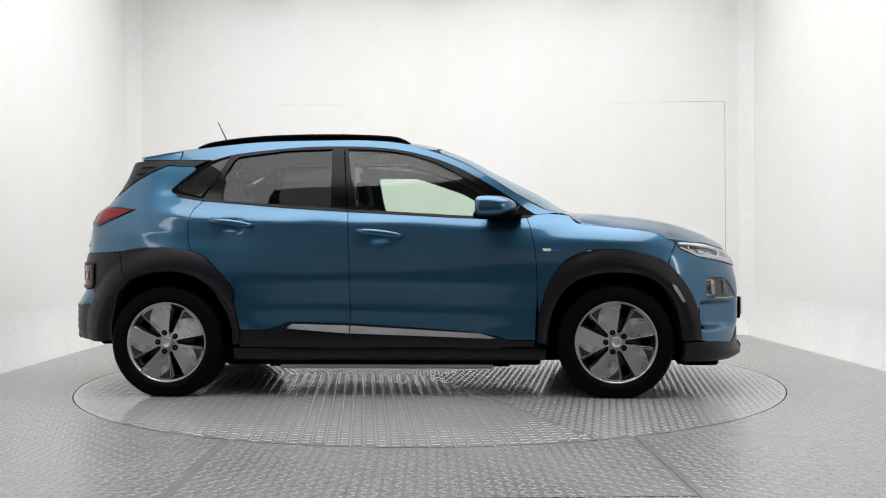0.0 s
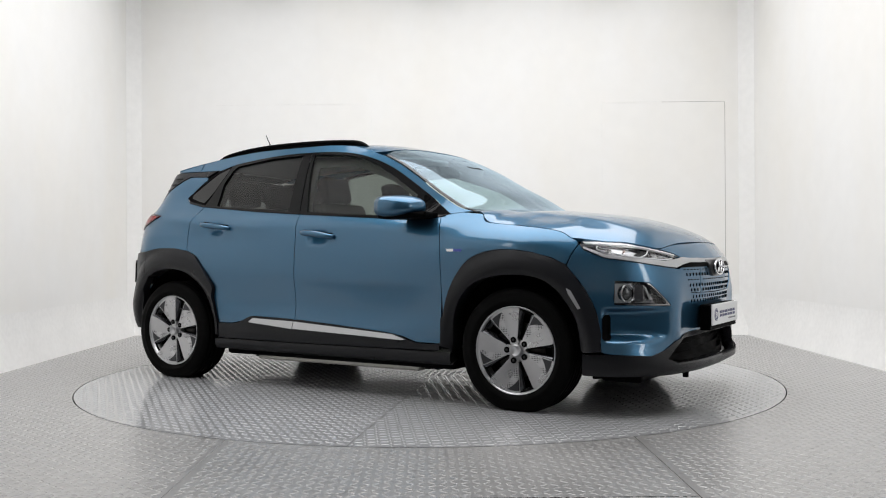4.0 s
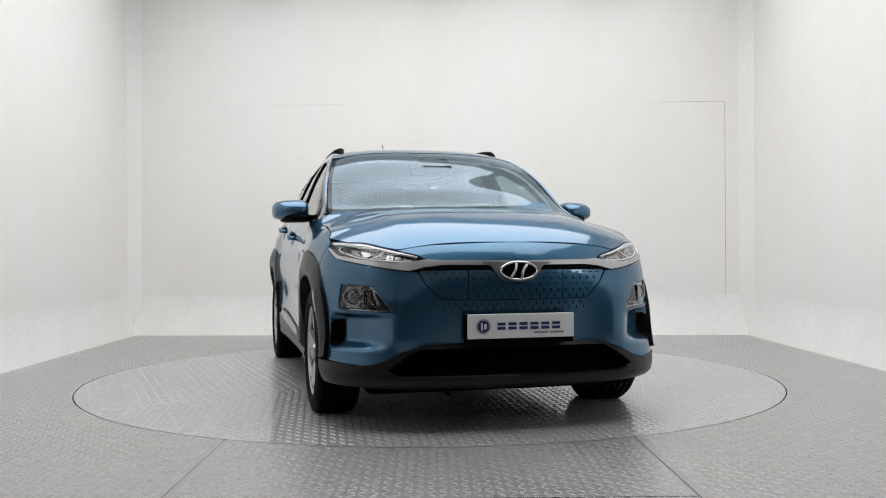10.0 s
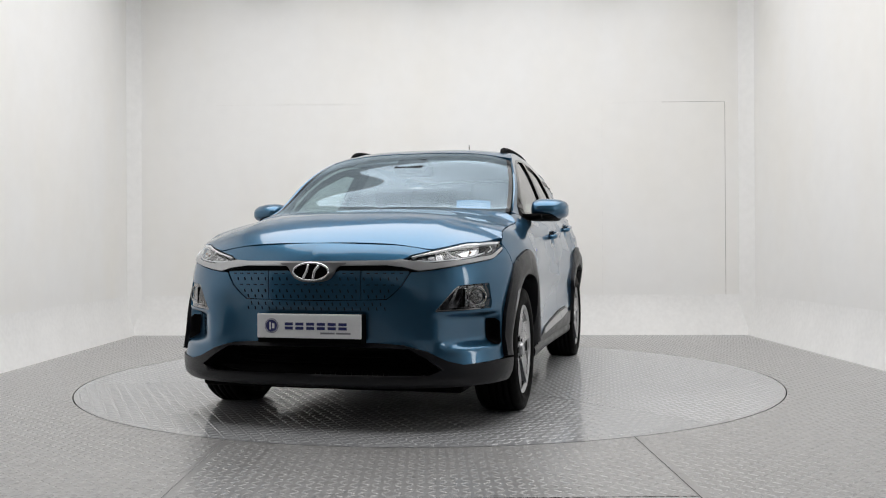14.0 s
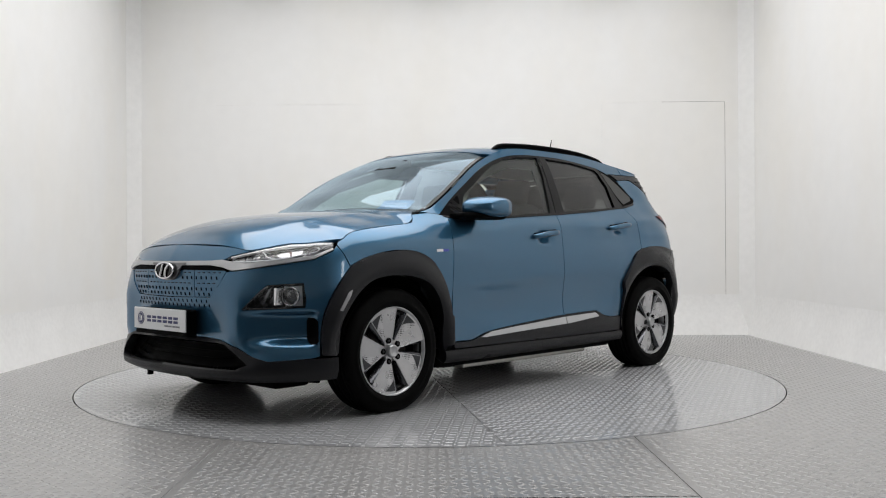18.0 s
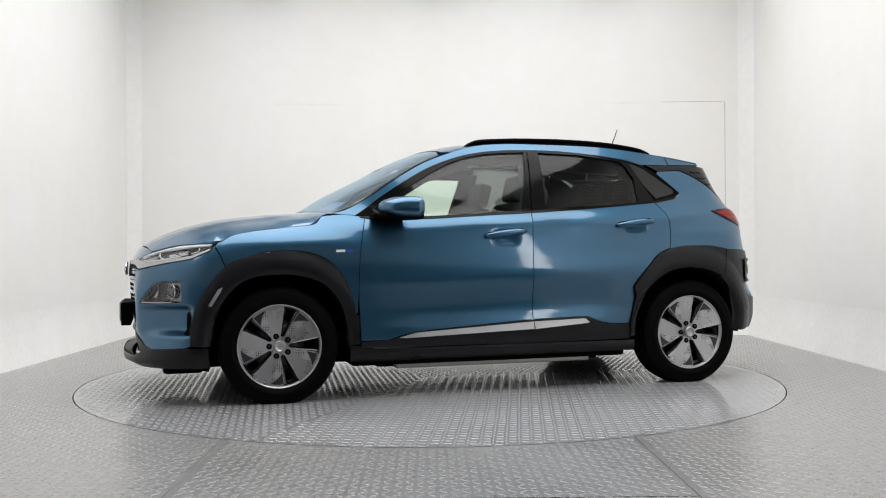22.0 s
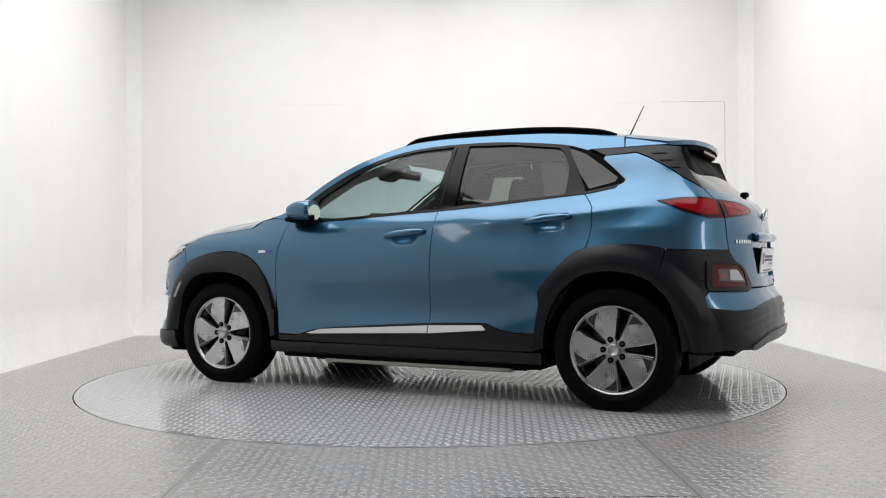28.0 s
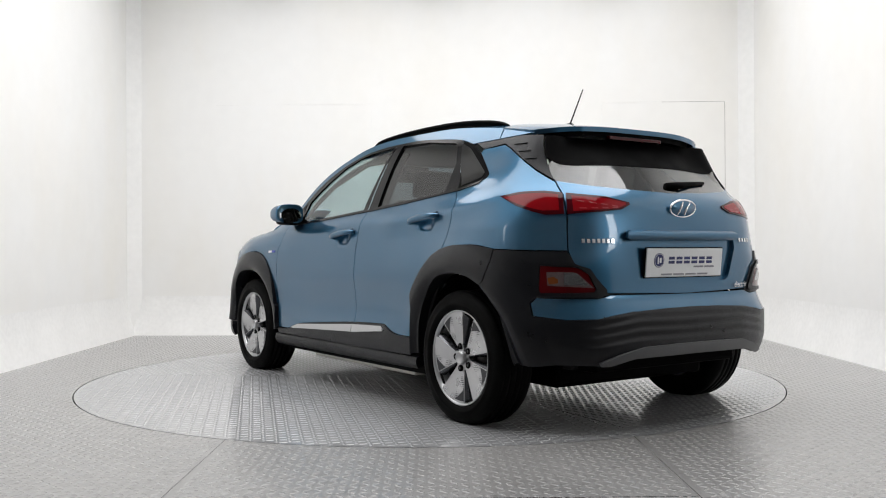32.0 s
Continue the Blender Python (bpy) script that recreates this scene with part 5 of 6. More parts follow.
def wheel_parts():
    v, f = lathe([(0.222, -0.20), (0.222, -0.03), (0.226, -0.012), (0.233, -0.004), (0.2335, 0.001), (0.229, 0.0), (0.224, -0.008), (0.212, -0.03), (0.205, -0.06), (0.205, -0.19)], 64)
    wheel = add("wheel", mesh_from("wheel", v, f, SATIN), car, "two-tone five-spoke alloy wheel with black tyre")
    v, f = lathe(tyre_prof, 96)
    v = [(x, y, max(z, -WHEEL_Z + 0.001)) for x, y, z in v]
    add("tyre", mesh_from("tyre", v, f, RUBBER), wheel, "black rubber tyre")
    v, f = lathe([(0.0, -0.075), (0.17, -0.075), (0.205, -0.065), (0.207, -0.10), (0.0, -0.10)], 48)
    add("wheel_back", mesh_from("wheel_back", v, f, BLACK), wheel)
    v, f = lathe([(0.06, -0.062), (0.145, -0.062), (0.145, -0.072), (0.06, -0.072)], 40)
    add("brake_disc", mesh_from("brake_disc", v, f, STEEL), wheel)

    def dish(r):
        return -0.018 + 0.016 * np.clip((r - 0.05) / 0.17, 0, 1)

    def slot_edges(r):
        t = np.clip((r - 0.055) / 0.160, 0, 1)
        half = np.where(r < 0.062, 0.0004, 0.0115 + 0.0320 * t) / r
        return -half, half
    def lean(r, a):
        lo, hi = slot_edges(r)[1], slot_edges(r)[0] + 2 * math.pi / 5
        return -0.009 * (1 - min(1, max(0, (a - lo) / (hi - lo))))
    nr, na = 14, 12
    for i in range(5):
        base = 2 * math.pi * i / 5 + 0.628

        def xy(r, a, lift=0.0):
            return (r * math.cos(a + base), dish(r) + lift, r * math.sin(a + base))
        rs = np.linspace(0.0335, 0.2255, nr)
        vv, fc = [], []
        for r in rs:
            lo, hi = slot_edges(r)[1], slot_edges(r)[0] + 2 * math.pi / 5
            if r > 0.213:
                lo, hi = lo * 0 + slot_edges(0.213)[1], slot_edges(0.213)[0] + 2 * math.pi / 5
            for a in np.linspace(lo, hi, na):
                vv.append(xy(r, a, lean(r, a)))
        for a in range(nr - 1):
            for b in range(na - 1):
                fc.append([a * na + b, a * na + b + 1, (a + 1) * na + b + 1, (a + 1) * na + b])
        n0 = len(vv)
        loop = [b for b in range(na)] + [a * na + na - 1 for a in range(1, nr)] + [(nr - 1) * na + b for b in range(na - 2, -1, -1)] + [a * na for a in range(nr - 2, 0, -1)]
        for b in loop:
            x, y, z = vv[b]
            vv.append((x, y, z))
        for b in loop:
            x, y, z = vv[b]
            vv.append((x, y - 0.035, z))
        m = len(loop)
        for k in range(m):
            j = (k + 1) % m
            fc.append([n0 + k, n0 + j, n0 + m + j, n0 + m + k])
        me = mesh_from("spoke", vv, fc, RIM_FACE)
        add("spoke", me, wheel)
        for e in (0, 1):
            path = []
            for r in np.linspace(0.068, 0.214, 12):
                path.append(xy(r, slot_edges(r)[e] + (2 * math.pi / 5 if e == 0 else 0), -0.001 if e == 0 else -0.010))
            v2, f2 = tube(path, 0.0019, 6)
            add("spoke_lip", mesh_from("spoke_lip", v2, f2, RIM_FACE), wheel)
            # a dark slope from the spoke's face down into the opening
            sign = 1 if e == 0 else -1
            vv = []
            for r in np.linspace(0.062, 0.213, 12):
                a = slot_edges(r)[e] + (2 * math.pi / 5 if e == 0 else 0)
                wide = (0.007 + 0.016 * (r - 0.062) / 0.15) / r
                drop = 0 if e == 0 else -0.009
                vv += [xy(r, a, -0.0005 + drop), xy(r, a + sign * wide * 0.5, -0.010), xy(r, a + sign * wide, -0.034)]
            fc = [[3 * q + b, 3 * q + b + 1, 3 * q + b + 4, 3 * q + b + 3] for q in range(11) for b in range(2)]
            add("slot_slope", mesh_from("slot_slope", vv, fc, CHAMFER), wheel)
        # dark pocket and pitted insert beside each opening
        for name, mat, r0, r1, lift in (("spoke_pocket", POCKET, 0.150, 0.2125, 0.0012), ("pitted_insert", PITTED, 0.080, 0.2110, 0.0008)):
            vv, fc = [], []
            for r in np.linspace(r0, r1, 9):
                e = slot_edges(r)[1]
                p_end = e + math.radians(21) * max(0, (r - 0.150) / 0.0625)
                if name == "spoke_pocket":
                    a0, a1 = e + 0.012, p_end
                else:
                    a0, a1 = max(e + 0.02, p_end + 0.02), math.radians(22 + 13 * (r - 0.075) / 0.135)
                    a1 = max(a1, a0 + 0.005)
                for q in (0, 0.33, 0.67, 1):
                    vv.append(xy(r, a0 + (a1 - a0) * q, lift + lean(r, a0 + (a1 - a0) * q)))
            for a in range(8):
                for b in range(3):
                    fc.append([a * 4 + b, a * 4 + b + 1, a * 4 + b + 5, a * 4 + b + 4])
            add(name, mesh_from(name, vv, fc, mat), wheel)
    v, f = lathe([(0.0, 0.001), (0.024, 0.0005), (0.025, 0.003), (0.030, 0.002), (0.034, -0.004), (0.0355, -0.02), (0.036, -0.05)], 40)
    add("hub_cap", mesh_from("hub_cap", v, f, SATIN), wheel, "silver hub cap")
    nut_v, nut_f = lathe([(0.0, 0.001), (0.006, 0.0), (0.009, -0.003), (0.009, -0.03)], 6)
    hole_v, hole_f = lathe([(0.0, 0.0), (0.0160, 0.0), (0.0160, -0.02)], 20)
    nut_me, hole_me = mesh_from("lug_nut", nut_v, nut_f, RIM_DARK, False), mesh_from("lug_hole", hole_v, hole_f, BLACK, False)
    for i in range(5):
        a = 2 * math.pi * i / 5 + 0.628 + math.pi / 5
        add("lug_hole", hole_me, wheel, "", pose(0.057 * math.cos(a), -0.0165, 0.057 * math.sin(a)))
        add("lug_nut", nut_me, wheel, "", pose(0.057 * math.cos(a), -0.0150, 0.057 * math.sin(a)))
    return wheel


POCKET = material("pocket_grey", (0.045, 0.046, 0.05), rough=0.4, metal=0.6)
CHAMFER = material("dark_chamfer", (0.10, 0.102, 0.11), rough=0.22, metal=0.9)
PITTED = material("pitted_alloy", (0.30, 0.20, 0.205), rough=0.4, metal=0.8)
_nt = PITTED.node_tree
_v = _nt.nodes.new("ShaderNodeTexVoronoi")
_v.inputs["Scale"].default_value, _v.inputs["Randomness"].default_value = 105, 0.1
_tc = _nt.nodes.new("ShaderNodeTexCoord")
_r = _nt.nodes.new("ShaderNodeValToRGB")
_r.color_ramp.elements[0].position, _r.color_ramp.elements[0].color = 0.25, (0.04, 0.04, 0.042, 1)
_r.color_ramp.elements[1].position, _r.color_ramp.elements[1].color = 0.45, (0.55, 0.55, 0.56, 1)
_nt.links.new(_tc.outputs["Object"], _v.inputs["Vector"])
_nt.links.new(_v.outputs["Distance"], _r.inputs[0])
_nt.links.new(_r.outputs[0], _nt.nodes["Principled BSDF"].inputs["Base Color"])

first_wheel = wheel_parts()
first_wheel.matrix_basis = pose(1.3, 0.868, WHEEL_Z)
copy_thing(first_wheel, pose(-1.3, 0.868, WHEEL_Z))
copy_thing(first_wheel, pose(1.3, -0.868, WHEEL_Z, 0, 0, 180))
copy_thing(first_wheel, pose(-1.3, -0.868, WHEEL_Z, 0, 0, 180))
for x in (1.3, -1.3):
    for side in (1, -1):
        vv, fc = [], []
        n = 24
        for k in range(n + 1):
            a = math.radians(-3 + 186 * k / n)
            for r, y in ((0.408, 0.795), (0.408, 0.50), (0.12, 0.50)):
                vv.append((x + r * math.cos(a), y * side, 0.325 + r * math.sin(a)))
        for k in range(n):
            for b in range(2):
                fc.append([3 * k + b, 3 * k + b + 1, 3 * k + b + 4, 3 * k + b + 3])
        add("wheel_arch_liner", mesh_from("wheel_arch_liner", vv, fc, BLACK), car)

# -- underbody and inner walls
bm = bmesh.new()
box(bm, -1.62, 1.80, -0.52, 0.52, 0.175, 0.30, 0.02)
box(bm, -1.86, -1.60, -0.50, 0.50, 0.27, 0.33, 0.02)
box(bm, -0.88, 0.88, -0.78, 0.78, 0.178, 0.30, 0.02)
part("floor_pan", bm, BLACK, car)
bm = bmesh.new()
box(bm, -0.66, 0.60, -0.72, 0.72, 0.148, 0.20, 0.01)
part("battery_tray", bm, ALU, car, "bare aluminium battery tray under the floor")
for s in (1, -1):
    for x0, x1 in ((0.60, 0.70), (-0.74, -0.66)):
        bm = bmesh.new()
        box(bm, x0, x1, s * 0.62 - 0.04, s * 0.62 + 0.04, 0.155, 0.215, 0.004)
        part("tray_bracket", bm, BLACK, car)
bm = bmesh.new()
box(bm, 0.93, 0.97, -0.70, 0.70, 0.25, 1.02)
part("firewall", bm, BLACK, car)
bm = bmesh.new()
box(bm, -1.75, -1.70, -0.55, 0.55, 0.28, 1.10)
part("boot_trim", bm, TRIM_IN, car)
whole("cowl", [(1.085, 0.0), (1.06, 0.30), (1.00, 0.60), (0.965, 0.70), (1.03, 0.73), (1.08, 0.60), (1.16, 0.30), (1.19, 0.0)], top, BLACK, off=-0.022, depth=0.02, h=0.05)
for side in (1, -1):
    strip = [(x, y - 0.014) for x, y in rev(screen_side)] + [(x, y - 0.036) for x, y in screen_side]
    me = panel_mesh("windscreen_seal", strip, top, GLOSSBLACK, off=-0.002, depth=0.004, h=0.02)
    if side < 0:
        me.transform(Matrix.Diagonal((1, -1, 1, 1)))
        me.flip_normals()
    add("windscreen_seal", me, windscreen, "black edge of the windscreen")
whole("headliner", [(0.345, 0.0), (0.31, 0.46), (-0.3, 0.52), (-1.2, 0.48), (-1.45, 0.40), (-1.45, 0.0)], top, LINING, off=-0.05, depth=0.01, h=0.08)
pair("pillar_lining", SS([(0.80, 1.05)] + DLO[1:8], False) + SS([(-0.285, 1.44), (-0.25, 1.40), (0.05, 1.40), (0.39, 1.28), (0.62, 1.14), (0.74, 1.05)]), TRIM_IN, off=-0.05, depth=0, gap=0, h=0.05)
pair("pillar_lining", SS([(-0.195, 1.05), (-0.235, 1.45), (-0.375, 1.45), (-0.350, 1.05)]), TRIM_IN, off=-0.05, depth=0.01, gap=0, h=0.05)
pair("pillar_lining", SS([(-0.995, 1.10), (-1.00, 1.28), (-0.93, 1.41), (-1.06, 1.38), (-1.15, 1.18)]), TRIM_IN, off=-0.05, depth=0.01, gap=0, h=0.05)
pair("door_lining", SS([(0.80, 1.02), (0.10, 1.045), (-0.60, 1.08), (-1.10, 1.13), (-1.15, 0.80), (-0.90, 0.40), (0.80, 0.36)]), TRIM_IN, off=-0.06, depth=0, gap=0, h=0.08)


pair("fender_inner", SS([(1.00, 1.045), (1.12, 0.99), (1.28, 0.97), (1.45, 0.948), (1.60, 0.895), (1.68, 0.86), (1.64, 0.78), (1.20, 0.90), (0.95, 0.95)]), BLACK, off=-0.045, depth=0, gap=0, h=0.05)
pair("door_shut", SS([(-1.00, 1.19), (-1.24, 1.21), (-1.26, 1.05), (-1.20, 0.88), (-1.05, 0.88), (-1.05, 1.05)]), BLACK, off=-0.035, depth=0, gap=0, h=0.05)
bm = bmesh.new()
box(bm, 1.78, 1.985, -0.60, 0.60, 0.20, 0.62, 0.03)
box(bm, 1.76, 1.945, -0.68, 0.68, 0.215, 0.40, 0.02)
part("bumper_core", bm, BLACK, car)
bm = bmesh.new()
box(bm, 1.70, 1.92, -0.68, 0.68, 0.165, 0.22, 0.02)
part("front_valance", bm, BLACK, car)
pair("door_shut", SS([(0.80, 1.03), (0.92, 1.04), (0.95, 0.86), (0.89, 0.60), (0.90, 0.31), (0.78, 0.31)]), BLACK, off=-0.035, depth=0, gap=0, h=0.05)


# -- inside
def cushion(bm, sx, sy, sz, m, bevel=0.05):
    r = bmesh.ops.create_cube(bm, size=1, matrix=Matrix.Diagonal((sx, sy, sz, 1)))
    vs = r["verts"]
    es = list({e for v in vs for e in v.link_edges})
    g = bmesh.ops.bevel(bm, geom=es, offset=bevel, segments=3, profile=0.6, affect="EDGES")
    allv = {v for f in g["faces"] for v in f.verts} | {v for v in vs if v.is_valid}
    bmesh.ops.transform(bm, matrix=m, verts=list(allv))


def seat_unit(name, x, y, w, label):
    bm = bmesh.new()
    cushion(bm, 0.50, w, 0.16, pose(x + 0.10, y, 0.55, 0, -6, 0))
    seat = part(name, bm, SEAT, car, label, True)
    bm = bmesh.new()
    cushion(bm, 0.13, w * 0.96, 0.60, pose(x - 0.22, y, 0.86, 0, -18, 0))
    part("backrest", bm, SEAT, seat, "", True)
    for yy in ((0,) if w < 0.7 else (-0.36, 0.0, 0.36)):
        bm = bmesh.new()
        cushion(bm, 0.09, 0.26, 0.17, pose(x - 0.33, y + yy, 1.245, 0, -14, 0), 0.035)
        part("headrest", bm, SEAT, seat, "", True)
        for s in (1, -1):
            v, f = tube([(x - 0.29, y + yy + 0.06 * s, 1.10), (x - 0.325, y + yy + 0.06 * s, 1.22)], 0.006, 6)
            add("headrest_post", mesh_from("headrest_post", v, f, CHROME), seat)


seat_unit("front_seat", 0.02, 0.36, 0.50, "black cloth front seat")
seat_unit("front_seat", 0.02, -0.36, 0.50, "black cloth front seat")
seat_unit("rear_bench", -0.80, 0.0, 1.18, "black cloth rear bench with three headrests")
bm = bmesh.new()
cushion(bm, 0.42, 1.34, 0.26, pose(0.80, 0, 0.90, 0, 4, 0), 0.06)
dash = part("dashboard", bm, TRIM_IN, car, "dark plastic dashboard", True)
bm = bmesh.new()
box(bm, 0.60, 0.62, -0.13, 0.13, 0.99, 1.11, 0.006)
part("screen", bm, GLOSSBLACK, dash)
v, f = tube([(0.47 + 0.10 * math.sin(a), -0.36 + 0.185 * math.cos(a), 0.965 + 0.155 * math.sin(a)) for a in np.linspace(0, 2 * math.pi, 37)], 0.015, 10)
wheel_s = add("steering_wheel", mesh_from("steering_wheel", v, f, TRIM_IN), car, "black steering wheel")
bm = bmesh.new()
cushion(bm, 0.06, 0.16, 0.13, pose(0.50, -0.36, 0.96, 0, -33, 0), 0.02)
part("steering_hub", bm, TRIM_IN, wheel_s, "", True)
bm = bmesh.new()
cushion(bm, 0.03, 0.24, 0.065, pose(0.36, 0, 1.365, 0, -20, 0), 0.012)
rvm = part("rear_view_mirror", bm, BLACK, car, "", True)
bm = bmesh.new()
cushion(bm, 0.17, 0.20, 0.05, pose(0.49, 0.01, 1.385, 0, 26, 0), 0.015)
part("sensor_housing", bm, BLACK, rvm, "", True)


# -- wipers
def wiper(x0, y0, x1, y1, surf_off=0.016):
    pts = [(x0 + (x1 - x0) * t, y0 + (y1 - y0) * t) for t in np.linspace(0, 1, 9)]
    p = top(np.array([q[0] for q in pts]), np.array([q[1] for q in pts]), surf_off)
    v, f = tube(p, np.linspace(0.0055, 0.004, 9), 6)
    return add("windscreen_wiper", mesh_from("windscreen_wiper", v, f, BLACK), car, "black wiper arm at the foot of the windscreen")


wiper(1.098, -0.40, 1.100, 0.08, -0.006)
wiper(1.100, 0.06, 1.005, 0.61, -0.006)
v, f = tube([(-1.83, -0.02, 1.155), (-1.835, -0.12, 1.165), (-1.80, -0.25, 1.178), (-1.775, -0.36, 1.188)], [0.020, 0.017, 0.012, 0.008], 8)
add("rear_wiper", mesh_from("rear_wiper", v, f, BLACK), tailgate, "black rear wiper")

# -- handles, badges, reflectors
for owner, x0, z0 in ((front_door, 0.083, 0.930), (rear_door, -0.798, 0.996)):
    for side, door in zip((1, -1), owner):
        n = 15
        t = np.linspace(0, 1, n)
        ends = [skin(*(np.array(q) for q in S(x0 - 0.265 * k, z0 + 0.030 * k))) for k in (0, 1)]
        lift = 0.004 + 0.032 * np.minimum(1, np.minimum(t, 1 - t) * 6) ** 0.6
        path = ends[0][None, :] * (1 - t[:, None]) + ends[1][None, :] * t[:, None]
        path[:, 1] += lift
        path[:, 2] += 0.004 * np.sin(np.pi * t)
        path = path * np.array([1, side, 1])
        v, f = tube(path, 0.0095 + 0.0050 * np.sin(np.pi * t) ** 0.7, 14, 1.25)
        handle = add("door_handle", mesh_from("door_handle", v, f, PAINT), door, "body-coloured door handle")
        uz = [S(x0 - 0.265 * k, z0 + 0.030 * k + 0.017) for k in t[1:-1]]
        path = skin(np.array([q[0] for q in uz]), np.array([q[1] for q in uz]), 0.004) * np.array([1, side, 1])
        v, f = tube(path, 0.004, 6)
        add("handle_gap", mesh_from("handle_gap", v, f, BLACK), handle)
BADGEBLUE = material("badge_blue", (0.03, 0.06, 0.35), rough=0.3)
BADGE_FRONT = SS([(0.985, 0.838), (0.985, 0.852), (0.935, 0.853), (0.935, 0.839)])
BADGE_BACK = SS([(0.934, 0.839), (0.934, 0.853), (0.885, 0.853), (0.892, 0.839)])
for side, front_mat, back_mat in ((1, PLATE, BADGEBLUE), (-1, BADGEBLUE, PLATE)):
    for poly, mat in ((BADGE_FRONT, front_mat), (BADGE_BACK, back_mat)):
        add("fender_badge", panel_mesh("fender_badge", poly, skin, mat, off=0.003, depth=0.003, h=0.02, side=side), fender[0 if side > 0 else 1], "small white and blue badge")
REFLECTOR = material("grey_reflector", (0.30, 0.30, 0.31), rough=0.25, coat=0.6)
for side in (1, -1):
    add("side_reflector", panel_mesh("side_reflector", SS([(1.677, 0.550), (1.628, 0.638), (1.605, 0.650), (1.616, 0.622), (1.662, 0.545)]), flared(1.3, 0.385, 0.53), REFLECTOR, off=0.0115, depth=0.006, h=0.012, side=side), car, "pale side reflector in the cladding")

# -- mirrors
for side in (1, -1):
    bm = bmesh.new()
    bmesh.ops.create_uvsphere(bm, u_segments=28, v_segments=18, radius=1)
    for vtx in bm.verts:
        x, y, z = vtx.co
        x, y, z = (math.copysign(abs(q) ** w, q) for q, w in ((x, 0.66), (y, 0.48), (z, 0.60)))
        if x < -0.35:
            x = -0.35 - 0.05 * (x + 0.35)
        taper = (1.0 - 0.12 * max(0, y)) * (1.0 - 0.30 * max(0, x) ** 2)
        vtx.co = (0.590 + (0.145 if x > 0 else 0.105) * x - 0.030 * max(0, y) - 0.018 * y, 0.920 + 0.106 * y, 1.087 + (0.070 if z > 0 else 0.056) * z * taper)
    for vtx in bm.verts:
        vtx.co.y *= side
    mirror = part("door_mirror", bm, PAINT, car, "body-coloured door mirror with black base", True)
    bm = bmesh.new()
    bmesh.ops.create_uvsphere(bm, u_segments=24, v_segments=12, radius=1)
    for vtx in bm.verts:
        x, y, z = vtx.co
        x, y, z = (math.copysign(abs(q) ** w, q) for q, w in ((x, 0.66), (y, 0.48), (z, 0.60)))
        if x < -0.35:
            x = -0.35 - 0.05 * (x + 0.35)
        vtx.co = (0.600 + (0.170 if x > 0 else 0.110) * x - 0.050 * max(0, y) - 0.018 * y, (0.885 + 0.090 * y) * side, 1.044 + 0.024 * z)
    part("mirror_base", bm, BLACK, mirror, "black plastic lower shell", True)
    bm = bmesh.new()
    box(bm, 0.610, 0.770, 0.765, 0.90, 1.030, 1.060, 0.008)
    for vtx in bm.verts:
        vtx.co.y *= side
    part("mirror_arm", bm, BLACK, mirror)
    bm = bmesh.new()
    bmesh.ops.create_cone(bm, cap_ends=True, segments=32, radius1=1, radius2=1, depth=0.004, matrix=Matrix.LocRotScale((0.534, 0.918 * side, 1.082), Euler((0, math.pi / 2, 0.18 * side)), (0.046, 0.080, 1)))
    part("mirror_glass", bm, MIRROR, mirror, "mirror glass")
    bm = bmesh.new()
    cushion(bm, 0.045, 0.012, 0.034, pose(0.535, 1.006 * side, 1.078, 0, 0, 16 * side), 0.005)
    part("side_repeater", bm, LAMPWHITE, mirror, "clear indicator lens", True)
    tri = xy = [(0.86, 1.046), (0.735, 1.128), (0.655, 1.170), (0.668, 1.046)]
    add("mirror_sail", panel_mesh("mirror_sail", SS(tri), skin, BLACK, off=0.001, depth=0.01, h=0.03, side=side), front_door[0 if side > 0 else 1], "black plastic corner trim")

# -- rails and aerial
for side in (1, -1):
    pts = curve([(0.115, 0.535, 1.488), (0.06, 0.530, 1.518), (-0.03, 0.525, 1.537), (-0.30, 0.520, 1.552), (-0.65, 0.515, 1.554), (-0.90, 0.510, 1.543), (-1.08, 0.502, 1.524), (-1.17, 0.497, 1.508), (-1.225, 0.494, 1.492)], 5)
    n = len(pts)
    v, f = tube([(x, y * side, z) for x, y, z in pts], [0.010 + 0.010 * min(1, 6 * k / n, 6 * (n - 1 - k) / n) for k in range(n)], 10, 0.62)
    rail = add("roof_rail", mesh_from("roof_rail", v, f, BLACK), car, "black roof rail")
    vv = [(x, (y + d) * side, zz) for x, y, z in pts[4:-4] for d, zz in ((-0.010, z), (0.010, z), (0.010, z - 0.035), (-0.010, z - 0.035))]
    m = len(pts[4:-4])
    ff = [[4 * i + k, 4 * i + (k + 1) % 4, 4 * i + 4 + (k + 1) % 4, 4 * i + 4 + k] for i in range(m - 1) for k in range(4)]
    add("rail_web", mesh_from("rail_web", vv, ff, BLACK, False), rail)
v, f = tube([(-1.172, 0.02, 1.54), (-1.256, 0.0, 1.723)], [0.0045, 0.003], 8)
aerial = add("aerial", mesh_from("aerial", v, f, BLACK), car, "short black roof aerial")
bm = bmesh.new()
bmesh.ops.create_uvsphere(bm, u_segments=16, v_segments=8, radius=1, matrix=Matrix.LocRotScale((-1.155, 0.02, 1.527), Euler((0, 0.08, 0)), (0.050, 0.018, 0.020)))
part("aerial_base", bm, BLACK, aerial, "", True)

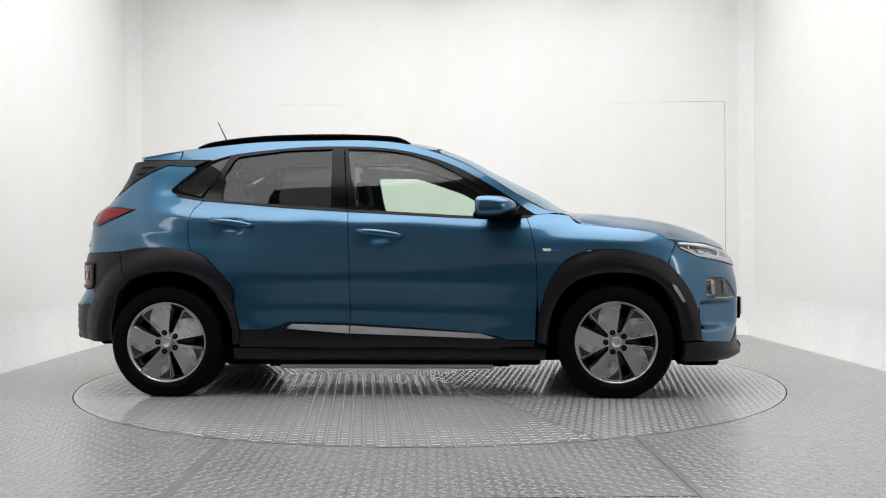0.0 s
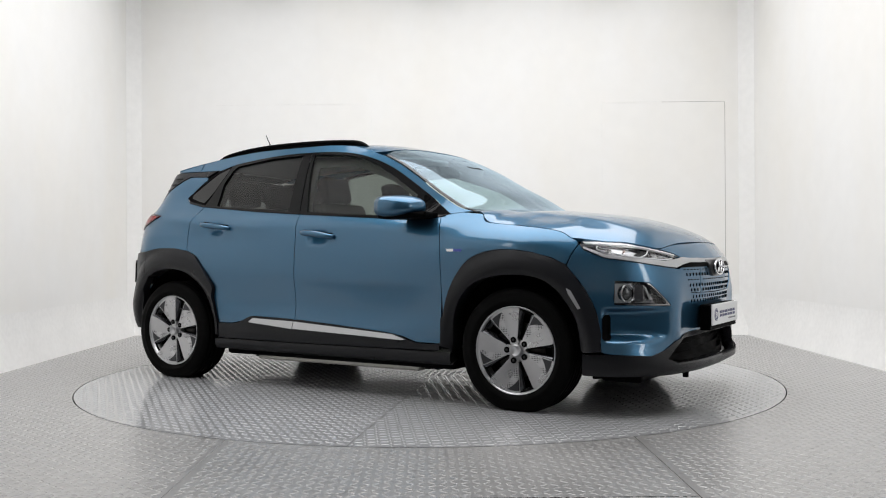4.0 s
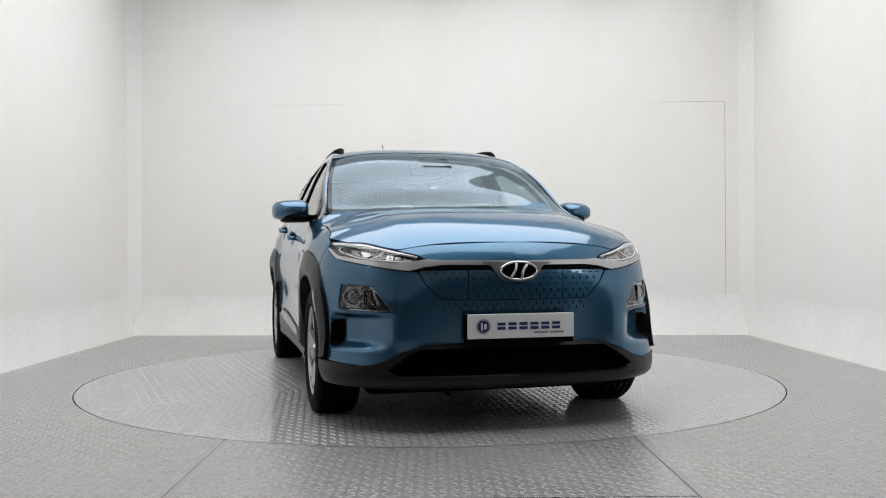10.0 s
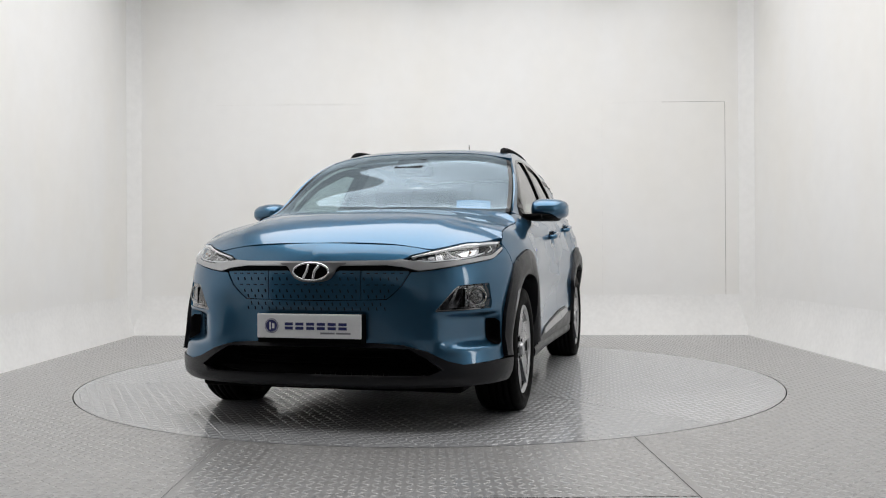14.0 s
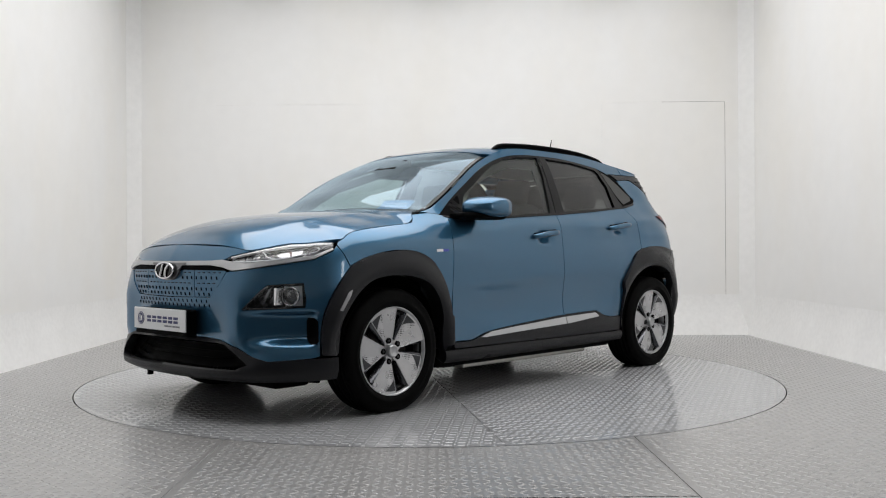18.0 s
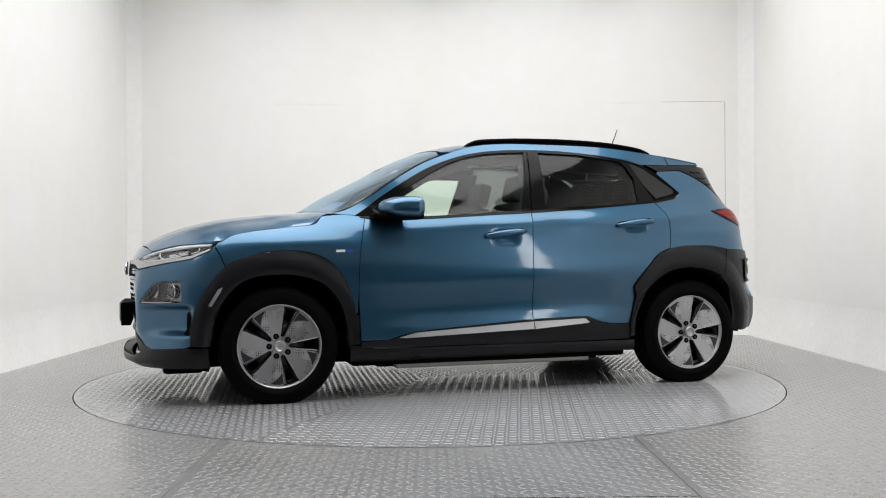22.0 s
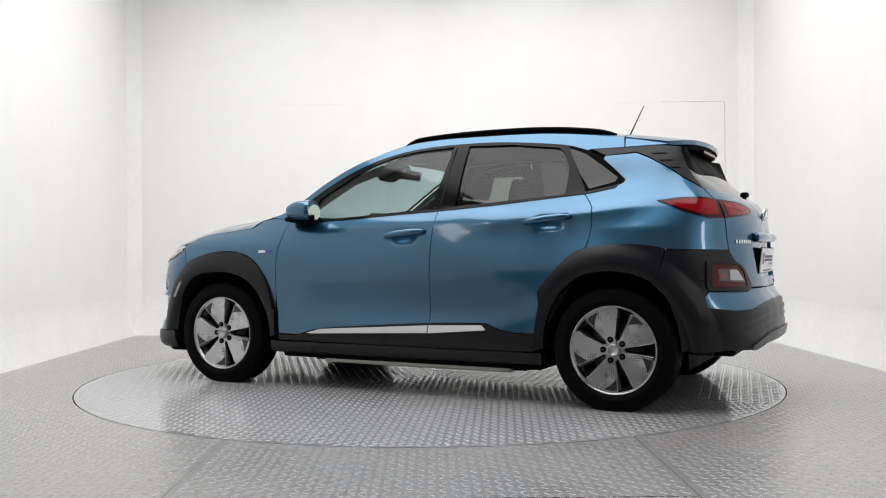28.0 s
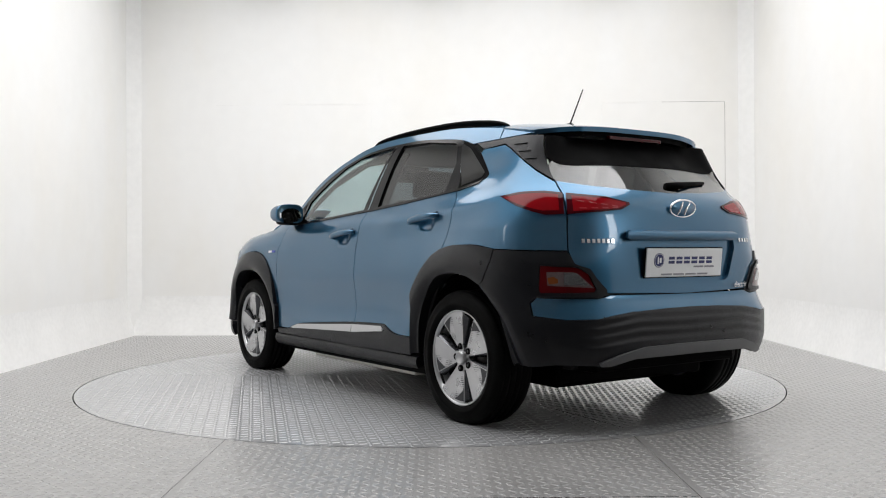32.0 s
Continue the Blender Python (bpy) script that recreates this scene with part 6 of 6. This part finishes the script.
# -- sticker inside the windscreen
sticker = [(0.945, 0.419), (0.879, 0.609), (0.969, 0.627), (1.029, 0.440)]
add("windscreen_sticker", panel_mesh("windscreen_sticker", sticker, top, STICKER, off=-0.008, depth=0.001, h=0.03), windscreen, "pale blue paper sticker")
for k in range(3):
    a, b = 0.25 + 0.22 * k, 0.33 + 0.22 * k
    q = [(0.945 + 0.084 * a - 0.005, 0.435 + 0.02 * a), (0.895 + 0.084 * a, 0.592 + 0.02 * a), (0.895 + 0.084 * b, 0.592 + 0.02 * b), (0.945 + 0.084 * b - 0.005, 0.435 + 0.02 * b)]
    add("sticker_bar", panel_mesh("sticker_bar", q, top, PLATE, off=-0.0072, depth=0.0, h=0.03), windscreen)
# ---------------------------------------------------------------- the studio
def speckled(m):
    """Darkens a floor paint with small chips and specks of dirt."""
    nt = m.node_tree
    b = nt.nodes["Principled BSDF"]
    old = b.inputs["Base Color"].links[0].from_socket
    tc = nt.nodes.new("ShaderNodeTexCoord")
    fac = None
    for scale, lo, hi in ((38.0, 0.60, 0.68), (9.0, 0.62, 0.74)):
        n = nt.nodes.new("ShaderNodeTexNoise")
        n.inputs["Scale"].default_value, n.inputs["Detail"].default_value = scale, 5
        r = nt.nodes.new("ShaderNodeMapRange")
        r.inputs[1].default_value, r.inputs[2].default_value = lo, hi
        r.inputs[3].default_value, r.inputs[4].default_value = 1.0, 0.55 if scale > 20 else 0.8
        nt.links.new(tc.outputs["Object"], n.inputs["Vector"])
        nt.links.new(n.outputs["Fac"], r.inputs[0])
        if fac is None:
            fac = r.outputs[0]
        else:
            k = nt.nodes.new("ShaderNodeMath")
            k.operation = "MULTIPLY"
            nt.links.new(fac, k.inputs[0])
            nt.links.new(r.outputs[0], k.inputs[1])
            fac = k.outputs[0]
    mul = nt.nodes.new("ShaderNodeVectorMath")
    mul.operation = "SCALE"
    nt.links.new(old, mul.inputs[0])
    nt.links.new(fac, mul.inputs["Scale"])
    nt.links.new(mul.outputs[0], b.inputs["Base Color"])
    return m


WALLP = material("white_wall_paint", (0.865, 0.862, 0.848), rough=0.7, noise_amount=0.02, noise_scale=0.6)
_nt = WALLP.node_tree
_tc, _mp, _n, _mix = (_nt.nodes.new(q) for q in ("ShaderNodeTexCoord", "ShaderNodeMapping", "ShaderNodeTexNoise", "ShaderNodeMix"))
_mp.inputs["Scale"].default_value = (1.3, 1.3, 0.55)
_n.inputs["Scale"].default_value, _n.inputs["Detail"].default_value = 0.9, 5
_rm = _nt.nodes.new("ShaderNodeMapRange")
_rm.inputs[1].default_value, _rm.inputs[2].default_value, _rm.inputs[4].default_value = 0.45, 0.75, 0.8
_mix.data_type, _mix.blend_type = "RGBA", "MULTIPLY"
_mix.inputs[7].default_value = (0.985, 0.965, 0.925, 1)
_old = _nt.nodes["Principled BSDF"].inputs["Base Color"].links[0].from_socket
_nt.links.new(_tc.outputs["Object"], _mp.inputs["Vector"])
_nt.links.new(_mp.outputs[0], _n.inputs["Vector"])
_nt.links.new(_n.outputs["Fac"], _rm.inputs[0])
_nt.links.new(_rm.outputs[0], _mix.inputs[0])
_nt.links.new(_old, _mix.inputs[6])
_nt.links.new(_mix.outputs[2], _nt.nodes["Principled BSDF"].inputs["Base Color"])
SKIRTP = material("white_skirting_paint", (0.865, 0.862, 0.848), rough=0.55, noise_amount=0.04, noise_scale=1.5)
COVEP = material("scuffed_wall_paint", (0.865, 0.862, 0.848), rough=0.65, noise_amount=0.06, noise_scale=2.5)
JOINT = material("wall_joint", (0.45, 0.43, 0.40), rough=0.8, noise_amount=0.2, noise_scale=3.0)
FLOORM = speckled(material("grey_painted_tread_plate", (0.228, 0.225, 0.222), rough=0.38, coat=0.8, coat_rough=0.30, noise_amount=0.16, noise_scale=1.7))
LUGM = speckled(material("worn_tread_lugs", (0.285, 0.28, 0.275), rough=0.36, coat=0.8, coat_rough=0.26, noise_amount=0.12, noise_scale=2.0))
DISCM = material("turntable_tread_plate", (0.29, 0.294, 0.300), rough=0.35, spec=0.15, coat=1.0, coat_rough=0.10, coat_ior=1.55, noise_amount=0.14, noise_scale=2.0)
DISCLUG = material("polished_tread_lugs", (0.345, 0.35, 0.358), rough=0.35, spec=0.15, coat=1.0, coat_rough=0.12, coat_ior=1.6, noise_amount=0.10, noise_scale=3.0)
SEAM = material("floor_seam_dirt", (0.03, 0.03, 0.03), rough=0.9)
SEAM2 = material("painted_over_seam", (0.20, 0.20, 0.20), rough=0.8, noise_amount=0.3, noise_scale=8.0)
DARKWALL = material("unseen_dark_wall", (0.045, 0.045, 0.048), rough=0.8, noise_amount=0.05, noise_scale=0.8)
CEILDARK = material("unseen_grey_ceiling", (0.30, 0.30, 0.30), rough=0.8, noise_amount=0.05, noise_scale=0.8)
GREYWALL = material("unseen_pale_wall", (0.84, 0.84, 0.84), rough=0.8, noise_amount=0.05, noise_scale=0.8)
CEILM = material("white_ceiling_paint", (0.84, 0.84, 0.83), rough=0.8, noise_amount=0.03, noise_scale=0.8)
R_DISC = 2.237


def slab(name, a, b, z0, z1, t, mat, label, lean=0.0):
    """An upright wall from plan point a to b, its thickness t to the left; lean: how far its foot stands in."""
    a, b = Vector((*a, 0)), Vector((*b, 0))
    d = b - a
    n = Vector((-d.y, d.x, 0)).normalized()
    bm = bmesh.new()
    vs = []
    for z in (z0, z1):
        i = -n * (lean if z == z0 else 0.004 if lean else 0)
        vs += [bm.verts.new(q + Vector((0, 0, z))) for q in (a + i, b + i, b + n * t, a + n * t)]
    for f in ((0, 1, 5, 4), (1, 2, 6, 5), (2, 3, 7, 6), (3, 0, 4, 7), (0, 3, 2, 1), (4, 5, 6, 7)):
        bm.faces.new([vs[i] for i in f])
    return tagged(part(name, bm, mat, None), label, kind="structure")


BL, BR = (-3.10, 3.27), (3.21, 2.91)
FL, FR = (-3.07, -7.6), (3.17, -7.6)
H_ROOM = 4.25
wall_n = slab("wall_north", BL, BR, 0, H_ROOM, 0.12, WALLP, "plain white painted studio back wall")
ML, MR = (-3.08, -3.6), (3.187, -3.6)
slab("wall_west", ML, BL, 0, H_ROOM, 0.12, WALLP, "plain white painted studio side wall")
slab("wall_east", BR, MR, 0, H_ROOM, 0.12, WALLP, "plain white painted studio side wall")
# unseen walls, added dark below and pale above to shape the car's reflections
DARK_FOOT = 1.15
for nm, a, b in (("wall_west", FL, ML), ("wall_east", MR, FR), ("wall_south", FR, FL)):
    slab(nm, a, b, DARK_FOOT, H_ROOM, 0.12, GREYWALL, "unseen pale upper wall behind the camera, added to brighten reflections")
    slab(nm, a, b, 0, DARK_FOOT, 0.12, DARKWALL, "unseen dark lower wall behind the camera, added to darken reflections")


def cove(a, b, foot, high):
    """A skirting that curves out from the wall to the floor."""
    a, b = Vector((*a, 0)), Vector((*b, 0))
    d = b - a
    n = Vector((-d.y, d.x, 0)).normalized()
    bm = bmesh.new()
    rows = []
    for k in range(11):
        t = k / 10
        o = -n * (0.0006 + foot * (1 - t) ** 1.6)
        rows.append([bm.verts.new(q + o + Vector((0, 0, high * t))) for q in (a, b)])
    for p, q in zip(rows, rows[1:]):
        bm.faces.new((p[0], p[1], q[1], q[0]))
    return tagged(part("baseboard", bm, COVEP, None, "", True), "white curved skirting along the wall", kind="structure")


cove(BL, BR, 0.09, 0.40)
cove(ML, BL, 0.07, 0.40)
cove(BR, MR, 0.07, 0.40)
slab("trim", (-3.099, 3.15), (-2.98, 3.263), 0.0, H_ROOM, 0.02, SKIRTP, "white corner post between two walls")
slab("trim", (3.09, 2.917), (3.208, 2.79), 0.0, H_ROOM, 0.02, SKIRTP, "white corner post between two walls")
bm = bmesh.new()
box(bm, -3.4, 3.5, -3.0, 3.6, H_ROOM, H_ROOM + 0.1)
tagged(part("ceiling", bm, CEILM, None), "plain white studio ceiling", kind="structure")
# unseen front ceiling, added grey so the side windows mirror it darkly
bm = bmesh.new()
box(bm, -3.4, 3.5, -7.9, -3.0, H_ROOM, H_ROOM + 0.1)
tagged(part("ceiling", bm, CEILDARK, None), "unseen grey ceiling behind the camera, added to darken window reflections", kind="structure")


# joints of the wall's boards, and the flush door in it
def wall_strip(x0, x1, z0, z1, name="panel_joint", mat=JOINT):
    def at(x, o):
        t = (x - BL[0]) / (BR[0] - BL[0])
        return (x, BL[1] + (BR[1] - BL[1]) * t - o)
    bm = bmesh.new()
    vs = [bm.verts.new((*at(x, o), z)) for z in (z0, z1) for x, o in ((x0, 0.002), (x1, 0.002), (x1, -0.01), (x0, -0.01))]
    for f in ((0, 1, 5, 4), (1, 2, 6, 5), (2, 3, 7, 6), (3, 0, 4, 7), (0, 3, 2, 1), (4, 5, 6, 7)):
        bm.faces.new([vs[i] for i in f])
    ob = part(name, bm, mat, wall_n)
    return ob


DARKJOINT = material("door_gap", (0.47, 0.455, 0.43), rough=0.9, noise_amount=0.5, noise_scale=6.0)
FAINT = material("filled_joint", (0.845, 0.840, 0.824), rough=0.8, noise_amount=0.10, noise_scale=4.0)
wall_strip(2.955, 2.960, 0.40, 2.334, "door_gap", DARKJOINT)
wall_strip(2.33, 2.955, 2.336, 2.340, "door_gap", DARKJOINT)
wall_strip(2.962, 3.03, 2.335, 2.339, "panel_joint", FAINT)
wall_strip(1.73, 1.735, 0.38, 2.33, "panel_joint", FAINT)
wall_strip(1.74, 2.32, 2.340, 2.344, "panel_joint", FAINT)
wall_strip(-2.20, -0.60, 2.355, 2.359, "panel_joint", FAINT)
wall_strip(-0.605, -0.601, 1.9, 2.35, "panel_joint", FAINT)

# lamp housings at the head of the back wall
SPOT = material("spot_housing", (0.72, 0.70, 0.66), rough=0.6, noise_amount=0.1)
for x in (-1.64, 0.05, 1.76):
    bm = bmesh.new()
    y = 3.27 - 0.057 * (x + 3.10)
    bmesh.ops.create_cone(bm, cap_ends=True, segments=28, radius1=0.17, radius2=0.12, depth=0.16, matrix=pose(x, y - 0.19, 3.69))
    box(bm, x - 0.03, x + 0.03, y - 0.1, y, 3.67, 3.73, 0.005)
    tagged(part("wall_lamp", bm, SPOT, None), "beige round lamp housing high on the wall", "lamp", "lamps on the back wall")


# ---- floor and turntable
def lugs(keep, ang, pitch, high, lo, hi):
    """Raised tread lugs, laid in two leaning directions, where keep(x, y) holds."""
    c, s = math.cos(ang), math.sin(ang)
    n = int(7.5 / pitch)
    i, j = np.meshgrid(np.arange(-n, n + 1), np.arange(-n, n + 1), indexing="ij")
    gx, gy = i.ravel() * pitch, j.ravel() * pitch
    x, y = gx * c - gy * s, gx * s + gy * c
    ok = keep(x, y) & (x > lo[0]) & (x < hi[0]) & (y > lo[1]) & (y < hi[1])
    x, y, par = x[ok], y[ok], ((i + j).ravel() % 2)[ok]
    a = ang + np.where(par == 0, math.pi / 4, -math.pi / 4)
    dx, dy = np.cos(a), np.sin(a)
    L, W, H = pitch * 0.46, pitch * 0.20, high
    pts = []
    for u, w, z in ((-L, -W * 0.6, 0), (L, -W * 0.6, 0), (L, W * 0.6, 0), (-L, W * 0.6, 0), (-L * 0.72, 0, H), (0, -W, 0), (0, W, 0), (L * 0.72, 0, H)):
        pts.append(np.stack([x + u * dx - w * dy, y + u * dy + w * dx, np.full_like(x, z)], 1))
    v = np.stack(pts, 1).reshape(-1, 3)
    base = np.arange(len(x))[:, None] * 8
    fs = []
    for f in ((0, 5, 7, 4), (5, 1, 7), (1, 2, 7), (2, 6, 7), (6, 3, 4, 7), (3, 0, 4)):
        fs += (base + np.array(f)).tolist()
    return v, fs


def floor_mesh():
    n = 180
    verts, faces = [], []
    for k in range(n):
        a = 2 * math.pi * k / n
        c, s = math.cos(a), math.sin(a)
        verts.append((c * (R_DISC + 0.009), s * (R_DISC + 0.009), 0))
        verts.append((c * (R_DISC + 0.009), s * (R_DISC + 0.009), -0.05))
        r = 30.0
        for lim, q in ((3.6, c), (3.5, -c), (3.7, s), (3.45, -s)):
            if q > 1e-6:
                r = min(r, lim / q)
        verts.append((c * r, s * r, 0))
    for k in range(n):
        j = (k + 1) % n
        faces.append([3 * k, 3 * k + 2, 3 * j + 2, 3 * j])
        faces.append([3 * k + 1, 3 * k, 3 * j, 3 * j + 1])
    return mesh_from("floor", verts, faces, FLOORM, False)


# unseen floor nearest the camera, added dark to cut light on the nose
bm = bmesh.new()
box(bm, -3.5, 3.6, -8.0, -3.453, -0.05, 0.0)
tagged(part("floor", bm, material("unseen_dark_floor", (0.05, 0.05, 0.052), rough=0.6, noise_amount=0.2, noise_scale=2.0), None), "unseen dark floor behind the camera, added to cut bounced light", kind="structure")
floor = tagged(new("floor", floor_mesh()), "grey painted steel tread plate floor", kind="structure")
PITCH = 0.040
v, f = lugs(lambda x, y: (x * x + y * y > (R_DISC + 0.02) ** 2) & (np.abs(np.abs(x) - 0.915) > 0.012), 0.0, PITCH, 0.0013, (-3.02, -3.4), (3.12, 3.1))
tagged(add("tread_relief", mesh_from("tread_relief", v, f, LUGM, False), floor), "raised tread lugs", kind="stuff")
for x, y0, y1 in ((0.912, -3.44, -2.04), (-0.925, -3.44, -2.04), (0.912, 2.05, 3.0), (-0.925, 2.05, 3.1)):
    bm = bmesh.new()
    w = 0.0014 if x > 0 else 0.0012
    box(bm, x - w, x + w, y0, y1, -0.004, 0.0012)
    part("plate_seam", bm, SEAM if x > 0 and y0 < 0 else SEAM2, floor)
for x0, x1, y in ((-0.92, 0.91, -3.045),):
    bm = bmesh.new()
    box(bm, x0, x1, y - 0.002, y + 0.002, -0.004, 0.0012)
    part("plate_seam", bm, SEAM, floor)

turntable = tagged(new("turntable"), "round grey steel tread plate turntable set flush in the floor", "turntable")
CUTS = [math.radians(q) for q in (-66.6, 52.5, 173.0, 293.4)]
for k in range(3):
    a0, a1 = CUTS[k], CUTS[k + 1]
    n = 60
    vv = []
    for z in (0.0, -0.04):
        for q in range(n + 1):
            a = a0 + (a1 - a0) * q / n
            vv.append((math.cos(a) * R_DISC, math.sin(a) * R_DISC, z))
        vv.append((0, 0, z))
    mid = (a0 + a1) / 2
    vv = [(x + 0.0015 * math.cos(mid), y + 0.0015 * math.sin(mid), z) for x, y, z in vv]
    m = n + 2
    ff = [list(range(m)), [m + q for q in range(m)][::-1]] + [[q, m + q, m + (q + 1) % m, (q + 1) % m] for q in range(m)]
    me = mesh_from("plate", vv, [f[::-1] for f in ff], DISCM, False)
    bm = bmesh.new()
    bm.from_mesh(me)
    bmesh.ops.recalc_face_normals(bm, faces=bm.faces[:])
    bm.to_mesh(me)
    bm.free()
    add("plate", me, turntable)

    def keep(x, y, a0=a0, a1=a1):
        a = (np.arctan2(y, x) - a0) % (2 * math.pi)
        r = np.hypot(x, y)
        edge = np.minimum(a, (a1 - a0) - a) * r
        return (a < a1 - a0) & (edge > 0.009) & (r < R_DISC - 0.02)
    v, f = lugs(keep, mid, PITCH, 0.0022, (-3, -3), (3, 3))
    tagged(add("tread_relief", mesh_from("tread_relief", v, f, DISCLUG, False), turntable), "raised tread lugs", kind="stuff")
bm = bmesh.new()
bmesh.ops.create_cone(bm, cap_ends=True, segments=64, radius1=R_DISC + 0.2, radius2=R_DISC + 0.2, depth=0.01, matrix=pose(0, 0, -0.065))
part("pit_floor", bm, SEAM, floor)


# ---------------------------------------------------------------- what moves
def motions():
    rows_car, rows_disc = [], []
    for t in range(0, 33):
        a = math.radians(-(4.072 + 7.2695 * t - 2.705 * (t / 32) * (1 - t / 32)))
        c, s = math.cos(a), math.sin(a)
        ox, oy = -0.184, -0.056
        rows_car.append((t, pose(c * ox - s * oy, s * ox + c * oy, 0, 0, 0, math.degrees(a))))
        rows_disc.append((t, pose(0, 0, 0, 0, 0, math.degrees(a))))
    walk(car, rows_car)
    walk(turntable, rows_disc)


motions()
